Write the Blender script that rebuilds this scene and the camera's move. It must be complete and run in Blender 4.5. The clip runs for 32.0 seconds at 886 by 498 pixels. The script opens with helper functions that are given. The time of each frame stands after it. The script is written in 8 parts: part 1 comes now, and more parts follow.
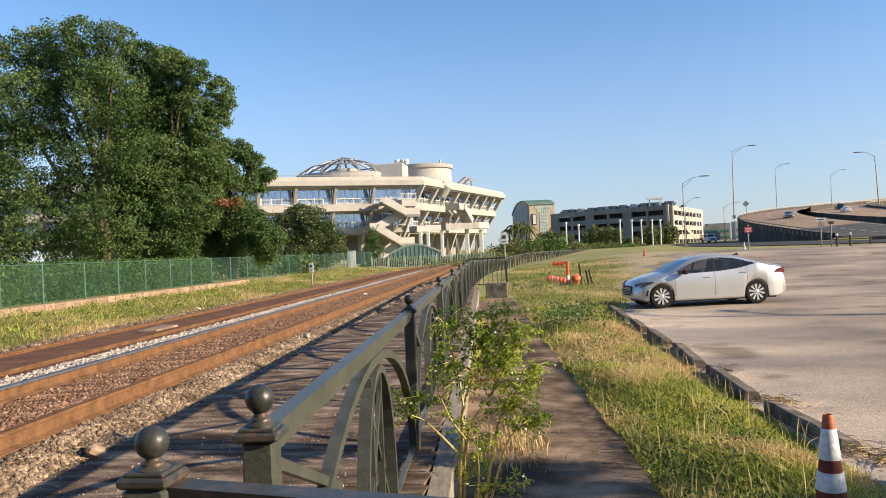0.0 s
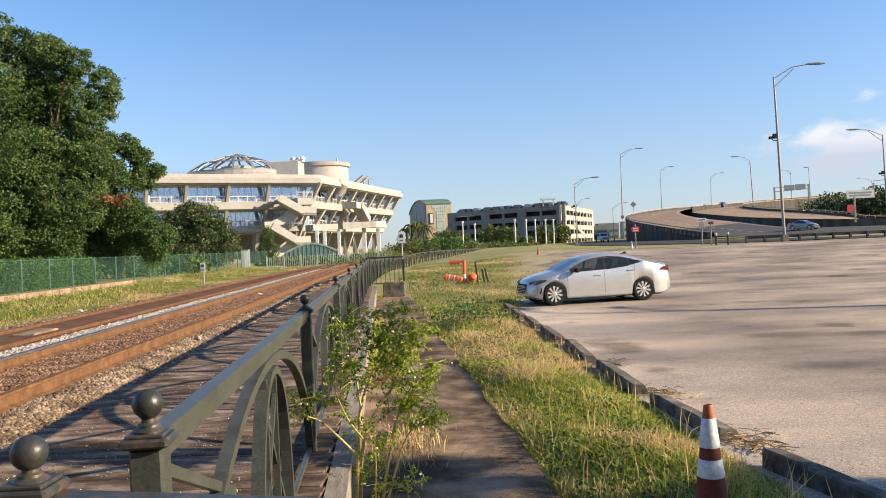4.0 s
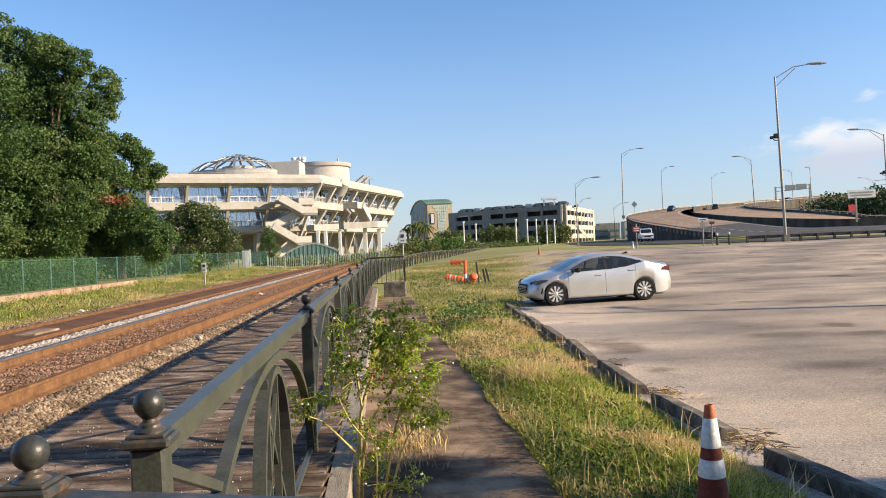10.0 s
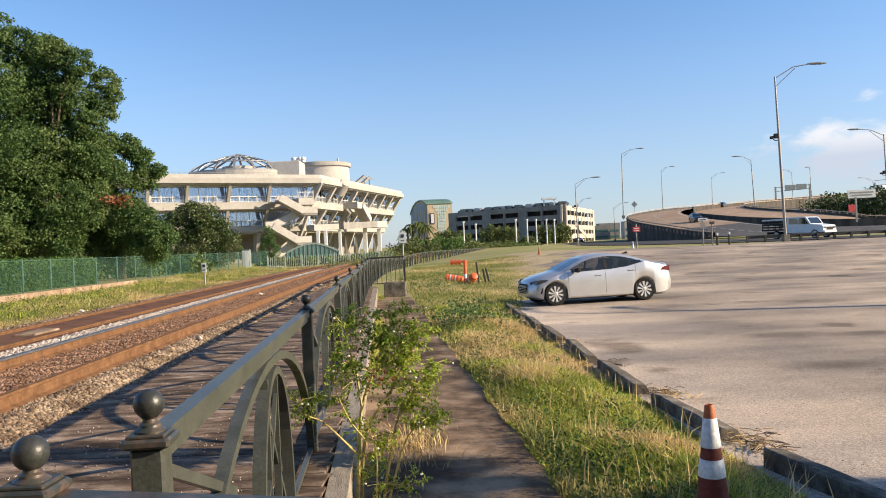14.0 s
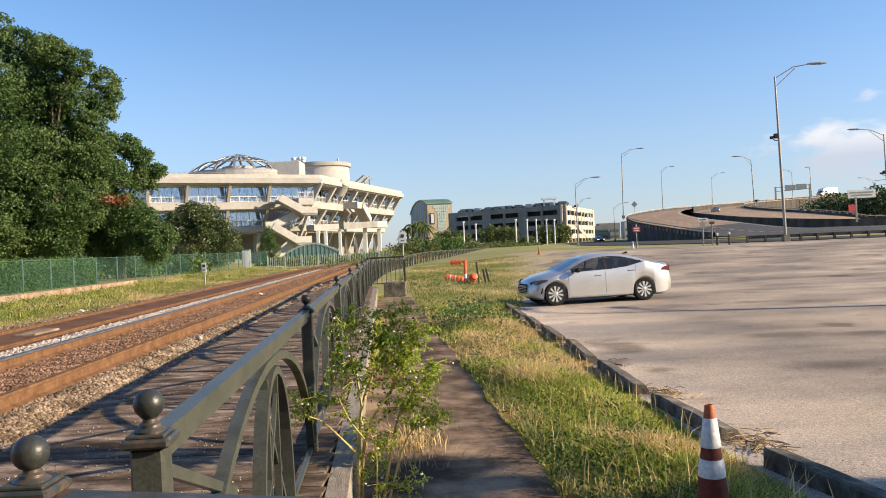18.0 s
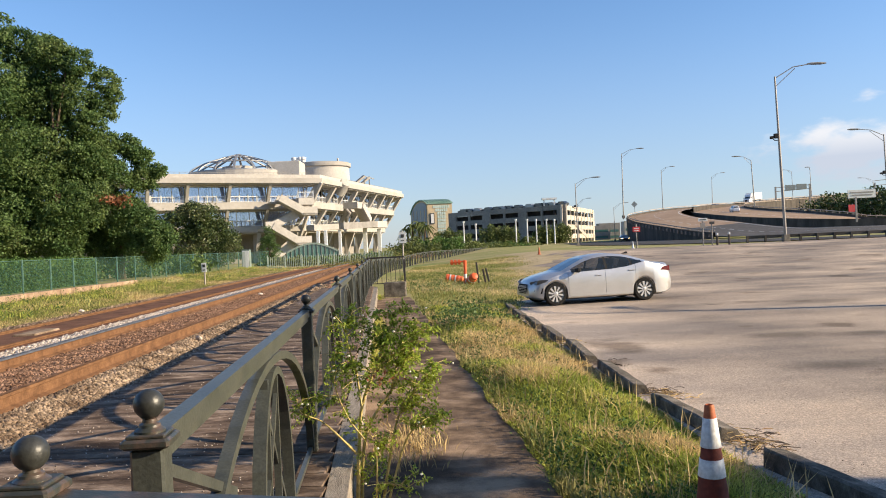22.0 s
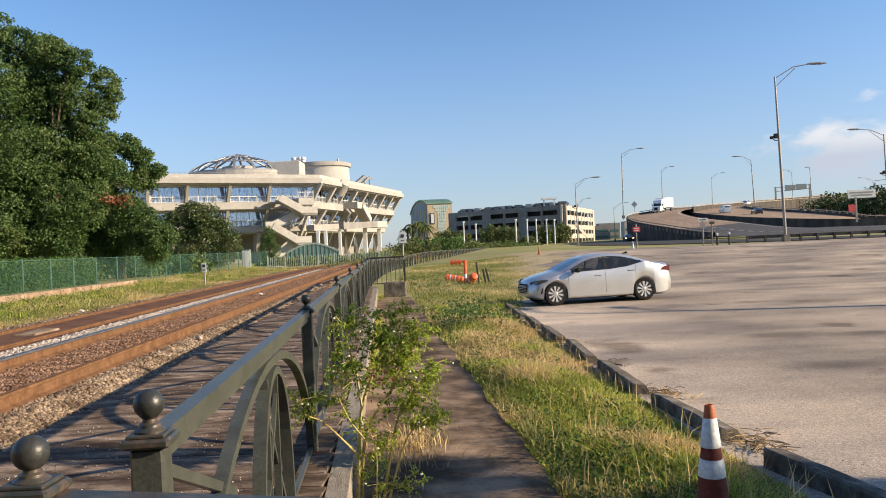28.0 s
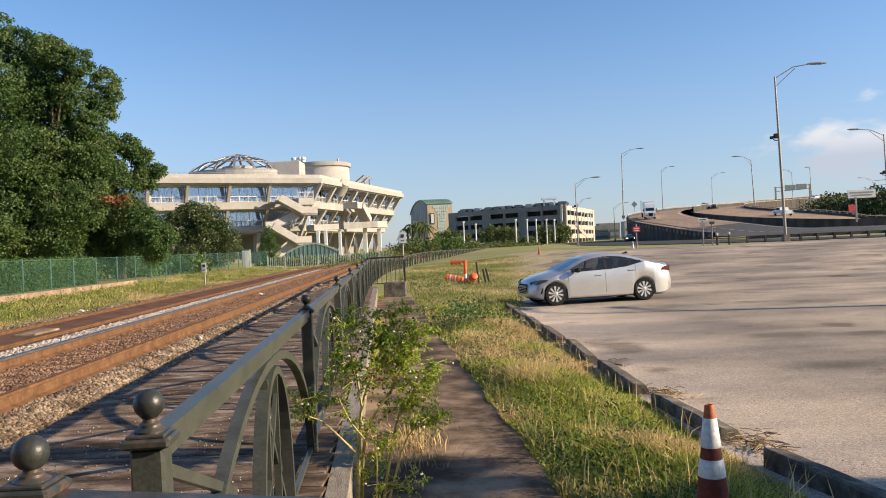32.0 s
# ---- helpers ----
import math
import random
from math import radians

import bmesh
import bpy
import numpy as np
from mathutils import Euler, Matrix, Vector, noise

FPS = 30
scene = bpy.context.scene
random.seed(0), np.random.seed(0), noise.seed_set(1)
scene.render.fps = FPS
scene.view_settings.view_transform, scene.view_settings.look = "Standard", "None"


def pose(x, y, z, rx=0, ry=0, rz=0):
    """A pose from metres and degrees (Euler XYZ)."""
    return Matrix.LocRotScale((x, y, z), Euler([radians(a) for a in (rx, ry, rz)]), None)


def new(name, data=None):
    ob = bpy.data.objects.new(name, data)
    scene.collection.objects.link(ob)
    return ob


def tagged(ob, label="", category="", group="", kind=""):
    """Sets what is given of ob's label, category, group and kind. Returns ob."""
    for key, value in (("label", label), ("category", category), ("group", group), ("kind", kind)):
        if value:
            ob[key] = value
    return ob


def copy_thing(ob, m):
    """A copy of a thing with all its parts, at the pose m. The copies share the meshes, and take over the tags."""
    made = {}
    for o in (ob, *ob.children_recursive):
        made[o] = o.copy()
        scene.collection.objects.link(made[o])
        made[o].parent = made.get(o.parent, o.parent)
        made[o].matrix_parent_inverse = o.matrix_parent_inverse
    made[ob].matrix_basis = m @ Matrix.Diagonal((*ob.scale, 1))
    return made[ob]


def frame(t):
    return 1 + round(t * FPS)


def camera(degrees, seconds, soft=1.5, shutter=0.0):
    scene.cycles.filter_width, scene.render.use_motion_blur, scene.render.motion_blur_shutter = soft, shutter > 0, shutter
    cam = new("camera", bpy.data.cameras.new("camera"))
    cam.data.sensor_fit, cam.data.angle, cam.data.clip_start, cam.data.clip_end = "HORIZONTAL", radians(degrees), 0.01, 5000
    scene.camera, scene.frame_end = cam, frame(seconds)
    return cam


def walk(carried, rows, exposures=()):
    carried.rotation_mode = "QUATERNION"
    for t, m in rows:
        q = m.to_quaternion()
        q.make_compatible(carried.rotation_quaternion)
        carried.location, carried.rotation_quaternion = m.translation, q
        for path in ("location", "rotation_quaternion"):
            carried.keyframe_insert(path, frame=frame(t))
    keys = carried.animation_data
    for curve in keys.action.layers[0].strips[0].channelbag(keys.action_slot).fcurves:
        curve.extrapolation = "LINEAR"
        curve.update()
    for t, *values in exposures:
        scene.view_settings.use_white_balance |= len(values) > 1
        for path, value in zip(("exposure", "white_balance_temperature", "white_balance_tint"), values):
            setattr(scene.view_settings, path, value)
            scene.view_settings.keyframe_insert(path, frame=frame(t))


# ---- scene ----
EYE = (0, 0, 1.9)
cam = camera(58.5, 32.0, 1.0)
walk(cam, [
    (0, pose(*EYE, 90.117, 2.564, 7.348)),
    (0.5, pose(*EYE, 90.022, 2.450, 6.915)),
    (1, pose(*EYE, 89.850, 2.468, 4.546)),
    (1.5, pose(*EYE, 89.634, 2.566, 2.206)),
    (2, pose(*EYE, 89.635, 2.609, 1.124)),
    (2.5, pose(*EYE, 89.510, 2.614, -0.558)),
    (3, pose(*EYE, 89.553, 2.644, -1.043)),
    (3.5, pose(*EYE, 89.689, 2.572, -0.470)),
    (4.5, pose(*EYE, 89.713, 2.596, -0.013)),
    (5.5, pose(*EYE, 89.713, 2.600, -0.013)),
    (32, pose(*EYE, 89.713, 2.600, -0.013)),
], [(0, 0.8), (4, 0.83), (14, 0.82), (22, 0.78), (29, 0.67), (32, 0.65)])

# ---- light ----
SUN_EL, SUN_AZ = radians(22), math.atan2(-0.18, 0.98)   # towards the sun, from +x
world = bpy.data.worlds.new("world")
scene.world = world
world.use_nodes = True
wn, wl = world.node_tree.nodes, world.node_tree.links
wn.clear()
w_out = wn.new("ShaderNodeOutputWorld")
w_bg = wn.new("ShaderNodeBackground")
w_bg.inputs[1].default_value = 0.098
w_sky = wn.new("ShaderNodeTexSky")
w_sky.sky_type = "NISHITA"
w_sky.sun_disc = False
w_sky.sun_elevation = SUN_EL
w_sky.sun_rotation = math.pi / 2 - SUN_AZ
w_sky.air_density, w_sky.dust_density, w_sky.ozone_density = 1.0, 0.25, 3.4
# a bank of cumulus low over the ramps, broken by noise
w_dir = wn.new("ShaderNodeTexCoord")
w_map = wn.new("ShaderNodeMapping")
w_map.inputs["Scale"].default_value = (13, 13, 30)
wl.new(w_dir.outputs["Generated"], w_map.inputs[0])
w_noise = wn.new("ShaderNodeTexNoise")
w_noise.inputs["Scale"].default_value = 1.1
w_noise.inputs["Detail"].default_value = 7
w_noise.inputs["Roughness"].default_value = 0.55
wl.new(w_map.outputs[0], w_noise.inputs["Vector"])
w_dist = wn.new("ShaderNodeVectorMath")
w_dist.operation = "DISTANCE"
w_sq = wn.new("ShaderNodeMapping")
w_sq.inputs["Scale"].default_value = (1, 1, 2.2)
wl.new(w_dir.outputs["Generated"], w_sq.inputs[0])
wl.new(w_sq.outputs[0], w_dist.inputs[0])
w_dist.inputs[1].default_value = (0.472, 0.878, 0.088 * 2.2)
w_near = wn.new("ShaderNodeMapRange")
w_near.inputs["From Min"].default_value, w_near.inputs["From Max"].default_value = 0.0, 0.17
w_near.inputs["To Min"].default_value, w_near.inputs["To Max"].default_value = 0.34, -0.22
wl.new(w_dist.outputs["Value"], w_near.inputs[0])
w_add = wn.new("ShaderNodeMath")
wl.new(w_noise.outputs["Fac"], w_add.inputs[0])
wl.new(w_near.outputs[0], w_add.inputs[1])
w_mask = wn.new("ShaderNodeMapRange")
w_mask.interpolation_type = "SMOOTHSTEP"
w_mask.inputs["From Min"].default_value, w_mask.inputs["From Max"].default_value = 0.52, 0.78
w_mask.inputs["To Max"].default_value = 0.75
wl.new(w_add.outputs[0], w_mask.inputs[0])
w_mix = wn.new("ShaderNodeMix")
w_mix.data_type = "RGBA"
wl.new(w_mask.outputs[0], w_mix.inputs["Factor"])
w_tint = wn.new("ShaderNodeMix")
w_tint.data_type, w_tint.blend_type = "RGBA", "MULTIPLY"
w_tint.inputs["Factor"].default_value = 1.0
w_tint.inputs[7].default_value = (0.93, 1.03, 1.155, 1)
wl.new(w_sky.outputs[0], w_tint.inputs[6])
# pale haze towards the horizon
w_sep = wn.new("ShaderNodeSeparateXYZ")
wl.new(w_dir.outputs["Generated"], w_sep.inputs[0])
w_haze = wn.new("ShaderNodeMapRange")
w_haze.interpolation_type = "SMOOTHSTEP"
w_haze.inputs["From Min"].default_value, w_haze.inputs["From Max"].default_value = 0.0, 0.3
w_haze.inputs["To Min"].default_value, w_haze.inputs["To Max"].default_value = 0.52, 0.0
wl.new(w_sep.outputs["Z"], w_haze.inputs[0])
w_hz = wn.new("ShaderNodeMix")
w_hz.data_type = "RGBA"
wl.new(w_haze.outputs[0], w_hz.inputs["Factor"])
wl.new(w_tint.outputs[2], w_hz.inputs[6])
w_hz.inputs[7].default_value = (2.75, 3.0, 4.0, 1)
wl.new(w_hz.outputs[2], w_mix.inputs[6])
w_under = wn.new("ShaderNodeMapRange")
w_under.inputs["From Min"].default_value, w_under.inputs["From Max"].default_value = 0.08, 0.105
wl.new(w_sep.outputs["Z"], w_under.inputs[0])
w_cl = wn.new("ShaderNodeMix")
w_cl.data_type = "RGBA"
w_cl.inputs[6].default_value = (3.9, 4.0, 4.6, 1)
w_cl.inputs[7].default_value = (6.2, 5.9, 5.8, 1)
wl.new(w_under.outputs[0], w_cl.inputs["Factor"])
wl.new(w_cl.outputs[2], w_mix.inputs[7])
wl.new(w_mix.outputs[2], w_bg.inputs[0])
wl.new(w_bg.outputs[0], w_out.inputs[0])

sun_data = bpy.data.lights.new("sun", "SUN")
sun_data.energy, sun_data.angle, sun_data.color = 5.0, radians(0.6), (1.0, 0.82, 0.58)
sun = new("sun", sun_data)
sun_dir = Vector((math.cos(SUN_EL) * math.cos(SUN_AZ), math.cos(SUN_EL) * math.sin(SUN_AZ), math.sin(SUN_EL)))
sun.rotation_euler = sun_dir.to_track_quat("Z", "Y").to_euler()

# ---- materials ----
def mat(name, cols, rough=0.8, metal=0.0, scale=4.0, bump=0.3, bscale=40.0, space="world", spread=0.35, random_obj=0.0,
        island=0.0, alpha=1.0, emit=0.0, stretch=(1, 1, 1), coat=0.0, spec=0.5, dist=0.01, var=0.2):
    """Noise-mottled surface: cols are two or three linear colours, mixed at two scales."""
    m = bpy.data.materials.new(name)
    m.use_nodes = True
    nt = m.node_tree
    n, l = nt.nodes, nt.links
    b = n["Principled BSDF"]
    b.inputs["Roughness"].default_value = rough
    b.inputs["Metallic"].default_value = metal
    b.inputs["Specular IOR Level"].default_value = spec if rough < 0.85 else min(spec, 0.12)
    b.inputs["Coat Weight"].default_value = coat
    if space == "world":
        src = n.new("ShaderNodeNewGeometry").outputs["Position"]
    else:
        src = n.new("ShaderNodeTexCoord").outputs["Object"]
    mp = n.new("ShaderNodeMapping")
    mp.inputs["Scale"].default_value = stretch
    l.new(src, mp.inputs[0])
    big = n.new("ShaderNodeTexNoise")
    big.inputs["Scale"].default_value = scale
    big.inputs["Detail"].default_value = 5
    big.inputs["Roughness"].default_value = 0.65
    l.new(mp.outputs[0], big.inputs["Vector"])
    ramp = n.new("ShaderNodeValToRGB")
    cr = ramp.color_ramp
    cr.elements[0].position, cr.elements[1].position = 0.5 - spread / 2, 0.5 + spread / 2
    cr.elements[0].color = (*cols[0], 1)
    cr.elements[1].color = (*cols[-1], 1)
    if len(cols) == 3:
        e = cr.elements.new(0.5)
        e.color = (*cols[1], 1)
    l.new(big.outputs["Fac"], ramp.inputs[0])
    col = ramp.outputs[0]
    fine = n.new("ShaderNodeTexNoise")
    fine.inputs["Scale"].default_value = bscale
    fine.inputs["Detail"].default_value = 3
    l.new(mp.outputs[0], fine.inputs["Vector"])
    hsv = n.new("ShaderNodeHueSaturation")
    mr = n.new("ShaderNodeMapRange")
    mr.inputs["From Min"].default_value, mr.inputs["From Max"].default_value = 0.3, 0.7
    mr.inputs["To Min"].default_value, mr.inputs["To Max"].default_value = 1 - var, 1 + var
    l.new(fine.outputs["Fac"], mr.inputs[0])
    val = mr.outputs[0]
    for amount, node, out in ((random_obj, "ShaderNodeObjectInfo", "Random"), (island, "ShaderNodeNewGeometry", "Random Per Island")):
        if amount:
            o = n.new(node)
            m2 = n.new("ShaderNodeMapRange")
            m2.inputs["To Min"].default_value, m2.inputs["To Max"].default_value = 1 - amount, 1 + amount
            l.new(o.outputs[out], m2.inputs[0])
            mu = n.new("ShaderNodeMath")
            mu.operation = "MULTIPLY"
            l.new(val, mu.inputs[0])
            l.new(m2.outputs[0], mu.inputs[1])
            val = mu.outputs[0]
    l.new(val, hsv.inputs["Value"])
    l.new(col, hsv.inputs["Color"])
    l.new(hsv.outputs[0], b.inputs["Base Color"])
    if bump:
        bp = n.new("ShaderNodeBump")
        bp.inputs["Strength"].default_value = bump
        bp.inputs["Distance"].default_value = dist
        l.new(fine.outputs["Fac"], bp.inputs["Height"])
        l.new(bp.outputs[0], b.inputs["Normal"])
    if alpha < 1:
        b.inputs["Alpha"].default_value = alpha
    if emit:
        b.inputs["Emission Color"].default_value = (*cols[0], 1)
        b.inputs["Emission Strength"].default_value = emit
    return m


def leaf_mat(name, cols, translucent=0.3, rough=0.55, island=0.35):
    m = mat(name, cols, rough, scale=0.5, bump=0, island=island, spec=0.25)
    nt = m.node_tree
    b = nt.nodes["Principled BSDF"]
    tr = nt.nodes.new("ShaderNodeBsdfTranslucent")
    mix = nt.nodes.new("ShaderNodeMixShader")
    mix.inputs[0].default_value = translucent
    src = b.inputs["Base Color"].links[0].from_socket
    nt.links.new(src, tr.inputs[0])
    nt.links.new(b.outputs[0], mix.inputs[1])
    nt.links.new(tr.outputs[0], mix.inputs[2])
    nt.links.new(mix.outputs[0], nt.nodes["Material Output"].inputs[0])
    return m


def glass_mat(name, tint, rough=0.03):
    m = bpy.data.materials.new(name)
    m.use_nodes = True
    b = m.node_tree.nodes["Principled BSDF"]
    b.inputs["Base Color"].default_value = (*tint, 1)
    b.inputs["Roughness"].default_value = rough
    b.inputs["Specular IOR Level"].default_value = 0.9
    b.inputs["Coat Weight"].default_value = 0.4
    return m


RAIL_PAINT = mat("green_grey_paint", [(0.044, 0.049, 0.042), (0.094, 0.098, 0.08)], 0.36, scale=6, bump=0.12, bscale=90, spread=0.5)
PEEL_PAINT = mat("peeling_paint", [(0.03, 0.034, 0.03), (0.042, 0.046, 0.039), (0.13, 0.08, 0.06)], 0.4, scale=16, bump=0.15, bscale=90, spread=0.5, var=0.1)
FINIAL = mat("dark_grey_finial_paint", [(0.022, 0.024, 0.022), (0.042, 0.043, 0.038)], 0.42, scale=10, bump=0.12, bscale=90, spread=0.5)
RUST_BLACK = mat("black_iron", [(0.02, 0.02, 0.02), (0.05, 0.04, 0.035)], 0.55, scale=8)
PLANK = mat("weathered_planks", [(0.06, 0.041, 0.029), (0.16, 0.112, 0.08), (0.34, 0.255, 0.188)], 0.9, spread=0.28, scale=2.2, bump=0.6, bscale=30, stretch=(0.9, 2.2, 1), random_obj=0.28)
TIMBER = mat("grey_timber", [(0.2, 0.165, 0.128), (0.38, 0.33, 0.265)], 0.9, scale=6, bump=0.5, bscale=50, stretch=(4, 0.5, 4))
CONCRETE = mat("weathered_concrete", [(0.12, 0.10, 0.085), (0.2, 0.175, 0.145), (0.3, 0.265, 0.22)], 0.92, scale=2.5, bump=0.4, bscale=60, random_obj=0.1)
KERB = mat("old_kerb_concrete", [(0.07, 0.06, 0.05), (0.14, 0.122, 0.1), (0.25, 0.22, 0.18)], 0.95, scale=5, bump=0.6, bscale=70, random_obj=0.15)
PATH = mat("path_asphalt", [(0.075, 0.052, 0.036), (0.185, 0.128, 0.085), (0.36, 0.255, 0.17)], 0.95, spread=0.26, scale=1.3, bump=0.6, bscale=90)
BALLAST = mat("ballast_bed", [(0.16, 0.085, 0.05), (0.26, 0.155, 0.1)], 0.95, scale=3, bump=0.8, bscale=35)
STONE = mat("ballast_stone", [(0.12, 0.08, 0.053), (0.35, 0.262, 0.182)], 0.9, scale=3, bump=0.3, island=0.6)
STONE_PALE = mat("pale_ballast_stone", [(0.34, 0.28, 0.23), (0.6, 0.53, 0.46)], 0.9, scale=3, bump=0.3, island=0.5)
STONE_RUST = mat("rusty_ballast_stone", [(0.16, 0.088, 0.055), (0.35, 0.215, 0.142)], 0.95, scale=3, bump=0.3, island=0.6)
RUST = mat("rail_rust", [(0.12, 0.062, 0.033), (0.23, 0.122, 0.062)], 0.85, scale=5, bump=0.4, bscale=60)
STEEL = mat("polished_rail_head", [(0.09, 0.11, 0.15), (0.17, 0.2, 0.25)], 0.4, 0.4, scale=6, bump=0.05)
SLEEPER = mat("sleeper_wood", [(0.11, 0.062, 0.038), (0.22, 0.135, 0.088)], 0.95, scale=5, bump=0.6, bscale=40, random_obj=0.25)
DARKPAVE = mat("track_pavement", [(0.10, 0.05, 0.032), (0.2, 0.105, 0.066)], 0.95, scale=1.5, bump=0.5, bscale=40)
CAR_SILVER = mat("silver_car_paint", [(0.56, 0.545, 0.525), (0.6, 0.585, 0.565)], 0.34, 0.55, scale=2, bump=0, space="object", var=0.01, coat=0.8)
CAR_WHITE = mat("white_vehicle_paint", [(0.72, 0.72, 0.71), (0.8, 0.8, 0.79)], 0.35, 0.0, scale=2, bump=0, space="object", var=0.01, coat=0.5)
CAR_DARK = mat("dark_car_paint", [(0.02, 0.022, 0.026), (0.035, 0.036, 0.04)], 0.3, 0.2, scale=2, bump=0, space="object", var=0.01, coat=0.7)
CAR_GREY = mat("grey_car_paint", [(0.2, 0.21, 0.22), (0.26, 0.265, 0.27)], 0.32, 0.3, scale=2, bump=0, space="object", var=0.01, coat=0.7)
CAR_GLASS = glass_mat("tinted_car_glass", (0.012, 0.016, 0.018))
SEDAN_GLASS = glass_mat("clear_car_glass", (0.03, 0.036, 0.036))
SEDAN_GLASS.node_tree.nodes["Principled BSDF"].inputs["Alpha"].default_value = 0.55
SEAT = mat("grey_seat_cloth", [(0.05, 0.05, 0.05), (0.09, 0.088, 0.085)], 0.9, scale=20, bump=0.2, space="object")
TYRE = mat("tyre_rubber", [(0.012, 0.012, 0.012), (0.03, 0.029, 0.028)], 0.85, scale=20, bump=0.2, space="object")
ALLOY = mat("alloy_wheel", [(0.62, 0.62, 0.61), (0.72, 0.72, 0.71)], 0.32, 0.5, scale=5, bump=0, space="object", var=0.05)
TRIM_BLACK = mat("black_trim", [(0.010, 0.010, 0.011), (0.02, 0.02, 0.021)], 0.7, spec=0.25, scale=8, bump=0, space="object")
SEAM = mat("shadow_grey_seam", [(0.09, 0.088, 0.085), (0.13, 0.128, 0.124)], 0.7, scale=8, bump=0, space="object")
TAIL_RED = mat("tail_lamp_red", [(0.07, 0.004, 0.008), (0.12, 0.008, 0.012)], 0.15, scale=10, bump=0, space="object", coat=0.6)
LAMP_CLEAR = mat("lamp_lens", [(0.035, 0.035, 0.035), (0.1, 0.1, 0.095)], 0.08, scale=10, bump=0, space="object", coat=0.8)
LAMP_ON = mat("lit_lamp", [(1.0, 0.6, 0.25)], 0.3, bump=0, space="object", emit=6)
ORANGE = mat("orange_plastic", [(0.62, 0.085, 0.02), (0.75, 0.14, 0.035)], 0.55, scale=8, bump=0.1)
CONE_ORANGE = mat("dirty_cone_orange", [(0.36, 0.08, 0.025), (0.52, 0.15, 0.05)], 0.65, scale=12, bump=0.1)
# orange darkened to maroon for the shade on the lower cone
CONE_MAROON = mat("shaded_cone_rubber", [(0.13, 0.022, 0.014), (0.21, 0.04, 0.024)], 0.7, scale=12, bump=0.1)
CONE_WHITE = mat("reflective_collar", [(0.62, 0.62, 0.6), (0.78, 0.78, 0.76)], 0.4, scale=14, bump=0.1, spread=0.7)
BLDG = mat("painted_concrete", [(0.36, 0.335, 0.30), (0.46, 0.43, 0.39)], 0.85, scale=0.35, bump=0.1, bscale=4, var=0.06)
BLDG_PALE = mat("pale_painted_concrete", [(0.43, 0.4, 0.36), (0.52, 0.49, 0.445)], 0.85, scale=0.5, bump=0.1, bscale=4, var=0.06)
# darker copies of the hall's concrete, with shade put into the colour
BLDG_DARK = mat("shaded_soffit_concrete", [(0.34, 0.315, 0.285), (0.42, 0.395, 0.36)], 0.9, scale=0.5, bump=0)
BLDG_SHADE = mat("shaded_grey_concrete", [(0.24, 0.225, 0.205), (0.33, 0.31, 0.285)], 0.9, scale=0.5, bump=0)
DOME_STEEL = mat("grey_dome_steel", [(0.2, 0.21, 0.22), (0.36, 0.36, 0.36)], 0.45, 0.3, scale=1.0, bump=0)
HALL_GLASS = glass_mat("sun_film_hall_glass", (0.62, 0.7, 0.86), 0.05)
HALL_GLASS.node_tree.nodes["Principled BSDF"].inputs["Alpha"].default_value = 0.34
HALL_GLASS.node_tree.nodes["Principled BSDF"].inputs["Metallic"].default_value = 0.9
CURTAIN = mat("pale_blue_curtain", [(0.5, 0.62, 0.95), (0.66, 0.76, 0.98)], 0.8, scale=1.2, bump=0, stretch=(6, 6, 0.3))
# near-black tone stands for the shade inside hall and garage
INTERIOR = mat("interior_shade", [(0.03, 0.03, 0.035), (0.07, 0.06, 0.055)], 0.9, scale=0.6, bump=0)
WHITE_METAL = mat("white_painted_metal", [(0.66, 0.66, 0.64), (0.78, 0.78, 0.76)], 0.5, scale=3, bump=0)
POLE = mat("weathered_pole_metal", [(0.22, 0.20, 0.18), (0.36, 0.33, 0.30)], 0.5, 0.4, scale=2, bump=0.05, stretch=(3, 3, 0.5))
GARAGE = mat("garage_concrete", [(0.2, 0.188, 0.172), (0.28, 0.264, 0.242)], 0.9, scale=0.3, bump=0.05, bscale=3)
TOWER_STONE = mat("beige_stone", [(0.48, 0.37, 0.23), (0.58, 0.46, 0.30)], 0.85, scale=0.4, bump=0)
COPPER_GREEN = mat("green_copper_roof", [(0.16, 0.28, 0.20), (0.24, 0.36, 0.27)], 0.6, 0.2, scale=0.5, bump=0)
TEAL_GLASS = glass_mat("teal_glass", (0.06, 0.14, 0.13), 0.1)
FENCE_GREEN = mat("green_fence_post", [(0.05, 0.11, 0.09), (0.08, 0.16, 0.125)], 0.5, scale=4, bump=0)
FENCE_MESH = mat("green_screen_mesh", [(0.03, 0.09, 0.06), (0.07, 0.16, 0.115)], 0.8, scale=0.8, bump=0, alpha=0.22)
BRICKISH = mat("pinkish_block_wall", [(0.24, 0.155, 0.1), (0.40, 0.29, 0.2)], 0.95, scale=2, bump=0.4, bscale=20, random_obj=0.2)
ROADMAT = mat("road_concrete", [(0.30, 0.205, 0.135), (0.42, 0.3, 0.205)], 0.9, scale=0.25, bump=0.1, bscale=6)
ASPHALT = mat("road_asphalt", [(0.05, 0.048, 0.046), (0.085, 0.08, 0.076)], 0.92, scale=0.4, bump=0.2, bscale=10)
ASPHALT_GREY = mat("worn_grey_asphalt", [(0.085, 0.08, 0.076), (0.13, 0.122, 0.115)], 0.92, scale=0.4, bump=0.2, bscale=10)
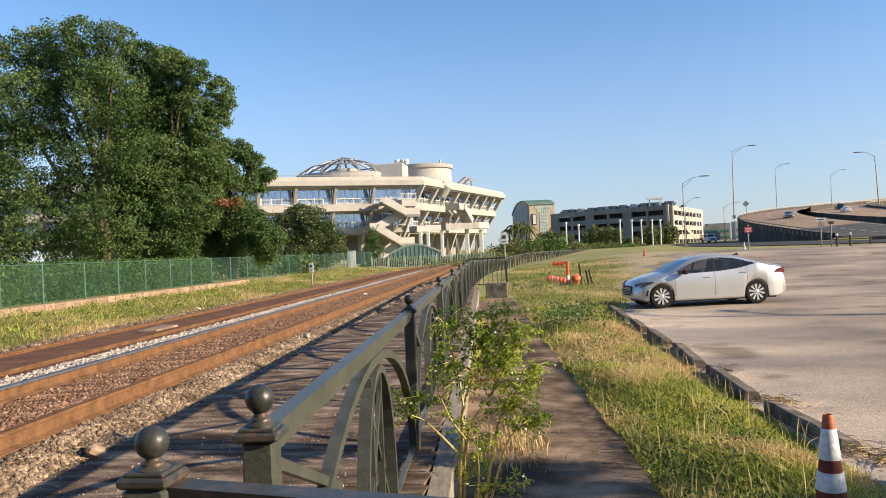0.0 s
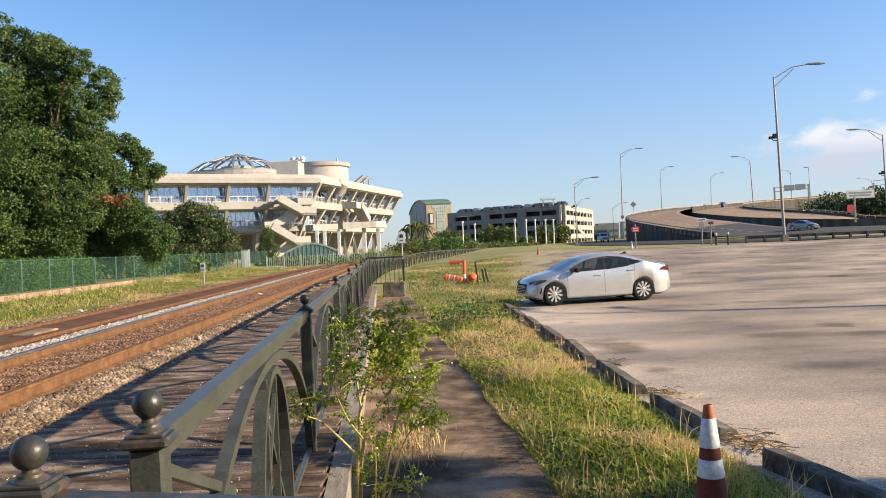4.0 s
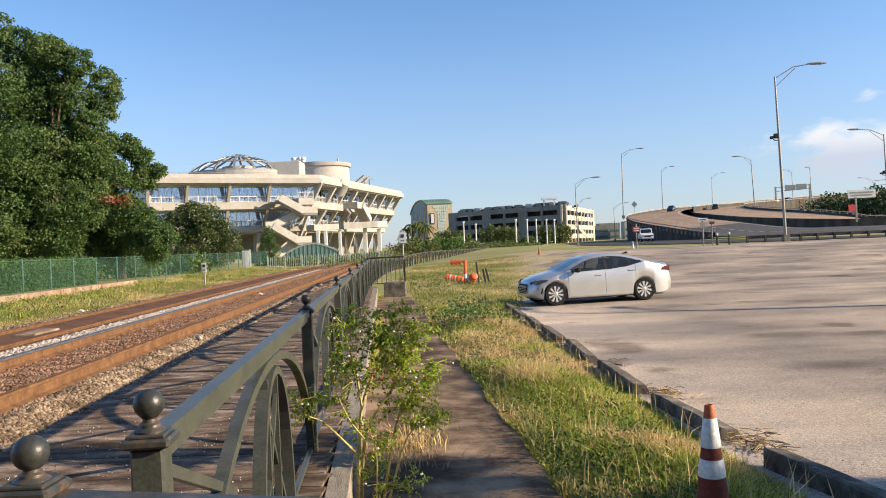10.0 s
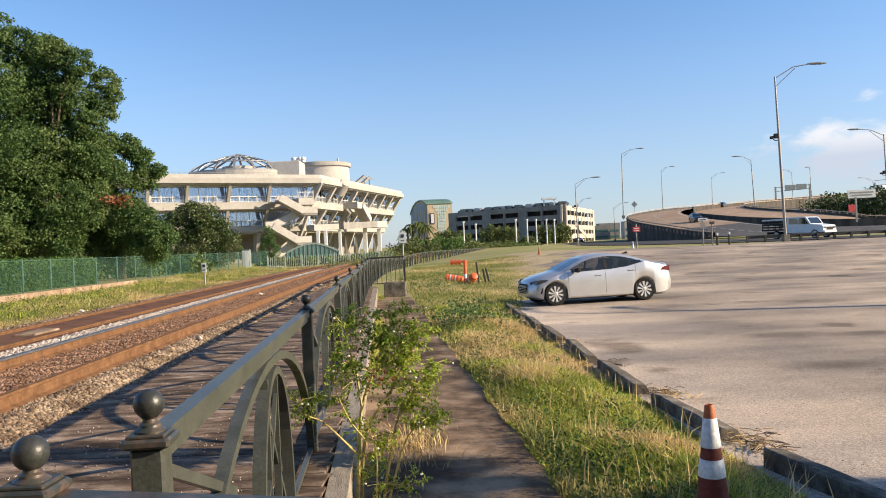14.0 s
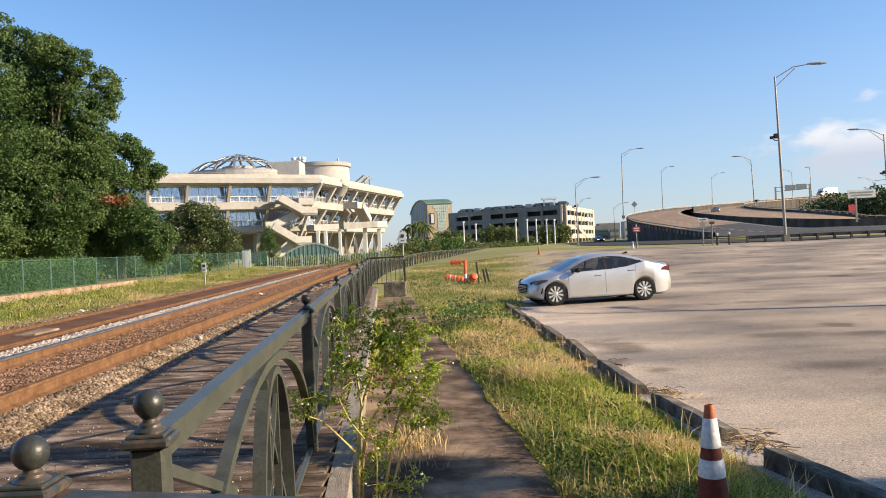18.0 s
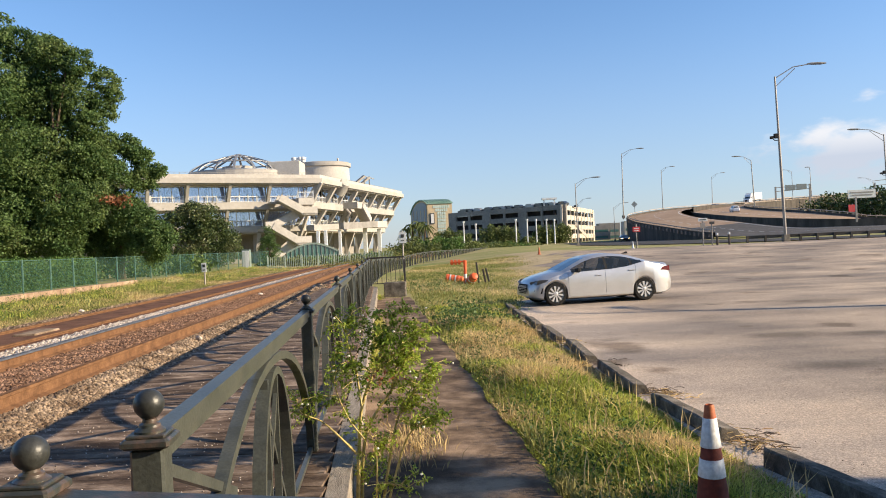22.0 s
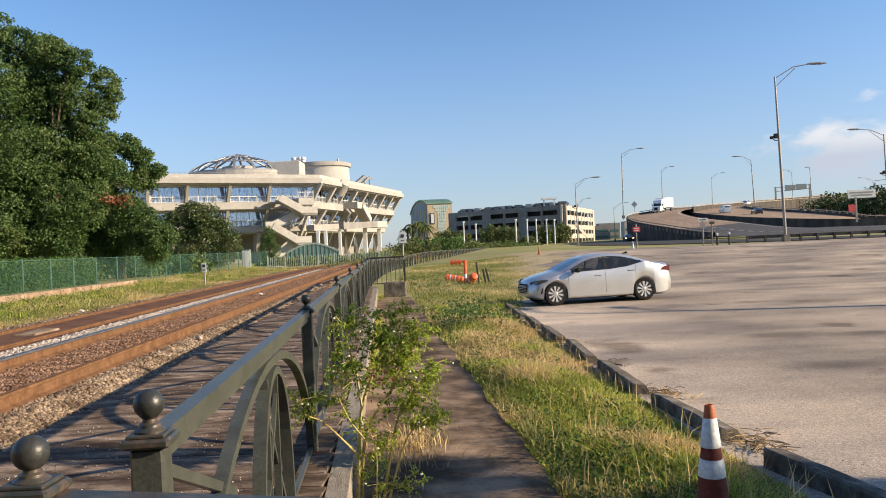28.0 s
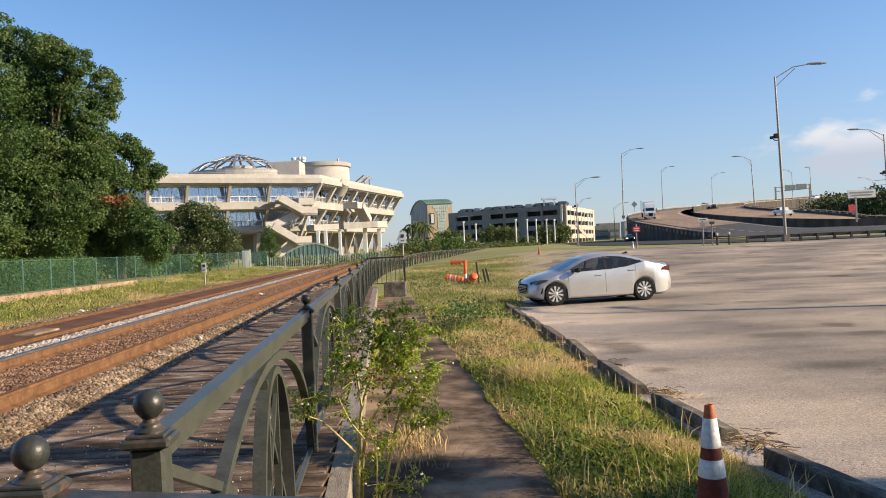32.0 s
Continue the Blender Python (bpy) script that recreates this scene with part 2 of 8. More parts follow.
# streaked concrete, darkened to carry the shade on the ramp walls
RAMP_DARK = mat("shaded_stained_wall", [(0.05, 0.044, 0.038), (0.125, 0.108, 0.092)], 0.9, scale=0.6, bump=0.05, stretch=(1, 1, 0.2))
PARAPET = mat("stained_parapet", [(0.10, 0.075, 0.062), (0.3, 0.22, 0.18)], 0.9, scale=1.2, bump=0.05, spread=0.2)
RAMP_LIGHT = mat("pale_bridge_concrete", [(0.38, 0.31, 0.25), (0.5, 0.42, 0.35)], 0.9, scale=0.2, bump=0)
SIGN_WHITE = mat("white_sign", [(0.62, 0.62, 0.6), (0.7, 0.7, 0.68)], 0.6, scale=3, bump=0)
SIGN_RED = mat("red_sign", [(0.5, 0.035, 0.04), (0.6, 0.06, 0.06)], 0.5, scale=3, bump=0)
SIGN_YELLOW = mat("faded_diamond_sign", [(0.16, 0.19, 0.20), (0.22, 0.25, 0.26)], 0.6, scale=5, bump=0)
INK = mat("sign_ink", [(0.03, 0.03, 0.03), (0.05, 0.05, 0.05)], 0.7, bump=0)
BARK = mat("bark", [(0.07, 0.05, 0.035), (0.14, 0.105, 0.075)], 0.95, scale=5, bump=0.8, bscale=25, stretch=(3, 3, 0.5))
LEAF_OAK = leaf_mat("oak_leaves", [(0.048, 0.097, 0.029), (0.105, 0.17, 0.052), (0.184, 0.243, 0.086)], 0.4)
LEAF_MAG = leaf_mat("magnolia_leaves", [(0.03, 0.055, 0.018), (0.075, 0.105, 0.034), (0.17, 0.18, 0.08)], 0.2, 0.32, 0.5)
LEAF_HEDGE = leaf_mat("hedge_leaves", [(0.05, 0.11, 0.025), (0.1, 0.17, 0.04)])
LEAF_SCRUB = leaf_mat("scrub_leaves", [(0.09, 0.13, 0.03), (0.2, 0.2, 0.06), (0.3, 0.24, 0.1)])
LEAF_BUSH = leaf_mat("bush_leaves", [(0.2, 0.3, 0.045), (0.48, 0.54, 0.095), (0.88, 0.78, 0.28)], 0.68, 0.45, 0.6)
LEAF_DEAD = leaf_mat("brown_dead_leaves", [(0.2, 0.075, 0.035), (0.28, 0.12, 0.055)], 0.2)
LEAF_PALM = leaf_mat("palm_fronds", [(0.075, 0.11, 0.032), (0.17, 0.19, 0.06)], 0.25)
STEM = mat("yellow_green_stem", [(0.42, 0.32, 0.1), (0.66, 0.52, 0.19)], 0.7, scale=10, bump=0.1)
GRASS = leaf_mat("grass_blades", [(0.2, 0.27, 0.045), (0.4, 0.42, 0.085), (0.62, 0.55, 0.2)], 0.45, 0.7, 0.6)
GRASS_DULL = leaf_mat("dull_grass_blades", [(0.17, 0.2, 0.05), (0.27, 0.27, 0.085), (0.42, 0.36, 0.15)], 0.45, 0.7)
STRAW = leaf_mat("dry_grass_blades", [(0.48, 0.35, 0.15), (0.7, 0.54, 0.28)], 0.4, 0.7, 0.5)
# soil kept dark to paint the shade between grass blades
SOIL = mat("shaded_verge_soil", [(0.05, 0.045, 0.02), (0.12, 0.1, 0.045), (0.22, 0.17, 0.085)], 0.95, scale=5, bump=0.8, bscale=40, dist=0.03)
FLOWER = mat("white_flower", [(0.7, 0.68, 0.5), (0.8, 0.78, 0.66)], 0.7, bump=0)
TOWER_GLASS = glass_mat("blue_grey_tower_glass", (0.07, 0.10, 0.14), 0.4)
TOWER_GLASS.node_tree.nodes["Principled BSDF"].inputs["Coat Weight"].default_value = 0.0
PANE_GREEN = mat("pale_green_pane", [(0.4, 0.5, 0.44), (0.55, 0.63, 0.57)], 0.25, scale=0.6, bump=0)
PALING = mat("grey_green_paling", [(0.14, 0.19, 0.165), (0.22, 0.27, 0.235)], 0.7, scale=1, bump=0)
DIRT = mat("sandy_dirt", [(0.27, 0.23, 0.1), (0.42, 0.33, 0.19), (0.56, 0.44, 0.29)], 0.95, scale=0.5, bump=0.6, bscale=14, spread=0.5, dist=0.03)
GRAVELLY = mat("debris", [(0.10, 0.075, 0.055), (0.2, 0.15, 0.11)], 0.95, scale=10, bump=0.3, random_obj=0.2)


def ground_mat():
    """Verge soil and grass in the far field, dry dirt in drifts."""
    m = mat("grassy_ground", [(0.2, 0.235, 0.065), (0.30, 0.28, 0.11), (0.46, 0.36, 0.2)], 0.95, scale=0.12, bump=0.7, bscale=9, spread=0.4, dist=0.05)
    return m


def lot_mat():
    """Old asphalt under sandy drifts: pale dust in long swathes, darker bare patches, stains and fine aggregate."""
    m = mat("dusty_asphalt", [(0.225, 0.194, 0.17), (0.355, 0.302, 0.252), (0.51, 0.425, 0.34)], 0.93, scale=0.16, bump=0.55, bscale=95, spread=0.34, stretch=(0.75, 1.0, 1), dist=0.008, var=0.3)
    nt = m.node_tree
    n, l = nt.nodes, nt.links
    b = n["Principled BSDF"]
    src = b.inputs["Base Color"].links[0].from_socket
    geo = n.new("ShaderNodeNewGeometry")
    mp = n.new("ShaderNodeMapping")
    mp.inputs["Scale"].default_value = (0.2, 0.34, 1)
    mp.inputs["Rotation"].default_value = (0, 0, radians(9))
    l.new(geo.outputs["Position"], mp.inputs[0])
    sw = n.new("ShaderNodeTexNoise")
    sw.inputs["Scale"].default_value = 1.0
    sw.inputs["Detail"].default_value = 6
    l.new(mp.outputs[0], sw.inputs["Vector"])
    ramp = n.new("ShaderNodeValToRGB")
    ramp.color_ramp.elements[0].position, ramp.color_ramp.elements[1].position = 0.4, 0.58
    ramp.color_ramp.elements[0].color = (0.7, 0.69, 0.69, 1)
    ramp.color_ramp.elements[1].color = (1.2, 1.13, 1.04, 1)
    l.new(sw.outputs["Fac"], ramp.inputs[0])
    st = n.new("ShaderNodeTexNoise")
    st.inputs["Scale"].default_value = 0.55
    st.inputs["Detail"].default_value = 4
    l.new(geo.outputs["Position"], st.inputs["Vector"])
    r2 = n.new("ShaderNodeValToRGB")
    r2.color_ramp.elements[0].position, r2.color_ramp.elements[1].position = 0.32, 0.4
    r2.color_ramp.elements[0].color = (0.55, 0.53, 0.51, 1)
    r2.color_ramp.elements[1].color = (1, 1, 1, 1)
    l.new(st.outputs["Fac"], r2.inputs[0])
    # pale and dark chips of aggregate
    ag = n.new("ShaderNodeTexVoronoi")
    ag.inputs["Scale"].default_value = 74
    l.new(geo.outputs["Position"], ag.inputs["Vector"])
    r3 = n.new("ShaderNodeValToRGB")
    cr3 = r3.color_ramp
    cr3.elements[0].position, cr3.elements[1].position = 0.0, 1.0
    cr3.elements[0].color, cr3.elements[1].color = (0.74, 0.73, 0.72, 1), (1.42, 1.38, 1.31, 1)
    for pos, v in ((0.2, 0.82), (0.45, 1.0), (0.8, 1.14)):
        cr3.elements.new(pos).color = (v, v, v, 1)
    sep3 = n.new("ShaderNodeSeparateColor")
    l.new(ag.outputs["Color"], sep3.inputs[0])
    l.new(sep3.outputs[0], r3.inputs[0])
    # sand blown against the kerb
    sx = n.new("ShaderNodeSeparateXYZ")
    l.new(geo.outputs["Position"], sx.inputs[0])
    sd = n.new("ShaderNodeMath")
    sd.operation = "MULTIPLY_ADD"
    l.new(sw.outputs["Fac"], sd.inputs[0])
    sd.inputs[1].default_value = 5.0
    l.new(sx.outputs["X"], sd.inputs[2])
    r4 = n.new("ShaderNodeMapRange")
    r4.interpolation_type = "SMOOTHSTEP"
    r4.inputs["From Min"].default_value, r4.inputs["From Max"].default_value = 4.6, 8.5
    r4.inputs["To Min"].default_value, r4.inputs["To Max"].default_value = 1.4, 0.96
    l.new(sd.outputs[0], r4.inputs[0])
    # dark oil stains with ragged rims
    stains = []
    for sx0, sy0, size in ((6.05, 14.15, 0.75), (5.35, 10.75, 0.7), (7.4, 13.9, 0.6), (2.95, 12.9, 0.5), (9.5, 20.5, 1.2)):
        mv = n.new("ShaderNodeMapping")
        mv.inputs["Location"].default_value = (-sx0 * 0.55, -sy0, 0)
        mv.inputs["Scale"].default_value = (0.55, 1.0, 0.0)
        l.new(geo.outputs["Position"], mv.inputs[0])
        ln = n.new("ShaderNodeVectorMath")
        ln.operation = "LENGTH"
        l.new(mv.outputs[0], ln.inputs[0])
        rag = n.new("ShaderNodeMath")
        rag.operation = "MULTIPLY_ADD"
        l.new(st.outputs["Fac"], rag.inputs[0])
        rag.inputs[1].default_value = -1.1 * size
        l.new(ln.outputs["Value"], rag.inputs[2])
        rg = n.new("ShaderNodeMapRange")
        rg.interpolation_type = "SMOOTHSTEP"
        rg.inputs["From Min"].default_value, rg.inputs["From Max"].default_value = -0.5 * size, 0.25 * size
        rg.inputs["To Min"].default_value, rg.inputs["To Max"].default_value = 0.55, 1.0
        l.new(rag.outputs[0], rg.inputs[0])
        stains.append(rg)
    for other in (ramp, r2, r3, r4, *stains):
        mx = n.new("ShaderNodeMix")
        mx.data_type, mx.blend_type = "RGBA", "MULTIPLY"
        mx.inputs["Factor"].default_value = 1.0
        l.new(src, mx.inputs[6])
        l.new(other.outputs[0], mx.inputs[7])
        src = mx.outputs[2]
    l.new(src, b.inputs["Base Color"])
    return m


GROUND = ground_mat()
LOT = lot_mat()

# ---- mesh tools ----
class Mesh:
    """Vertices and faces, gathered and then linked as one object."""

    def __init__(self):
        self.v, self.f, self.smooth = [], [], False

    def add(self, verts, faces):
        o = len(self.v)
        self.v.extend(tuple(p) for p in verts)
        self.f.extend(tuple(o + i for i in q) for q in faces)
        return self

    def box(self, c, s, b=0.0, m=None):
        """A box with centre c and size s; b chamfers its vertical and horizontal edges."""
        hx, hy, hz = s[0] / 2, s[1] / 2, s[2] / 2
        if b <= 0:
            vs = [(x, y, z) for z in (-hz, hz) for x, y in ((-hx, -hy), (hx, -hy), (hx, hy), (-hx, hy))]
            fs = [(3, 2, 1, 0), (4, 5, 6, 7), (0, 1, 5, 4), (1, 2, 6, 5), (2, 3, 7, 6), (3, 0, 4, 7)]
        else:
            ring = lambda ix, iy, z: [(-hx + ix, -hy + iy + b, z), (-hx + ix + b, -hy + iy, z), (hx - ix - b, -hy + iy, z), (hx - ix, -hy + iy + b, z),
                                      (hx - ix, hy - iy - b, z), (hx - ix - b, hy - iy, z), (-hx + ix + b, hy - iy, z), (-hx + ix, hy - iy - b, z)]
            vs = ring(b, b, -hz) + ring(0, 0, -hz + b) + ring(0, 0, hz - b) + ring(b, b, hz)
            fs = [tuple(range(7, -1, -1)), tuple(range(24, 32))]
            for k in range(3):
                fs += [(8 * k + i, 8 * k + (i + 1) % 8, 8 * k + 8 + (i + 1) % 8, 8 * k + 8 + i) for i in range(8)]
        vs = [Vector(p) for p in vs]
        if m is not None:
            vs = [m @ p for p in vs]
        return self.add([(p[0] + c[0], p[1] + c[1], p[2] + c[2]) for p in vs], fs)

    def beam(self, a, b, w, h, up=(0, 0, 1)):
        """A bar of rectangular section from a to b."""
        a, b = Vector(a), Vector(b)
        d = (b - a).normalized()
        side = d.cross(Vector(up))
        if side.length < 1e-4:
            side = d.cross(Vector((1, 0, 0)))
        side.normalize()
        top = side.cross(d)
        vs = [p + side * (sx * w / 2) + top * (sz * h / 2) for p in (a, b) for sx, sz in ((-1, -1), (1, -1), (1, 1), (-1, 1))]
        return self.add(vs, [(3, 2, 1, 0), (4, 5, 6, 7), (0, 1, 5, 4), (1, 2, 6, 5), (2, 3, 7, 6), (3, 0, 4, 7)])

    def tube(self, pts, r, n=8, cap=True):
        """A round bar along pts; r is one radius or one a point."""
        pts = [Vector(p) for p in pts]
        rs = r if isinstance(r, (list, tuple)) else [r] * len(pts)
        o = len(self.v)
        prev = None
        for i, p in enumerate(pts):
            d = (pts[min(i + 1, len(pts) - 1)] - pts[max(i - 1, 0)]).normalized()
            u = prev - d * prev.dot(d) if prev is not None else d.orthogonal()
            u.normalize()
            prev = u
            w = d.cross(u)
            for k in range(n):
                a = 2 * math.pi * k / n
                self.v.append(tuple(p + (u * math.cos(a) + w * math.sin(a)) * rs[i]))
        for i in range(len(pts) - 1):
            for k in range(n):
                self.f.append((o + i * n + k, o + i * n + (k + 1) % n, o + i * n + n + (k + 1) % n, o + i * n + n + k))
        if cap:
            self.f.append(tuple(o + k for k in range(n - 1, -1, -1)))
            e = o + (len(pts) - 1) * n
            self.f.append(tuple(e + k for k in range(n)))
        return self

    def lathe(self, profile, n=16, c=(0, 0, 0)):
        """A turned form about the z axis through c; profile: (radius, z) from the bottom up."""
        o = len(self.v)
        for r, z in profile:
            for k in range(n):
                a = 2 * math.pi * k / n
                self.v.append((c[0] + r * math.cos(a), c[1] + r * math.sin(a), c[2] + z))
        for i in range(len(profile) - 1):
            for k in range(n):
                self.f.append((o + i * n + k, o + i * n + (k + 1) % n, o + i * n + n + (k + 1) % n, o + i * n + n + k))
        self.f.append(tuple(o + k for k in range(n - 1, -1, -1)))
        e = o + (len(profile) - 1) * n
        self.f.append(tuple(e + k for k in range(n)))
        return self

    def prism(self, poly, z0, z1):
        """A flat-topped solid over the polygon poly of (x, y), counter-clockwise."""
        k = len(poly)
        vs = [(x, y, z0) for x, y in poly] + [(x, y, z1) for x, y in poly]
        return self.add(vs, [tuple(range(k - 1, -1, -1)), tuple(range(k, 2 * k))] + [(i, (i + 1) % k, k + (i + 1) % k, k + i) for i in range(k)])

    def slab(self, poly, axis, a, b):
        """A solid over a polygon in the plane across axis ('x' or 'y'), from a to b."""
        k = len(poly)
        put = (lambda p, t: (t, p[0], p[1])) if axis == "x" else (lambda p, t: (p[0], t, p[1]))
        vs = [put(p, a) for p in poly] + [put(p, b) for p in poly]
        return self.add(vs, [tuple(range(k - 1, -1, -1)), tuple(range(k, 2 * k))] + [(i, (i + 1) % k, k + (i + 1) % k, k + i) for i in range(k)])

    def band(self, left, right):
        """A strip of quads between two rows of points."""
        o = len(self.v)
        k = len(left)
        self.v.extend(tuple(p) for p in left)
        self.v.extend(tuple(p) for p in right)
        self.f.extend((o + i, o + k + i, o + k + i + 1, o + i + 1) for i in range(k - 1))
        return self


def data_of(name, m, material, smooth=False):
    me = bpy.data.meshes.new(name)
    me.from_pydata(m.v, [], m.f)
    me.materials.append(material)
    if smooth:
        me.polygons.foreach_set("use_smooth", [True] * len(me.polygons))
        me.set_sharp_from_angle(angle=radians(38))
    me.update()
    return me


def part(name, m, material, parent=None, label="", smooth=False):
    """One mesh object under a thing or under a part."""
    ob = new(name, data_of(name, m, material, smooth))
    if parent is not None:
        ob.parent = parent
    if label:
        ob["label"] = label
    return ob


def structure(name, m, material, label, smooth=False):
    return tagged(part(name, m, material, None, "", smooth), label, "", "", "structure")


def thing(name, label, category, at=None, group=""):
    e = new(name)
    e.empty_display_size = 0.2
    if at is not None:
        e.matrix_basis = at
    return tagged(e, label, category, group)


def quads_mesh(name, verts, material, per=4):
    """A mesh of loose faces of `per` corners from an (n, per, 3) array."""
    verts = np.asarray(verts, dtype=np.float32)
    n = verts.shape[0]
    me = bpy.data.meshes.new(name)
    me.vertices.add(n * per)
    me.vertices.foreach_set("co", verts.reshape(-1))
    me.loops.add(n * per)
    me.loops.foreach_set("vertex_index", np.arange(n * per, dtype=np.int32))
    me.polygons.add(n)
    me.polygons.foreach_set("loop_start", np.arange(0, n * per, per, dtype=np.int32))
    me.materials.append(material)
    me.update(calc_edges=True)
    return me


def rand_units(rng, n):
    a = rng.normal(size=(n, 3))
    return a / np.linalg.norm(a, axis=1)[:, None]


def leaf_quads(rng, pts, size, droop=0.3, aspect=0.5):
    """Leaf-shaped quads at pts, turned at random."""
    n = len(pts)
    d = rand_units(rng, n)
    d[:, 2] -= droop
    d /= np.linalg.norm(d, axis=1)[:, None]
    s = np.cross(d, rand_units(rng, n))
    s /= np.linalg.norm(s, axis=1)[:, None] + 1e-9
    L = (size * rng.uniform(0.6, 1.3, n))[:, None]
    up = np.cross(s, d) * 0.12
    return np.stack([pts, pts + d * L * 0.5 + s * L * aspect / 2 + up * L, pts + d * L, pts + d * L * 0.5 - s * L * aspect / 2 + up * L], axis=1)


def smoothstep(a, b, x):
    t = min(1.0, max(0.0, (x - a) / (b - a)))
    return t * t * (3 - 2 * t)


def spline(pts, n):
    """Catmull-Rom through pts, n steps a span."""
    out = []
    P = [Vector(p) for p in pts]
    P = [P[0] * 2 - P[1]] + P + [P[-1] * 2 - P[-2]]
    for i in range(1, len(P) - 2):
        a, b, c, d = P[i - 1], P[i], P[i + 1], P[i + 2]
        for k in range(n):
            t = k / n
            out.append(0.5 * ((2 * b) + (c - a) * t + (2 * a - 5 * b + 4 * c - d) * t * t + (3 * b - 3 * c + d - a) * t ** 3))
    out.append(P[-2])
    return out


# ---- plan ----
def rail_x(y):
    """Line of the railing beside the deck."""
    if y < 34:
        return -0.75 - 0.0754 * (y - 1.97)
    return -3.16 + 0.0 * y


def track_x(y, off):
    """Line of the tracks; off: metres from the near rail."""
    bend = max(0.0, y - 55) ** 2 * 0.0016
    return -4.44 - 0.048 * (y - 10.5) - off + bend


DECK_Z, BED_Z, RAIL_Z = 0.39, 0.47, 0.66


def ground_z(x, y):
    base = 0.9 * smoothstep(28, 64, y) * smoothstep(-6, 10, x)
    edge = track_x(y, 0) if y < 36 else -6.0
    left = smoothstep(edge + 0.5, edge - 0.5, x) if y < 36 else smoothstep(-2.5, -6, x)
    z = base * (1 - left) + 0.36 * left
    if 31 < y < 70 and x > -7:
        z += 0.25 * smoothstep(31, 36, y) * smoothstep(70, 45, y) * (1 - left) * smoothstep(3, -2, x)
    z += 0.05 * smoothstep(7.5, 4.6, y) * (1 - left)
    if x < -16:
        z += 0.2 * smoothstep(-16.3, -17.2, x)
    return z


def sheet(xs, ys, zfun, lift=0.0):
    m = Mesh()
    nx = len(xs)
    m.v = [(x, y, zfun(x, y) + lift) for y in ys for x in xs]
    m.f = [(j * nx + i, j * nx + i + 1, j * nx + nx + i + 1, j * nx + nx + i) for j in range(len(ys) - 1) for i in range(nx - 1)]
    return m


# ---- ground ----
xs = [-3000, -1200, -500, -250, -150, -100, -70, -50] + [-40 + 1.0 * i for i in range(28)] + [-12 + 0.4 * i for i in range(61)] + [13 + 1.5 * i for i in range(30)] + [60, 80, 120, 200, 400, 1200, 3000]
ys = [-3000, -800, -200, -60, -20, -8, -4] + [-2 + 0.5 * i for i in range(80)] + [38 + 1.5 * i for i in range(50)] + [120, 150, 200, 300, 500, 900, 2000, 4500]
ground = structure("ground", sheet(xs, ys, ground_z), GROUND, "grassy and dusty ground with dry patches", True)


def lot_left(y):
    """Left border of the parking lot."""
    if y < 20.5:
        return 2.6 - 0.042 * y
    return 1.74 + 0.18 * (y - 20.5) + 0.9 * math.sin(y * 0.5) * smoothstep(22, 30, y) + 0.5 * math.sin(1.7 * y) * smoothstep(22, 30, y)


def lot_mesh():
    m = Mesh()
    yy = [-12 + 1.0 * i for i in range(78)]
    uu = [0, 0.02, 0.05, 0.09, 0.14, 0.2, 0.28, 0.4, 0.55, 0.75, 1.0]
    for y in yy:
        x0 = lot_left(y) if y > 3 else 2.5
        for u in uu:
            x = x0 + u * (110 - x0)
            m.v.append((x, y, ground_z(x, y) + 0.018))
    k = len(uu)
    m.f = [(j * k + i, j * k + i + 1, j * k + k + i + 1, j * k + k + i) for j in range(len(yy) - 1) for i in range(k - 1)]
    return m


lot = structure("pavement_parking_lot", lot_mesh(), LOT, "dusty worn asphalt parking lot with sandy drifts", True)


def path_right(y):
    return 0.78 - 0.088 * (y - 6) + 0.025 * math.sin(y * 1.9) + 0.02 * math.sin(y * 5.1)


path_m = Mesh()
py = [-12 + 0.5 * i for i in range(84)]
path_m.band([(rail_x(y) + 0.3, y, ground_z(rail_x(y) + 0.3, y) + 0.025) for y in py], [(path_right(y), y, ground_z(path_right(y), y) + 0.02) for y in py])
structure("pavement_path", path_m, PATH, "cracked dark asphalt footpath beside the railing")

# deck body and its edge beam
deck_m = Mesh()
dy = [-3 + 1.0 * i for i in range(36)]


def deck_left(y):
    return track_x(y, 0) + 0.55


deck_m.band([(deck_left(y), y, DECK_Z - 0.05) for y in dy], [(rail_x(y) + 0.16, y, DECK_Z - 0.05) for y in dy])
deck_m.band([(deck_left(y), y, 0.1) for y in dy], [(deck_left(y), y, DECK_Z - 0.05) for y in dy])
deck_m.band([(rail_x(y) + 0.16, y, DECK_Z - 0.05) for y in dy], [(rail_x(y) + 0.16, y, -0.1) for y in dy])
deck = structure("floor_deck", deck_m, PLANK, "weathered dark timber walkway beside the railway")
beam_m = Mesh()
for i in range(8):
    y0, y1 = -1 + 4 * i + 0.01, 3 + 4 * i - 0.01
    beam_m.beam((rail_x(y0) + 0.24, y0, 0.2), (rail_x(y1) + 0.24, y1, 0.2), 0.14, 0.36)
structure("trim_deck_edge", beam_m, TIMBER, "split grey timber beam along the deck edge")

# railway
ty = [-6 + 2.0 * i for i in range(16)] + [26 + 3.0 * i for i in range(45)]
bed_m = Mesh()
bed_m.band([(track_x(y, 2.55), y, 0.42) for y in ty], [(track_x(y, 2.1), y, BED_Z) for y in ty])
bed_m.band([(track_x(y, 2.1), y, BED_Z) for y in ty], [(track_x(y, -0.28), y, BED_Z) for y in ty])
bed_m.band([(track_x(y, -0.28), y, BED_Z) for y in ty], [(track_x(y, -0.62), y, DECK_Z - 0.12) for y in ty])
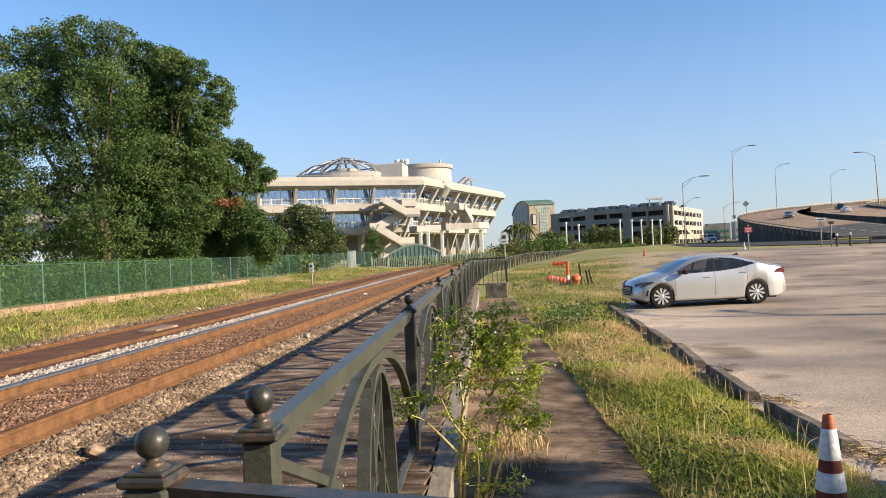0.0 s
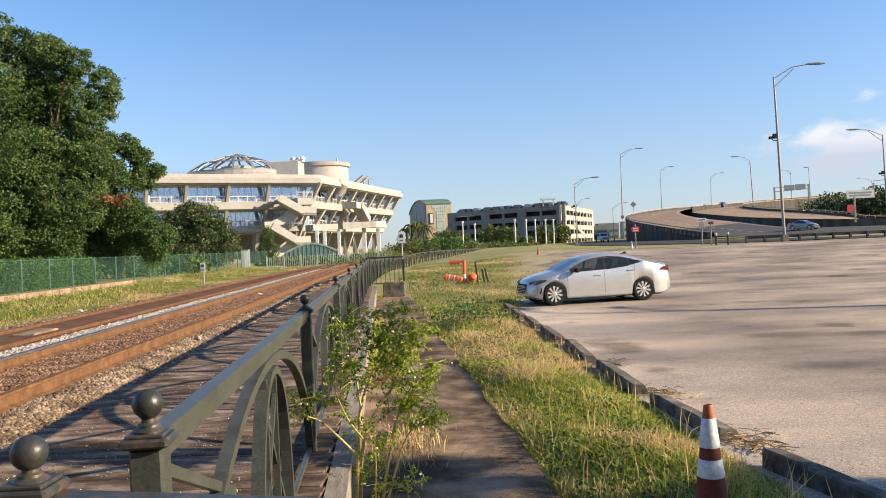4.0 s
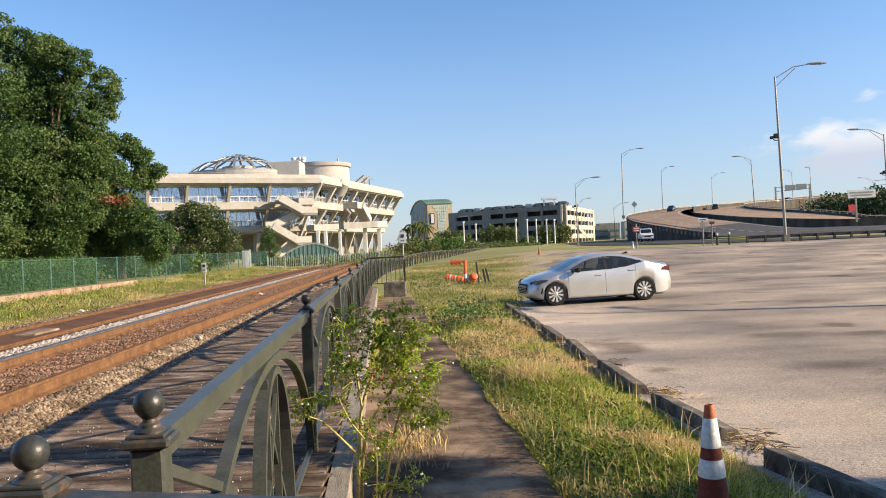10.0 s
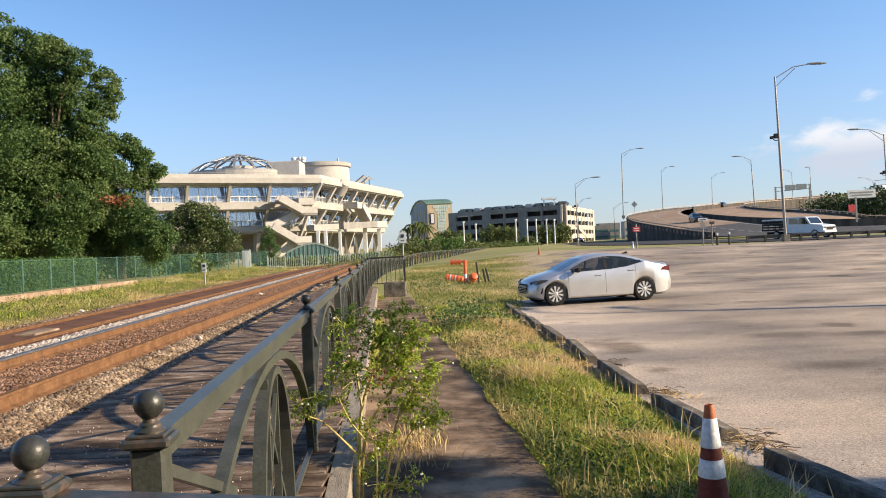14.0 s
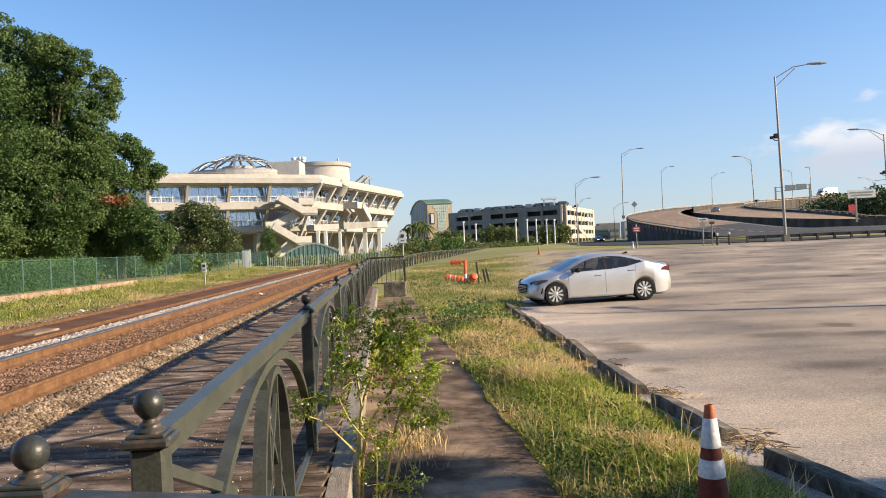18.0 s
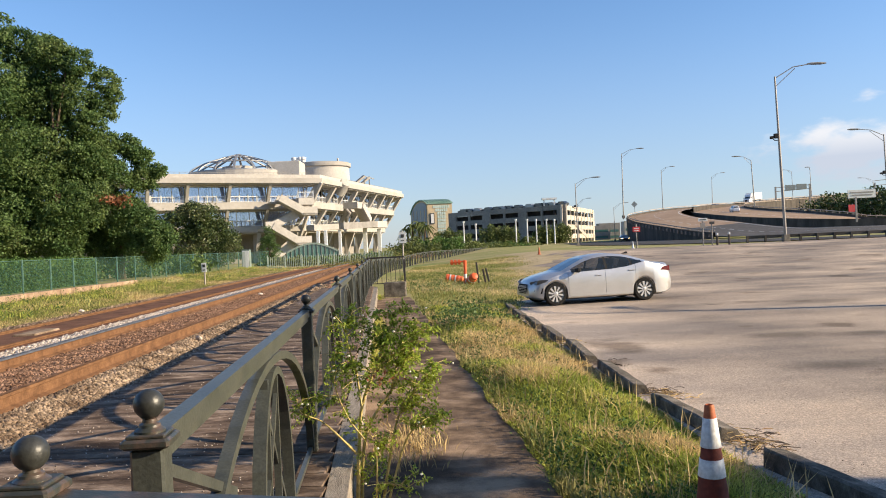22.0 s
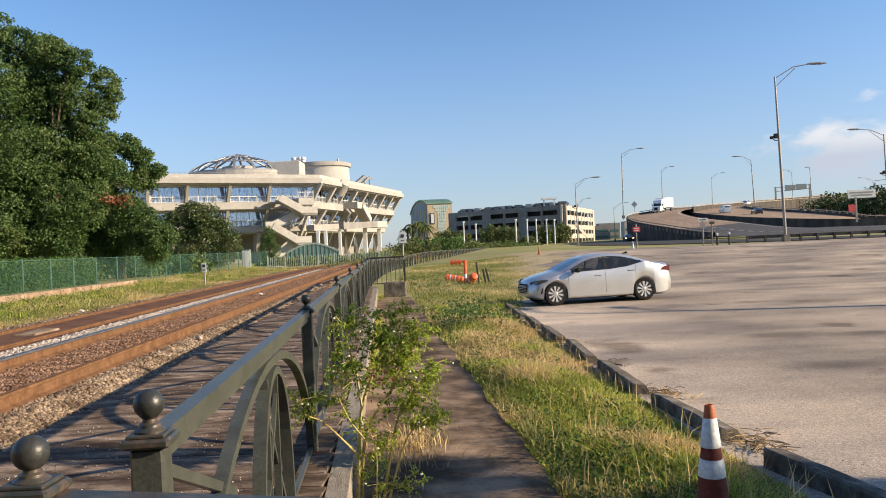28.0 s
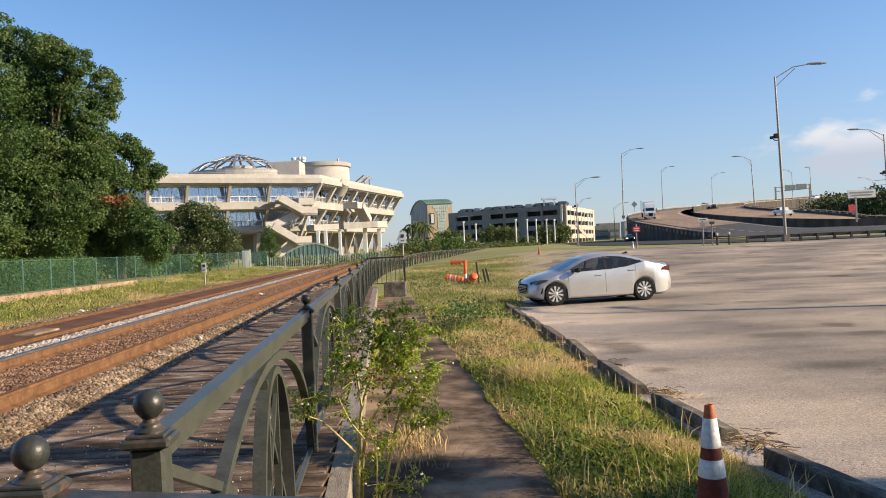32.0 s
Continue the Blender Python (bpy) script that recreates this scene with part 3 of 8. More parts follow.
bed = structure("ground_ballast_bed", bed_m, BALLAST, "brown stone ballast bed of the railway")
pave_m = Mesh().band([(track_x(y, 5.35), y, 0.40) for y in ty], [(track_x(y, 2.5), y, 0.40) for y in ty])
structure("ground_second_track", pave_m, DARKPAVE, "rust-stained dark track pavement")


def rail_bar(name, off, z, head, label):
    """A steel rail swept along the track, with its foot, web and head."""
    prof = [(-0.07, -0.17), (0.07, -0.17), (0.07, -0.155), (0.012, -0.135), (0.012, -0.045), (0.036, -0.035), (0.036, -0.004), (-0.036, -0.004), (-0.036, -0.035), (-0.012, -0.045), (-0.012, -0.135), (-0.07, -0.155)]
    m = Mesh()
    k = len(prof)
    for y in ty:
        m.v.extend((track_x(y, off) + px, y, z + pz) for px, pz in prof)
    for j in range(len(ty) - 1):
        m.f.extend((j * k + i, j * k + (i + 1) % k, j * k + k + (i + 1) % k, j * k + k + i) for i in range(k))
    body = structure(name, m, RUST, label)
    h = Mesh().band([(track_x(y, off) - 0.03, y, z) for y in ty], [(track_x(y, off) + 0.03, y, z) for y in ty])
    if head is STEEL:
        h.band([(track_x(y, off) + 0.0385, y, z - 0.03) for y in ty], [(track_x(y, off) + 0.0385, y, z - 0.001) for y in ty])
    part("running_surface", h, head, body)
    return body


rail_bar("rail_near", 0.0, RAIL_Z, RUST, "rusty steel rail on the ballast")
rail_bar("rail_far", 1.5, RAIL_Z, STEEL, "steel rail with a polished head")
rail_bar("rail_third", 3.3, 0.47, RUST, "rusty embedded rail of the second track")
rail_bar("rail_fourth", 4.8, 0.47, RUST, "rusty embedded rail of the second track")

# ---- railing ----
PANEL = 4.0


def arc_bar(m, cx, half, z0, z1, w, t, n=14, power=0.85):
    """A flat bar bent to a pointed half ellipse from foot to foot, in the plane x = 0 (along y)."""
    rows = []
    for i in range(n + 1):
        a = math.pi * i / n
        rows.append((cx - half * math.cos(a), z0 + (z1 - z0) * max(math.sin(a), 0.0) ** power))
    inner = []
    for i in range(n + 1):
        a = math.pi * i / n
        inner.append((cx - (half - t) * math.cos(a), z0 + (z1 - t - z0) * max(math.sin(a), 0.0) ** power))
    o = len(m.v)
    for (ya, za), (yb, zb) in zip(rows, inner):
        m.v += [(-w / 2, ya, za), (w / 2, ya, za), (w / 2, yb, zb), (-w / 2, yb, zb)]
    for i in range(n):
        for k in range(4):
            m.f.append((o + 4 * i + k, o + 4 * i + (k + 1) % 4, o + 4 * i + 4 + (k + 1) % 4, o + 4 * i + 4 + k))
    return m


def ball_cap(parent, at=(0, 0, 1.058), drop=0.09):
    """Square plate, turned neck and ball; drop: from the ball's centre to the plate's."""
    cap = Mesh().box((at[0], at[1], at[2]), (0.118, 0.118, 0.024), 0.006)
    cap.box((at[0], at[1], at[2] + 0.016), (0.094, 0.094, 0.010), 0.003)
    c = part("post_cap", cap, PEEL_PAINT, parent, "square cap with peeling paint")
    k = drop / 0.09
    neck = Mesh().lathe([(0.038, 0.018 * k), (0.038, 0.026 * k), (0.027, 0.034 * k), (0.026, 0.04 * k), (0.018, 0.045 * k), (0.017, 0.054 * k), (0.022, 0.058 * k)], 18, at)
    part("neck", neck, PEEL_PAINT, c, "", True)
    r = 0.0375
    prof = [(max(0.001, r * math.sin(math.pi * i / 16)), at[2] + drop - r * math.cos(math.pi * i / 16)) for i in range(17)]
    part("ball", Mesh().lathe(prof, 24, (at[0], at[1], 0)), FINIAL, c, "dark green-grey ball finial", True)
    return c


def railing_section(m):
    """One bay of the railing, with its post at the origin and the bay along +y."""
    t = thing("railing_section", "grey-green painted iron railing section with arched bars", "railing", m, "railing bays")
    part("post", Mesh().box((0, 0, 0.522), (0.082, 0.082, 1.045), 0.007), RAIL_PAINT, t)
    ball_cap(t)
    rail = Mesh().beam((0, 0.04, 1.045), (0, PANEL - 0.04, 1.045), 0.054, 0.05)
    rail.beam((0, 0.04, 1.005), (0, PANEL - 0.04, 1.005), 0.03, 0.035)
    part("top_rail", rail, RAIL_PAINT, t)
    part("outer_arch", arc_bar(Mesh(), PANEL / 2 + 0.03, PANEL / 2 - 0.1, 0.03, 0.99, 0.05, 0.045, 24, 1.12), RAIL_PAINT, t)
    part("inner_arch", arc_bar(Mesh(), PANEL / 2 + 0.06, 0.56, 0.03, 0.93, 0.06, 0.04, 18), RAIL_PAINT, t)
    for k in (-0.16, 0.16):
        part("mullion", Mesh().box((0, PANEL / 2 + k, 0.46), (0.035, 0.03, 0.88)), RAIL_PAINT, t)
    part("cross_bar", Mesh().beam((0.004, PANEL / 2 - 0.46, 0.08), (0.004, PANEL / 2 + 0.2, 0.82), 0.02, 0.03), RAIL_PAINT, t)
    part("cross_bar", Mesh().beam((-0.004, PANEL / 2 + 0.46, 0.08), (-0.004, PANEL / 2 - 0.2, 0.82), 0.02, 0.03), RAIL_PAINT, t)
    part("brace", Mesh().beam((0, 0.05, 0.975), (0, 1.0, 0.62), 0.026, 0.034), RAIL_PAINT, t)
    part("bottom_bar", Mesh().beam((0, 0.05, 0.05), (0, PANEL - 0.05, 0.05), 0.03, 0.03), RAIL_PAINT, t)
    return t


def heading(a, b):
    """Pose at a, with +y towards b."""
    d = Vector(b) - Vector(a)
    return Matrix.Translation(a) @ Matrix.Rotation(math.atan2(d.y, d.x) - math.pi / 2, 4, "Z")


bay_starts = [1.97 + PANEL * i for i in range(8)]
first_bay = None
for y0 in bay_starts:
    a, b = (rail_x(y0), y0, DECK_Z), (rail_x(y0 + PANEL), y0 + PANEL, DECK_Z)
    if first_bay is None:
        first_bay = railing_section(heading(a, b))
    else:
        copy_thing(first_bay, heading(a, b))
# the far run, bending right along the grass
far_line = spline([(-3.1, 33.5, 0.3), (-3.6, 48, 0.15), (-3.4, 65, 0.05), (-2.0, 82, 0.2), (1.6, 104, 0.15), (6.6, 140, 0.0), (14.0, 200, 0.0)], 24)
acc, last = 0.0, far_line[0]
for p in far_line[1:]:
    if (p - last).length >= PANEL:
        q = last + (p - last).normalized() * PANEL
        copy_thing(first_bay, heading(last, q))
        last = q

# the rail across the camera's end of the deck
front = thing("front_railing", "grey-green painted railing across the deck end", "railing", pose(-0.885, 1.66, 0))
part("post", Mesh().box((0, 0, 0.852), (0.105, 0.105, 1.124), 0.01), RAIL_PAINT, front)
ball_cap(front, (0, 0, 1.425), 0.078)
tr = Mesh().beam((0.04, 0.0, 1.389), (1.9, -0.33, 1.352), 0.07, 0.05)
tr.beam((0.04, 0.0, 1.352), (1.9, -0.33, 1.315), 0.03, 0.03)
part("top_rail", tr, PEEL_PAINT, front, "top rail with chipped paint")
part("post", Mesh().box((1.9, -0.33, 0.87), (0.095, 0.095, 1.08), 0.01), RAIL_PAINT, front)
for k in range(1, 9):
    part("baluster", Mesh().box((0.21 * k, -0.0365 * k, 0.86), (0.03, 0.02, 1.0)), RAIL_PAINT, front)

# railing return with its black gate, on a concrete block
block = thing("concrete_block", "weathered concrete step block at the path end", "block", pose(-1.9, 30.4, 0))
part("body", Mesh().box((0, 0, 0.27), (0.84, 0.5, 0.6), 0.03), KERB, block)
gate = thing("gate_rail", "black iron railing return across the path", "railing", pose(-3.0, 31.2, DECK_Z))
part("top_rail", Mesh().beam((0, 0, 1.12), (1.45, 0, 1.12), 0.06, 0.06), RUST_BLACK, gate)
for k in range(2):
    part("post", Mesh().box((1.45 * k, 0, 0.5 if k == 0 else 0.4), (0.07, 0.07, 1.25), 0.006), RUST_BLACK, gate)
for k in range(1, 8):
    part("bar", Mesh().beam((0.18 * k, 0, 0.1), (0.18 * k, 0, 1.1), 0.02, 0.02), RUST_BLACK, gate)
part("bottom_rail", Mesh().beam((0, 0, 0.1), (1.45, 0, 0.1), 0.03, 0.03), RUST_BLACK, gate)

# ---- kerb blocks ----
def kerb_block(near, far, seed=0):
    """A concrete wheel stop with sloping flanks and worn corners, along the lot's border."""
    rng = random.Random(seed)
    sec = [(-0.095, -0.06), (0.12, -0.06), (0.11, 0.06), (0.075, 0.125), (-0.075, 0.15), (-0.095, 0.135)]
    length = (Vector(far) - Vector(near)).length
    m = Mesh()
    steps = 9
    for i in range(steps + 1):
        s = length * i / steps
        pinch = 0.97 if i in (0, steps) else 1.0
        for px, pz in sec:
            m.v.append((px * pinch + rng.uniform(-0.004, 0.004), s + rng.uniform(-0.012, 0.012), pz * (pinch if pz > 0 else 1) + rng.uniform(-0.006, 0.003)))
    k = len(sec)
    for j in range(steps):
        m.f += [(j * k + i, j * k + (i + 1) % k, j * k + k + (i + 1) % k, j * k + k + i) for i in range(k)]
    m.f += [tuple(range(k - 1, -1, -1)), tuple(steps * k + i for i in range(k))]
    t = thing("kerb_block", "chipped grey concrete kerb block at the lot's edge", "kerb", heading((*near, ground_z(*near)), (*far, ground_z(*far))), "kerb blocks")
    part("body", m, KERB, t)
    return t


for i, (near, far) in enumerate((((3.0, 2.6), (2.86, 4.2)), ((2.83, 4.6), (2.53, 6.22)), ((2.5, 7.1), (2.34, 8.85)), ((2.27, 9.4), (2.25, 11.45)), ((2.16, 11.95), (2.2, 14.05)), ((2.09, 14.5), (2.06, 16.45)), ((1.98, 16.75), (1.96, 18.7)), ((1.88, 19.0), (1.84, 20.8)), ((1.82, 21.1), (1.8, 23.0)))):
    kerb_block(near, far, i)

# ---- fence, wall, hedge ----
wall_t = structure("wall_low_blocks", Mesh().beam((-15.93, 14, 0.46), (-17.23, 44, 0.46), 0.2, 0.36), BRICKISH, "low wall of pinkish weathered blocks")
blk = data_of("block", Mesh().box((0, 0, 0), (0.3, 0.56, 0.235), 0.012), BRICKISH)
for k in range(52):
    for row in range(2):
        u = (k + 0.5 * row) / 52
        ob = new("block", blk)
        ob.parent = wall_t
        ob.matrix_basis = pose(-15.9 - 1.3 * u + 0.012 * math.sin(k * 7 + row), 14 + 30 * u, 0.37 + 0.245 * row, 0, 0.6 * math.sin(k * 5), 2.5 + math.sin(k * 3.7))
FENCE = [(-17.5, 14), (-19.0, 34.5), (-19.5, 50), (-19.0, 68), (-17.6, 80)]


def fence_bay(a, b, z, h, i):
    t = thing("fence_bay", "green chain-link fence bay with green screen cloth", "fence", heading((*a, z), (*b, z)), "fence bays")
    L = (Vector(b) - Vector(a)).length
    part("post", Mesh().tube([(0, 0, -0.4), (0, 0, h + 0.05)], 0.045, 8), FENCE_GREEN, t)
    part("top_rail", Mesh().tube([(0, 0, h), (0, L, h)], 0.014, 6), FENCE_GREEN, t)
    m = Mesh()
    n = 6
    top = [(0.03 * math.sin(i * 1.3 + k), L * k / n, h - 0.02 - (0.05 if k % 3 == 1 else 0)) for k in range(n + 1)]
    m.band(top, [(0.05 + 0.03 * math.sin(i + k), L * k / n, 0.02) for k in range(n + 1)])
    part("screen", m, FENCE_MESH, t, "green mesh screen")
    return t


pts_f = spline([(x, y, 0) for x, y in FENCE], 40)
last = pts_f[0]
i = 0
for p in pts_f[1:]:
    if (p - last).length >= 2.6:
        fence_bay((last.x, last.y), (p.x, p.y), 0.55, 1.5, i)
        last = p
        i += 1

rng = np.random.default_rng(3)


def hedge(name, x0, y0, x1, y1, w, h, n, label):
    t = thing(name, label, "hedge", pose(0, 0, 0))
    u = rng.uniform(0, 1, n)
    side = rng.uniform(-1, 1, n)
    face = rng.random(n)
    px = x0 + (x1 - x0) * u + np.where(face < 0.55, w / 2, side * w / 2) + rng.normal(0, 0.1, n)
    pyy = y0 + (y1 - y0) * u
    pz = np.where(face < 0.55, rng.uniform(0.4, h, n), h + rng.normal(0, 0.08, n))
    pts = np.stack([px, pyy, pz], 1)
    me = quads_mesh("leaves", leaf_quads(rng, pts, 0.13, 0.2, 0.7), LEAF_HEDGE)
    ob = new("leaves", me)
    ob.parent = t
    # solid dark box stands for the shade deep in the leaves
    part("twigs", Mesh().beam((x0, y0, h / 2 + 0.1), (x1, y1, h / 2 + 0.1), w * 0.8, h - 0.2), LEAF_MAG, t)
    return t


hedge("hedge", -20.0, 16, -21.2, 47, 1.0, 1.95, 60000, "clipped green hedge behind the fence")


# ---- trees ----
def tree(name, at, height, trunk_r, blobs, n, size, leaf, label, category="tree", droop=0.4, aspect=0.66, seed=1, limbs=7, lean=(0, 0), k=1.0, lobes=1.0):
    """Tapered trunk with limbs and a crown of leaf clumps; blobs: (x, y, z, rx, ry, rz) about the foot."""
    r = np.random.default_rng(seed)
    at = (at[0] * k, at[1] * k, at[2])
    blobs = [(b[0] * k, b[1] * k, b[2] * k - 1.4 * (k - 1), b[3] * k, b[4] * k, b[5] * k) for b in blobs]
    height, trunk_r, size = height * k - 1.4 * (k - 1), trunk_r * k, size * k ** 0.7
    t = thing(name, label, category, pose(*at))
    top = height * 0.62
    tm = Mesh().tube([(lean[0] * j / 6 + 0.1 * math.sin(j * 2 + seed), lean[1] * j / 6 + 0.08 * math.cos(j * 1.7), -0.3 + (top + 0.3) * j / 6) for j in range(7)], [trunk_r * (1.25 - j * 0.16) for j in range(7)], 9)
    part("trunk", tm, BARK, t)
    for j in range(limbs):
        b = blobs[j % len(blobs)]
        z0 = height * (0.18 + 0.4 * j / limbs)
        e = Vector((b[0], b[1], b[2])) + Vector(r.normal(0, 0.25, 3)) * b[3]
        s = Vector((0, 0, z0))
        mid = s.lerp(e, 0.5) + Vector(r.normal(0, 0.3, 3)) + Vector((0, 0, 0.4))
        part("limb", Mesh().tube([s, mid, e], [trunk_r * 0.45, trunk_r * 0.26, trunk_r * 0.08], 6), BARK, t)
    n, small = int(n * 1.8), size * 0.72
    fringe = np.random.default_rng(seed + 500)
    area = np.array([(b[3] * b[4] * b[5]) ** (2 / 3) for b in blobs])
    counts = (n * area / area.sum()).astype(int)
    clumps = []
    for b, c in zip(blobs, counts):
        rm = (b[3] * b[4] * b[5]) ** (1 / 3)
        lobe = min(1.0, 0.34 * rm) * lobes
        nl = max(10, int(7.5 * (rm / lobe) ** 2))
        u = rand_units(r, nl)
        cen = np.array(b[:3]) + u * r.uniform(0.68, 1.12, nl)[:, None] * np.maximum(np.array(b[3:6]) - lobe * 0.3, 0.2)
        lr = lobe * r.uniform(0.4, 1.4, nl)
        w = lr ** 2
        idx = np.repeat(np.arange(nl), np.maximum(1, r.poisson(c * w / w.sum())))
        v = rand_units(r, len(idx))
        v[:, 2] = np.where(r.random(len(idx)) < 0.6, np.abs(v[:, 2]), v[:, 2]) * 0.85
        rad = lr[idx] * r.uniform(0.5, 1.0, len(idx)) ** 0.6 * (1 + 0.22 * np.sin(v[:, 0] * 6 + idx) * np.sin(v[:, 1] * 5 + v[:, 2] * 4 + idx))
        rad = rad * np.where(fringe.random(len(idx)) < 0.09, fringe.uniform(1.0, 1.55, len(idx)), 1.0)
        clumps.append(cen[idx] + v * rad[:, None])
    pts = np.concatenate(clumps)
    pts = pts[pts[:, 2] > 0.3]
    ob = new("crown", quads_mesh("crown", leaf_quads(r, pts, small, droop, aspect), leaf))
    ob.parent = t
    return t


# the tall trees behind the fence: crown masses as (x, height, radius) in the plane of the row
def mass(foot, k, rows, seed):
    """Crown masses about a foot; k steps the whole tree nearer in the row, the low boughs hang out towards the fence."""
    r = random.Random(seed)
    out = []
    for x, z, q in rows:
        dy = r.uniform(-1.2, 1.2) - 0.22 * max(0.0, 9 - z)
        out.append((x * k - foot[0], dy, 1.9 + (z - 1.9) * k - foot[2], q * k * 1.05, q * k * 1.2, q * k * 0.98))
    return out


foot = (-27.4, 46.5, 0.5)
tree("tree", foot, 13.8, 0.4, mass(foot, 0.83, [(-42, 18.4, 2.2), (-38.8, 18.8, 1.9), (-36.2, 19.1, 1.6), (-33.6, 19.2, 1.4), (-31.4, 18.8, 1.4), (-33.4, 16.6, 2.0), (-37.4, 16.8, 2.2), (-35, 14.4, 2.7), (-31.6, 14.4, 2.6), (-38.4, 14.0, 2.8), (-42.4, 13.4, 3.2), (-38, 9.5, 3.2), (-33.6, 9.4, 3.0), (-42.6, 8.6, 3.2), (-37, 5.2, 2.7), (-32.6, 5.2, 2.7), (-41.8, 4.6, 2.8), (-30.8, 9.8, 2.4), (-35, 3.2, 2.0), (-39.5, 3.0, 2.0)], 1), 70000, 0.23, LEAF_OAK, "tall dense broadleaf tree behind the green fence", seed=4, lobes=0.7)
foot = (-24.6, 50.6, 0.5)
tree("tree", foot, 14.4, 0.4, mass(foot, 0.92, [(-29.3, 17.1, 1.6), (-27.7, 16.5, 1.4), (-26.0, 16.1, 1.2), (-24.4, 15.4, 1.05), (-23.3, 14.5, 0.9), (-22.6, 13.4, 0.55), (-23.2, 12.4, 0.8), (-23.9, 11.2, 1.0), (-25.5, 13.3, 1.8), (-27.9, 13.2, 2.2), (-26.5, 9.9, 2.3), (-29.2, 8.2, 2.5), (-25.6, 6.2, 2.5), (-28.4, 4.3, 2.4), (-26.4, 3.4, 1.6), (-30.2, 13.0, 2.2), (-30.2, 5.4, 2.2), (-24.4, 9.0, 1.6)], 2), 80000, 0.23, LEAF_OAK, "tall dense broadleaf tree with a ragged top", seed=7, lobes=0.7)
foot = (-22.0, 54, 0.4)
tree("tree", foot, 9.0, 0.3, mass(foot, 1.0, [(-22.4, 9.8, 0.85), (-21.2, 9.6, 0.75), (-20.2, 8.7, 0.75), (-19.2, 7.9, 0.55), (-20.2, 7.3, 0.9), (-23.4, 8.3, 1.8), (-21.6, 6.8, 1.5), (-22.2, 4.6, 1.9), (-20.2, 4.2, 1.4), (-18.7, 3.2, 1.0), (-24.2, 4.3, 1.8), (-19.6, 2.6, 1.2), (-22.6, 2.9, 1.3), (-24.8, 6.6, 1.6)], 3), 50000, 0.23, LEAF_OAK, "broadleaf tree with a brown dead branch", seed=9, lobes=0.75)
dead = new("dead_branch", quads_mesh("dead_branch", leaf_quads(rng, np.array([1.6, -4.3, 5.3]) + rng.normal(0, 1, (190, 3)) * np.array([0.42, 0.3, 0.16]), 0.24), LEAF_DEAD))
dead.parent = bpy.data.objects["tree.002"]
# dark magnolia and a sapling before the round building
tree("magnolia_tree", (-19.4, 62, 0.4), 4.8, 0.16, [(0, 0, 2.2, 3.3, 2.2, 2.1), (-0.1, 0, 4.0, 2.3, 1.8, 1.6), (0, 0, 5.0, 1.0, 1.0, 0.8)], 16000, 0.24, LEAF_MAG, "dark glossy magnolia tree behind the fence", seed=12, k=1.28)
tree("sapling", (-15.4, 70, 0.4), 4.0, 0.06, [(0, 0, 1.6, 0.9, 0.9, 1.3), (0, 0, 3.0, 0.55, 0.55, 0.9)], 3000, 0.16, LEAF_OAK, "slender green sapling by the building", seed=14, k=1.2)

# ---- round building ----
def inset(poly, d):
    """The polygon with every edge moved inwards by d (poly runs counter-clockwise)."""
    out = []
    k = len(poly)
    for i in range(k):
        a, b, c = (Vector(poly[(i + j) % k]) for j in (-1, 0, 1))
        e1, e2 = (b - a).normalized(), (c - b).normalized()
        n1, n2 = Vector((-e1.y, e1.x)), Vector((-e2.y, e2.x))
        s = n1 + n2
        out.append(tuple(b + s * (d / max(0.35, 1 + n1.dot(n2)))))
    return out


OUT = [(-70, 92), (-36, 98), (-16.3, 109.5), (-7.0, 150), (-13, 180), (-45, 195), (-78, 170), (-86, 120)]
hall = thing("round_building", "pale concrete exhibition hall with overhanging floors and leaning fins", "building", pose(0, 0, 0.3))
EDGES = [(0, 1), (1, 2), (2, 3)]


def slab_part(name, d, z0, z1, material, label=""):
    return part(name, Mesh().prism(inset(OUT, d), z0, z1), material, hall, label)


def along(poly, e, u, z):
    a, b = Vector(poly[e[0]]), Vector(poly[e[1]])
    p = a.lerp(b, u)
    return (p.x, p.y, z)


def edge_pose(e):
    """A frame on an edge of the outline: x along it, y inwards, z up."""
    a, b = Vector(OUT[e[0]]), Vector(OUT[e[1]])
    d = b - a
    return Matrix.Translation((a.x, a.y, 0)) @ Matrix.Rotation(math.atan2(d.y, d.x), 4, "Z"), d.length


def ring_band(name, d0, d1, z0, z1, material, label=""):
    """A band round the building between two insets, as a box-section ring."""
    o, i = inset(OUT, d0), inset(OUT, d1)
    k = len(o)
    vs = [(x, y, z) for poly, z in ((o, z0), (o, z1), (i, z1), (i, z0)) for x, y in poly]
    fs = [(k * r + j, k * r + (j + 1) % k, k * ((r + 1) % 4) + (j + 1) % k, k * ((r + 1) % 4) + j) for r in range(4) for j in range(k)]
    return part(name, Mesh().add(vs, fs), material, hall, label)


slab_part("roof", 1.2, 11.5, 11.75, BLDG)
ring_band("roof_fascia", 0.0, 1.3, 11.0, 11.62, BLDG)
ring_band("roof_parapet", 0.35, 0.75, 11.6, 12.12, BLDG_PALE, "paler set-back parapet")
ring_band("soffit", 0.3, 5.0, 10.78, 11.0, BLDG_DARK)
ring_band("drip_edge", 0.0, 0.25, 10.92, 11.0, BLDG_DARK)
# core walls behind the glass carry the rooms' shade as colour
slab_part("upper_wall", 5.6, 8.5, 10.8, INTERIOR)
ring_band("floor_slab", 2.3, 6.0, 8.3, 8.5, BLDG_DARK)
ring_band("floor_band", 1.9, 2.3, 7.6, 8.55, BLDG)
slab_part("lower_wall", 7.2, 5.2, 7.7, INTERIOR)
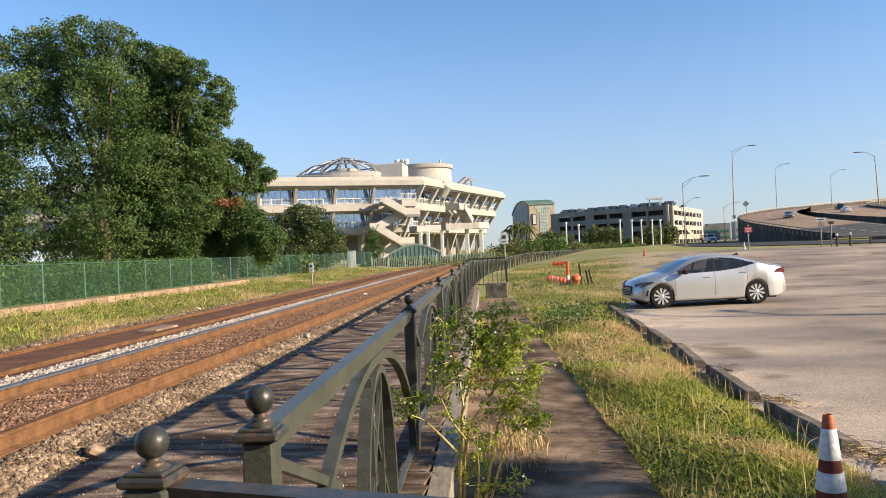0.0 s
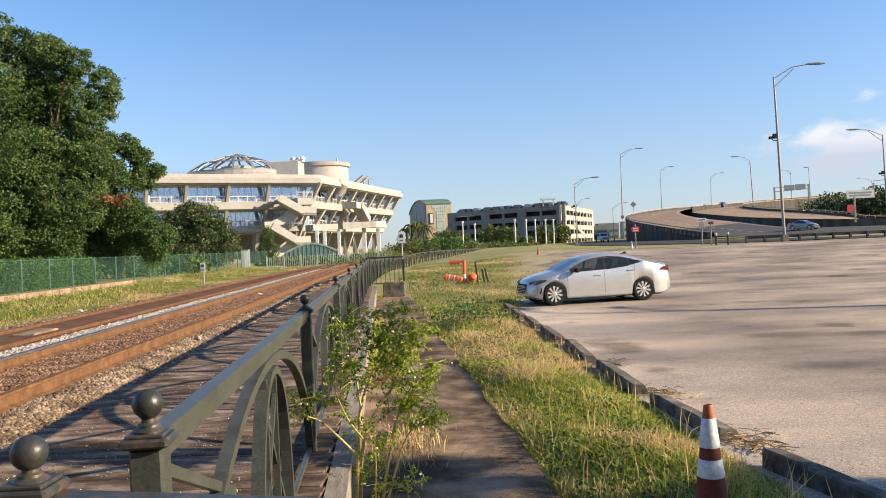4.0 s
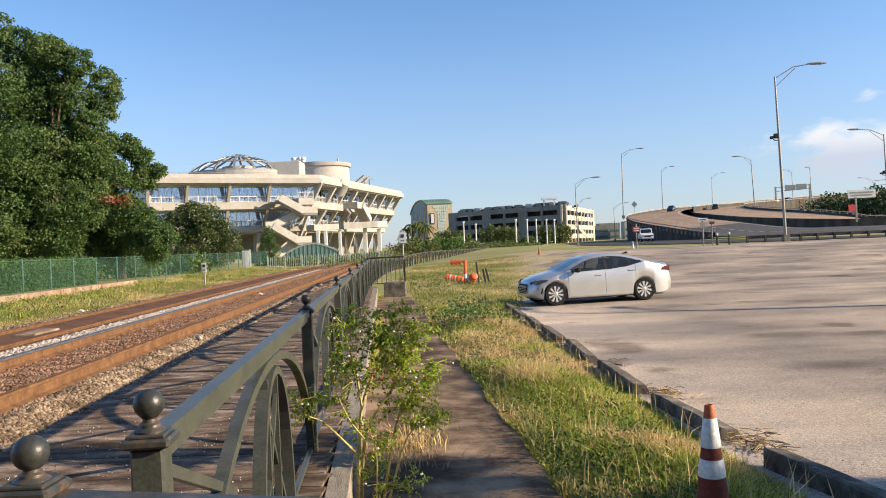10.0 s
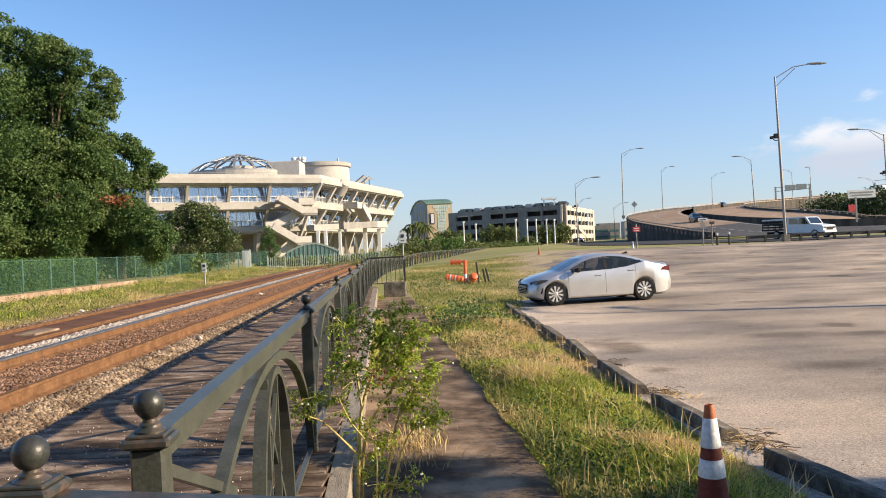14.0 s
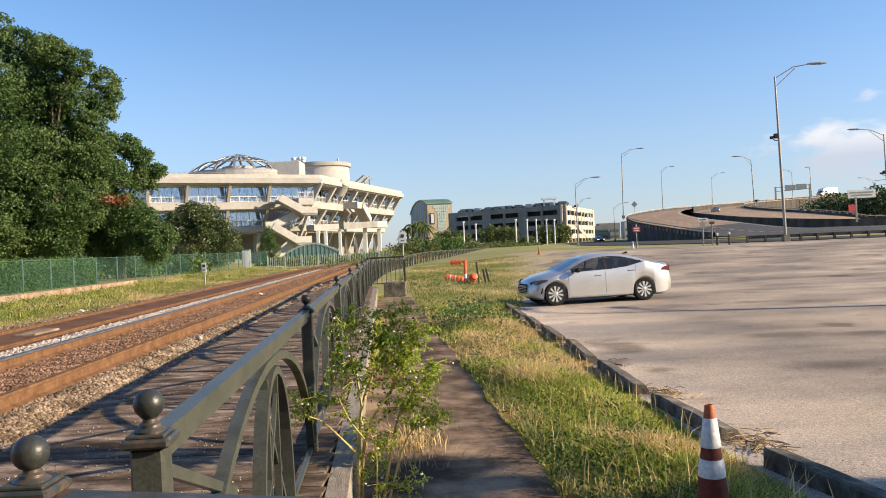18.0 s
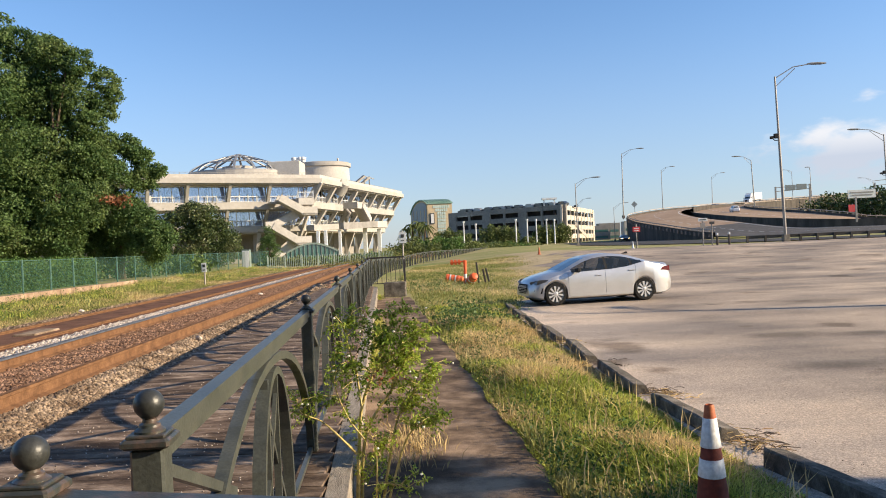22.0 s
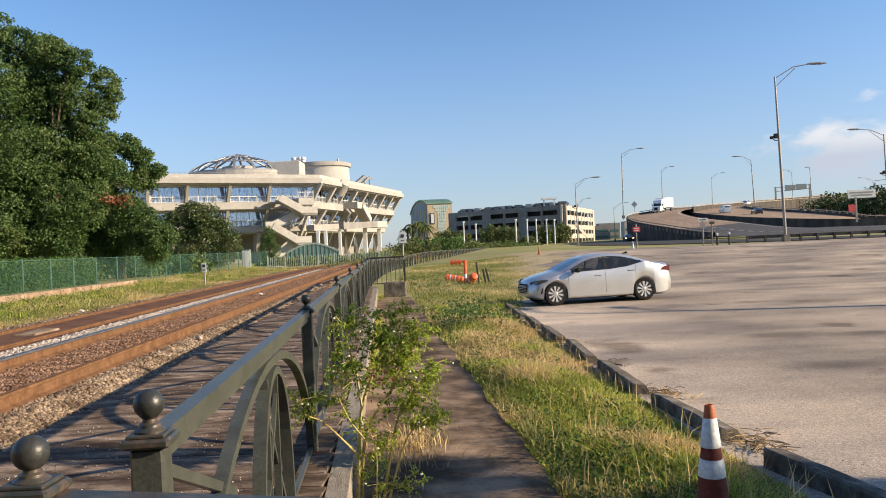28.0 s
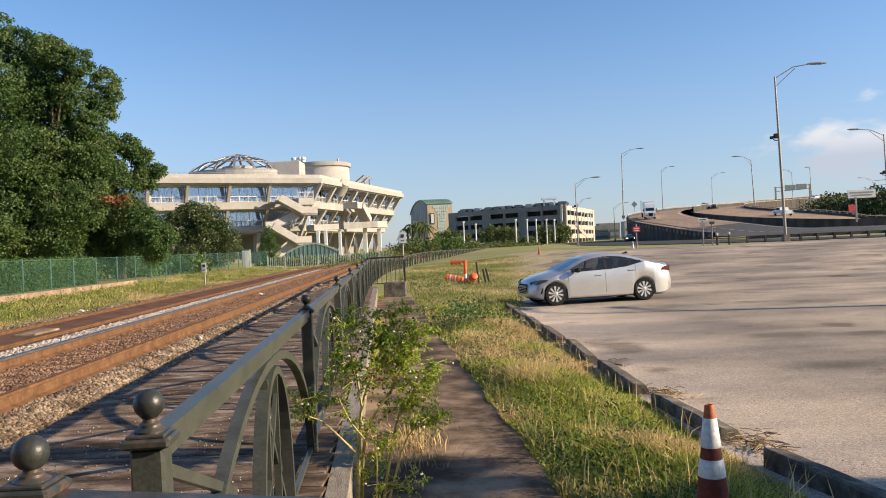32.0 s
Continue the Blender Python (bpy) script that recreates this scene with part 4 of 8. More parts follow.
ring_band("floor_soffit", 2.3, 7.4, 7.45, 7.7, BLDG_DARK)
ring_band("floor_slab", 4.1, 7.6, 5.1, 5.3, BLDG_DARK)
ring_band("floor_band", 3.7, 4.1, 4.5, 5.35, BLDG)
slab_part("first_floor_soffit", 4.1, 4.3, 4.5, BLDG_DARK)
# recessed wall in the shade-toned concrete
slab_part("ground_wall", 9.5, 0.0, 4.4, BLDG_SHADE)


def fin(e, u, w):
    """A leaning concrete fin: a slab from the roof edge in to the upper band, and on to the lower band."""
    m, L = edge_pose(e)
    for (d0, z0), (d1, z1), deep in (((0.3, 11.0), (2.0, 8.4), 0.7), ((2.0, 7.75), (3.8, 5.2), 0.65)):
        vs = [m @ Vector((u + sx * w / 2, d, z)) for sx in (-1, 1) for d, z in ((d0, z0), (d0 + deep, z0), (d1 + deep, z1), (d1, z1))]
        part("fin", Mesh().add(vs, [(3, 2, 1, 0), (4, 5, 6, 7), (0, 1, 5, 4), (1, 2, 6, 5), (2, 3, 7, 6), (3, 0, 4, 7)]), BLDG, hall)


def bay(e, u0, u1, d, z0, z1, curtains):
    """One window bay: mullions, panes, curtains behind, all on the edge's own frame."""
    m, L = edge_pose(e)
    box = lambda c, s: Mesh().box((0, 0, 0), s, 0.0, m.to_3x3()).v and [m @ Vector(c) + m.to_3x3() @ Vector(((1 if i in (1, 2, 5, 6) else -1) * s[0] / 2, (1 if i in (2, 3, 6, 7) else -1) * s[1] / 2, (1 if i > 3 else -1) * s[2] / 2)) for i in range(8)]
    faces = [(3, 2, 1, 0), (4, 5, 6, 7), (0, 1, 5, 4), (1, 2, 6, 5), (2, 3, 7, 6), (3, 0, 4, 7)]
    zm, h, n = (z0 + z1) / 2, z1 - z0, 3
    w = part("window", Mesh().add(box(((u0 + u1) / 2, d + 0.03, z1 - 0.06), (u1 - u0, 0.12, 0.12)), faces), WHITE_METAL, hall, "wide glazed bay with pale curtains" if curtains else "dark glazed bay")
    step = (u1 - u0) / n
    for j in range(n):
        a = u0 + step * j
        part("pane", Mesh().add(box((a + step / 2, d, zm), (step - 0.08, 0.02, h - 0.14)), faces), HALL_GLASS, w)
        part("mullion", Mesh().add(box((a, d, zm), (0.07, 0.1, h)), faces), WHITE_METAL, w)
    if curtains:
        for c0, c1, lean in ((0.0, 0.45, 0.09), (0.56, 1.0, 0.0)):
            pleats = max(6, int((c1 - c0) * (u1 - u0) / 0.16))
            rows = []
            for zz, k in ((z1 - 0.12, 0.0), (z0 + 0.1, 1.0)):
                rows.append([m @ Vector((u0 + (u1 - u0) * (c0 + (c1 + lean * k - c0) * p / pleats), d + 0.1 + 0.05 * (p % 2), zz)) for p in range(pleats + 1)])
            part("curtain", Mesh().band(rows[0], rows[1]), CURTAIN, w, "pale blue drawn curtain")


def balcony_rail(e, u0, u1, d, z):
    m, L = edge_pose(e)
    at = lambda u, dz: m @ Vector((u, d, z + dz))
    t = part("balcony_rail", Mesh().beam(at(u0, 0.8), at(u1, 0.8), 0.07, 0.08).beam(at(u0, 0.15), at(u1, 0.15), 0.05, 0.05), WHITE_METAL, hall, "white balcony railing")
    n = max(2, round((u1 - u0) / 1.25))
    for i in range(n + 1):
        u = u0 + (u1 - u0) * i / n
        part("rail_post", Mesh().beam(at(u, 0), at(u, 1.0), 0.11, 0.11), WHITE_METAL, t)
    k = int((u1 - u0) / 0.17)
    pick = Mesh()
    for i in range(k):
        u = u0 + (u1 - u0) * (i + 0.5) / k
        pick.beam(at(u, 0.1), at(u, 0.8), 0.02, 0.02)
    part("picket_infill", pick, WHITE_METAL, t)["kind"] = "stuff"


FINS = {(0, 1): ([5.8 * i for i in range(6)], 0.5), (1, 2): ([0.0, 4.85, 10.25, 15.65], 0.38), (2, 3): ([0.15, 6.8] + [11.6 + 4.95 * i for i in range(6)] + [41.2], 0.7)}
for e in EDGES:
    us, w = FINS[e]
    L = edge_pose(e)[1]
    for i, u in enumerate(us):
        fin(e, u, 0.35 if e == (2, 3) and i in (0, 2) else w)
    ends = us + ([L] if L - us[-1] > 2 else [])
    for i, (u0, u1) in enumerate(zip(ends, ends[1:])):
        gap = 0.06 if e[0] < 2 else 0.35
        bay(e, u0 + gap, u1 - gap, 2.95, 8.5, 10.8, e[0] < 2)
        bay(e, u0 + gap, u1 - gap, 4.85, 5.3, 7.5, e[0] < 2)
        stair_gap = e == (1, 2) and i == 3
        balcony_rail(e, u0 + 0.3, u1 - (3.0 if stair_gap else 0.3), 2.1, 8.5)
        balcony_rail(e, u0 + 0.3, u1 - (4.5 if stair_gap else 0.3), 3.9, 5.3)
# the thin bright blade that runs down the leaning corner
blade = [Vector((*inset(OUT, d)[2], z)) for d, z in ((0.2, 11.0), (1.9, 8.5), (3.7, 5.3), (5.2, 2.6))]
for a, b in zip(blade, blade[1:]):
    part("corner_blade", Mesh().beam(a + Vector((0.1, -0.25, 0)), b + Vector((0.1, -0.25, 0)), 0.3, 0.5), BLDG_PALE, hall)
# columns of the open ground storey
for e, n, d in (((1, 2), 4, 5.6), ((2, 3), 8, 5.4)):
    m, L = edge_pose(e)
    for i in range(n):
        p = m @ Vector((L * (i + 0.6) / n, d, 2.2))
        part("column", Mesh().box(tuple(p), (0.6, 0.6, 4.4), 0.05), BLDG, hall)
        v = [m @ Vector((L * (i + 0.6) / n + sx * 0.25, dd, zz)) for sx in (-1, 1) for dd, zz in ((3.9, 4.4), (5.4, 4.4), (5.9, 0.9), (5.3, 0.9))]
        part("raking_strut", Mesh().add(v, [(3, 2, 1, 0), (4, 5, 6, 7), (0, 1, 5, 4), (1, 2, 6, 5), (2, 3, 7, 6), (3, 0, 4, 7)]), BLDG, hall)
# roof: dome frame, drum and plant rooms
dome_c, dome_r, dome_h, dz = Vector((-31.9, 126)), 7.8, 3.2, 14.3


def dome_at(a, u, grow=0.0):
    r = (dome_r + grow) * (1 - u ** 1.7)
    return Vector((dome_c.x + math.cos(a) * r, dome_c.y + math.sin(a) * r, dz + (dome_h + grow) * u))


part("dome_base", Mesh().lathe([(dome_r + 0.2, 11.6), (dome_r + 0.2, dz), (dome_r - 0.4, dz)], 36, (dome_c.x, dome_c.y, 0)), BLDG, hall)
part("dome_core", Mesh().lathe([(2.6, dz - 0.2), (2.6, dz + 1.1), (2.3, dz + 1.2)], 20, (dome_c.x, dome_c.y, 0)), BLDG, hall, "pale lift head inside the dome")
for i in range(16):
    a = 2 * math.pi * (i + 0.4) / 16
    m = Mesh()
    pts = [dome_at(a, j / 9 * 0.97) for j in range(10)]
    for p, q in zip(pts, pts[1:]):
        m.beam(p, q, 0.34, 0.16, Vector((math.cos(a), math.sin(a), 1.5)))
    part("dome_rib", m, DOME_STEEL, hall, "grey steel dome rib")
for u in (0.02, 0.5, 0.8, 0.97):
    part("dome_ring", Mesh().tube([dome_at(2 * math.pi * j / 32, u) for j in range(33)], 0.12, 5, False), DOME_STEEL, hall)
part("plant_room", Mesh().box((-24.0, 124.5, 13.5), (5.0, 5, 4.3), 0.1), BLDG_PALE, hall)
part("plant_room", Mesh().box((-27.4, 130, 12.9), (3.0, 6, 3.4), 0.1), BLDG, hall)
part("drum", Mesh().lathe([(4.7, 11.5), (4.7, 15.7)], 48, (-20.1, 135, 0)), BLDG_PALE, hall, "white round roof drum", True)
part("drum_rim", Mesh().lathe([(4.75, 15.5), (5.0, 15.65), (5.0, 16.25), (4.7, 16.35)], 48, (-20.1, 135, 0)), BLDG, hall, "", True)
for k, x in enumerate((-23.9, -22.9, -22.4)):
    part("vent", Mesh().lathe([(0.38, 16.0), (0.4, 16.9), (0.55, 17.0), (0.5, 17.35), (0.2, 17.5)], 12, (x - 0.4, 133, 0)), WHITE_METAL, hall)
part("mast", Mesh().tube([(-17.0, 133, 16.2), (-17.0, 133, 17.0)], 0.14, 6), POLE, hall)
for y0 in (127, 129.6):
    x0 = -12.6 + 0.23 * (y0 - 125)
    part("roof_plant", Mesh().beam((x0 - 1.6, y0, 12.0), (x0 - 0.2, y0 + 2, 13.4), 0.5, 0.3).beam((x0 - 0.2, y0 + 2, 13.4), (x0 - 0.2, y0 + 2, 12.0), 0.16, 0.16).beam((x0 - 0.2, y0 + 2, 13.4), (x0 + 0.5, y0 + 3.4, 13.2), 0.12, 0.12), BLDG_SHADE, hall, "grey slanted roof plant frame")
part("hanging_drum", Mesh().tube([(-14.1, 118.0, 11.62), (-14.25, 118.1, 11.5), (-14.75, 118.3, 10.75), (-15.3, 118.5, 9.9)], [0.7, 0.85, 0.8, 0.7], 18), BLDG, hall, "slanted concrete cylinder under the roof edge", True)
rr = inset(OUT, 1.4)
for e in ((1, 2), (2, 3)):
    n = 30
    rail_m = Mesh().beam(along(rr, e, 0.05, 12.45), along(rr, e, 0.98, 12.45), 0.04, 0.04)
    for i in range(n):
        rail_m.beam(along(rr, e, (i + 1.5) / 32, 11.7), along(rr, e, (i + 1.5) / 32, 12.45), 0.04, 0.04)
    part("roof_rail", rail_m, BLDG_SHADE, hall)


def flight(t, a, b, width):
    """A stair flight with its waist slab, treads and two solid parapets."""
    a, b = Vector(a), Vector(b)
    d = b - a
    side = Vector((-d.y, d.x, 0)).normalized()
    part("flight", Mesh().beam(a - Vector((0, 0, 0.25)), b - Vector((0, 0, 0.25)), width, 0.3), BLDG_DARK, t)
    tr_m = Mesh()
    n = max(3, int(abs(d.z) / 0.19))
    for i in range(n):
        p = a + d * ((i + 0.5) / n)
        tr_m.beam(p - side * width / 2, p + side * width / 2, 0.34, 0.16)
    part("treads", tr_m, BLDG, t)
    for s in (-1, 1):
        o = side * s * (width / 2 + 0.09)
        part("parapet", Mesh().beam(a + o + Vector((0, 0, 0.2)), b + o + Vector((0, 0, 0.2)), 0.16, 0.95), BLDG_PALE, t)


def landing(t, c, e, lx, ly):
    m = edge_pose(e)[0].to_3x3()
    c = Vector(c)
    bx = lambda off, s: Mesh().box(tuple(c + m @ Vector(off)), s, 0.0, m)
    part("landing", bx((0, 0, -0.25), (lx, ly, 0.3)), BLDG_DARK, t)
    part("parapet", bx((0, -ly / 2 + 0.09, 0.2), (lx, 0.18, 1.1)), BLDG_PALE, t)


F = (1, 2)
fm = edge_pose(F)[0]
on_f = lambda u, d, z: tuple(fm @ Vector((u, d, z)))
st = part("stair", Mesh().box(on_f(16.2, 0.9, 8.3), (1.4, 1.6, 0.25), 0.0, fm.to_3x3()), BLDG_DARK, hall, "pale concrete zigzag outside stair")
flight(st, on_f(16.1, -1.0, 8.65), on_f(19.4, -1.0, 6.85), 1.3)
landing(st, on_f(20.3, 0.0, 6.85), F, 2.0, 3.4)
flight(st, on_f(19.4, 0.7, 6.75), on_f(15.2, 0.7, 4.95), 1.3)
landing(st, on_f(14.7, 0.0, 4.95), F, 1.4, 3.4)
flight(st, on_f(15.0, -1.0, 4.95), on_f(18.4, -1.0, 2.9), 1.3)
landing(st, on_f(19.3, 0.0, 2.9), F, 2.0, 3.4)
flight(st, on_f(18.6, 0.7, 2.8), on_f(14.8, 0.7, 0.2), 1.3)
part("balcony", Mesh().box(on_f(19.9, 0.3, 8.35), (2.2, 3.2, 0.95), 0.03, fm.to_3x3()), BLDG_PALE, hall, "jutting pale balcony")
balcony_rail(F, 18.8, 21.0, -1.1, 8.8)
balcony_rail(F, 17.4, 20.6, 2.4, 5.4)
Rg = (2, 3)
rm = edge_pose(Rg)[0]
on_r = lambda u, d, z: tuple(rm @ Vector((u, d, z)))
s2 = part("stair", Mesh().box(on_r(14.6, 0.8, 8.4), (2.4, 2.4, 1.0), 0.0, rm.to_3x3()), BLDG_PALE, hall, "pale concrete outside stair")
flight(s2, on_r(15.6, 0.2, 8.3), on_r(19.4, 0.2, 6.0), 1.3)
part("duct", Mesh().tube([on_r(13.2, 1.4, 7.8), on_r(13.5, 1.0, 7.2), on_r(13.4, 1.4, 6.6), on_r(14.2, 1.8, 6.0)], [0.25, 0.32, 0.28, 0.25], 10), BLDG_SHADE, hall, "bulging grey roof duct", True)
# glazed entrance with a curved roof
ent = thing("entrance_canopy", "curved glass canopy over a teal glazed entrance", "canopy", pose(0, 0, 0.3))
arc = [(-18.4 + 5.8 * k / 12, 93 + 2.2 * k / 12, 1.6 + 1.0 * math.sin(math.pi * k / 12)) for k in range(13)]
part("arched_roof", Mesh().band(arc, [(x - 0.8, y + 4, z) for x, y, z in arc]).band([(x, y, z - 0.22) for x, y, z in arc], arc), PALING, ent)
for k in range(13):
    x, y, z = arc[k]
    part("mullion", Mesh().box((x, y + 0.1, z / 2), (0.1, 0.1, z)), PALING, ent)
part("glazing", Mesh().band([(x, y + 0.15, 0) for x, y, z in arc], [(x, y + 0.15, z - 0.05) for x, y, z in arc]), TEAL_GLASS, ent, "teal glass front")

# pale pillars and low service clutter before the hall
for x, y, h in ((-16.85, 107.2, 4.3), (-14.4, 111.2, 4.4), (-12.35, 126.6, 4.9), (-10.4, 130.6, 4.8), (-15.9, 107.9, 4.3)):
    t = thing("pillar", "white painted pillar before the hall", "pillar", pose(x, y, 0.3), "white pillars")
    part("shaft", Mesh().box((0, 0, h / 2), (0.62 if y > 120 else 0.42, 0.62 if y > 120 else 0.42, h), 0.03), WHITE_METAL, t)
    part("foot", Mesh().box((0, 0, 0.2), (0.9, 0.9, 0.4), 0.04), BLDG, t)
canopy = thing("walkway_canopy", "flat concrete walkway canopy along the hall, its middle toned as shaded", "canopy", pose(0, 0, 0.3))
# middle slab coloured as in shade, the other two as sunlit
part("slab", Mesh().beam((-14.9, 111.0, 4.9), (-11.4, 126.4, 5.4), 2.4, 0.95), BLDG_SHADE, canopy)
part("end_slab", Mesh().beam((-11.4, 126.4, 5.4), (-10.2, 131.6, 5.45), 2.4, 1.0), BLDG_PALE, canopy)
part("front_slab", Mesh().beam((-18.0, 108.2, 4.75), (-15.0, 110.9, 4.85), 2.0, 0.8), BLDG_PALE, canopy)
cab = thing("utility_cabinet", "white metal utility cabinet by the fence", "cabinet", pose(-18.4, 74, 0.4))
part("body", Mesh().box((0, 0, 0.95), (0.75, 0.6, 1.9), 0.03), PALING, cab)
part("door", Mesh().box((0, -0.31, 1.0), (0.62, 0.03, 1.6), 0.01), SIGN_WHITE, cab)
# paler fence beyond the cabinet
for i in range(8):
    a, b = (-16.9 + 1.45 * i, 76 + 1.1 * i), (-16.9 + 1.45 * (i + 1), 76 + 1.1 * (i + 1))
    t = thing("panel_fence", "grey-green palisade fence before the hall", "fence", heading((*a, 0.4), (*b, 0.4)), "palisade bays")
    part("post", Mesh().box((0, 0, 0.6), (0.08, 0.08, 1.3)), PALING, t)
    for k in range(9):
        part("pale", Mesh().box((0, 0.2 * k + 0.1, 0.55), (0.03, 0.05, 1.1)), PALING, t)

# ---- garage and tower ----
garage = thing("parking_garage", "grey concrete parking garage with open decks", "building", pose(0, 0, 0))
ga, gb, gc = Vector((3.8, 270)), Vector((37, 243)), Vector((57.2, 300))


def garage_face(a, b, name, cols, gap):
    d = (b - a).normalized()
    nrm = Vector((d.y, -d.x))
    for lv in range(4):
        z = 0.6 + 3.0 * lv
        m = Mesh().beam((a.x, a.y, z + 2.3), (b.x, b.y, z + 2.3), 0.5, 1.5)
        part("spandrel", m, name, garage)
        p = nrm * -2.5
        # dark sheet behind each opening, coloured as the shade between decks
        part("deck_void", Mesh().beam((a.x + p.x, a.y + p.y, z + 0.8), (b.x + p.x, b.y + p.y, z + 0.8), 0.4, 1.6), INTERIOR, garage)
    for i in range(cols + 1):
        q = a.lerp(b, i / cols)
        wide = 3.2 if i in gap else 0.7
        part("pier", Mesh().beam((*(q - d * wide / 2 + nrm * 0.06), 6.3), (*(q + d * wide / 2 + nrm * 0.06), 6.3), 0.6, 12.6), name, garage)


garage_face(ga, gb, GARAGE, 6, (0, 2, 4, 6))
# a lighter copy of the concrete paints sunlight on the right side
garage_face(gb, gc, mat("sunlit_garage_concrete", [(0.5, 0.44, 0.36), (0.62, 0.55, 0.46)], 0.9, scale=0.3, bump=0), 9, (0, 9))
part("roof", Mesh().prism([tuple(ga), tuple(gb), tuple(gc), (24, 327)], 12.2, 12.5), GARAGE, garage)
part("stair_head", Mesh().box((34, 249, 14.9), (4.6, 2.4, 0.6)), WHITE_METAL, garage)
for x in (32.4, 35.6):
    part("stair_head_post", Mesh().box((x, 249, 13.6), (0.3, 0.3, 2.4)), WHITE_METAL, garage)
for i in range(13):
    q = ga.lerp(gb, (i + 0.5 + 0.3 * math.sin(i * 5)) / 13) + Vector((1.2, 2.2))
    c = thing("roof_car", "dark parked car on the garage roof", "car", pose(q.x + 1.5, q.y + 3.2, 12.5, 0, 0, 130), "cars on the garage roof")
    part("body", Mesh().slab([(-2.2, 0.3), (2.2, 0.3), (2.2, 0.9), (1.3, 1.0), (0.8, 1.45), (-1.0, 1.45), (-1.7, 1.0), (-2.2, 0.9)], "y", -0.85, 0.85), (CAR_DARK, CAR_DARK, CAR_GREY)[i % 3], c)
    part("wheels", Mesh().box((0, 0, 0.16), (3.4, 1.7, 0.32)), TYRE, c)
part("stair_wall", Mesh().beam((44, 262, 7), (52, 285, 2.5), 0.5, 1.3), BLDG, garage)

tower = thing("tower_building", "beige tower with an arched green roof and gridded glass", "building", pose(0, 320, 0))
tf, tb = Vector((-5.6, 0.0)), Vector((4.4, 2.0))                       # ends of its front
td = (tb - tf).normalized()
tn = Vector((-td.y, td.x))                                             # inwards
VAULT = [(0.0, 18.7), (1.5, 19.5), (4.0, 20.2), (7.5, 20.5), (11.0, 20.0), (14.0, 18.8), (16.5, 17.0), (18.0, 15.2)]
TW = (tb - tf).length
lean = lambda u, d, z: (tf.x + td.x * u + tn.x * d - 0.22 * d, tf.y + td.y * u + tn.y * d, z)
side_poly = [(0.0, 0.0)] + VAULT + [(18.0, 0.0)]


def tower_solid(u0, u1, poly):
    k = len(poly)
    vs = [lean(u, d, z) for u in (u0, u1) for d, z in poly]
    return Mesh().add(vs, [tuple(range(k - 1, -1, -1)), tuple(range(k, 2 * k))] + [(i, (i + 1) % k, k + (i + 1) % k, k + i) for i in range(k)])


part("body", tower_solid(0.0, TW, side_poly), TOWER_STONE, tower)
part("side_glazing", tower_solid(-0.15, -0.01, [(0.8, 0.5)] + [(d + (0.8 if d < 1 else 0), z - 0.7) for d, z in VAULT[:-1]] + [(17.2, 0.5)]), TOWER_GLASS, tower, "blue-grey glass end wall under the arch")
for k in range(4):
    part("side_mullion", tower_solid(-0.25, -0.15, [(2.5 + 4 * k, 0.5), (2.5 + 4 * k, 16.5), (2.8 + 4 * k, 16.5), (2.8 + 4 * k, 0.5)]), TOWER_STONE, tower)
part("vaulted_roof", tower_solid(-0.4, TW + 0.4, [(d - 0.4 + 0.03 * i, z + 0.05) for i, (d, z) in enumerate(VAULT)] + [(d + 0.1, z + 0.4) for d, z in VAULT[::-1]]), COPPER_GREEN, tower, "ribbed green copper roof")
for k in range(9):
    u = TW * (k + 0.5) / 9
    part("roof_seam", tower_solid(u - 0.06, u + 0.06, [(d, z + 0.3) for d, z in VAULT[:5]] + [(d, z + 0.5) for d, z in VAULT[4::-1]]), COPPER_GREEN, tower)
# stepped glass grid: wide at the top, narrow below
for j in range(13):
    half_w = 4 if j > 11 else 3 if j > 10 else 2
    for i in range(-half_w, half_w):
        u = TW * 0.56 + 0.86 * (i + 0.5)
        v = [lean(u + sx * 0.36, d, 1.2 + 1.36 * j + sz * 0.56) for d in (-0.12, 0.05) for sx, sz in ((-1, -1), (1, -1), (1, 1), (-1, 1))]
        part("pane", Mesh().add(v, [(0, 1, 2, 3), (7, 6, 5, 4), (0, 4, 5, 1), (1, 5, 6, 2), (2, 6, 7, 3), (3, 7, 4, 0)]), PANE_GREEN, tower)
v = lambda u0, u1, z0, z1, d: Mesh().add([lean(u, dd, z) for dd in (d, d + 0.2) for u, z in ((u0, z0), (u1, z0), (u1, z1), (u0, z1))], [(0, 1, 2, 3), (7, 6, 5, 4), (0, 4, 5, 1), (1, 5, 6, 2), (2, 6, 7, 3), (3, 7, 4, 0)])
part("sign_panel", v(0.9, 2.7, 10.6, 15.0, -0.25), INK, tower, "dark-edged sign panel")
part("sign_face", v(1.2, 2.4, 10.9, 14.7, -0.4), SIGN_WHITE, tower, "white sign face")


# low buildings far down the street
for k, (x, y, w, h, m1) in enumerate(((77, 400, 14, 7.5, GARAGE), (88, 420, 11, 9, GARAGE), (64, 380, 9, 8, GARAGE), (93, 390, 8, 9, BLDG))):
    t = thing("distant_building", "pale block far down the street", "building", pose(x, y, 0.5), "distant blocks")
    part("wall", Mesh().box((0, 0, h / 2), (w, 8, h)), m1, t)
    for j in range(int(h / 3.2)):
        part("window_band", Mesh().box((0, -4.02, 1.8 + 3.1 * j), (w * 0.85, 0.1, 1.2)), TEAL_GLASS, t)

# ---- elevated ramps ----
def grown(pts, k):
    """Points moved away from the eye by the factor k."""
    return [(x * k, y * k, 1.9 + (z - 1.9) * k) for x, y, z in pts]


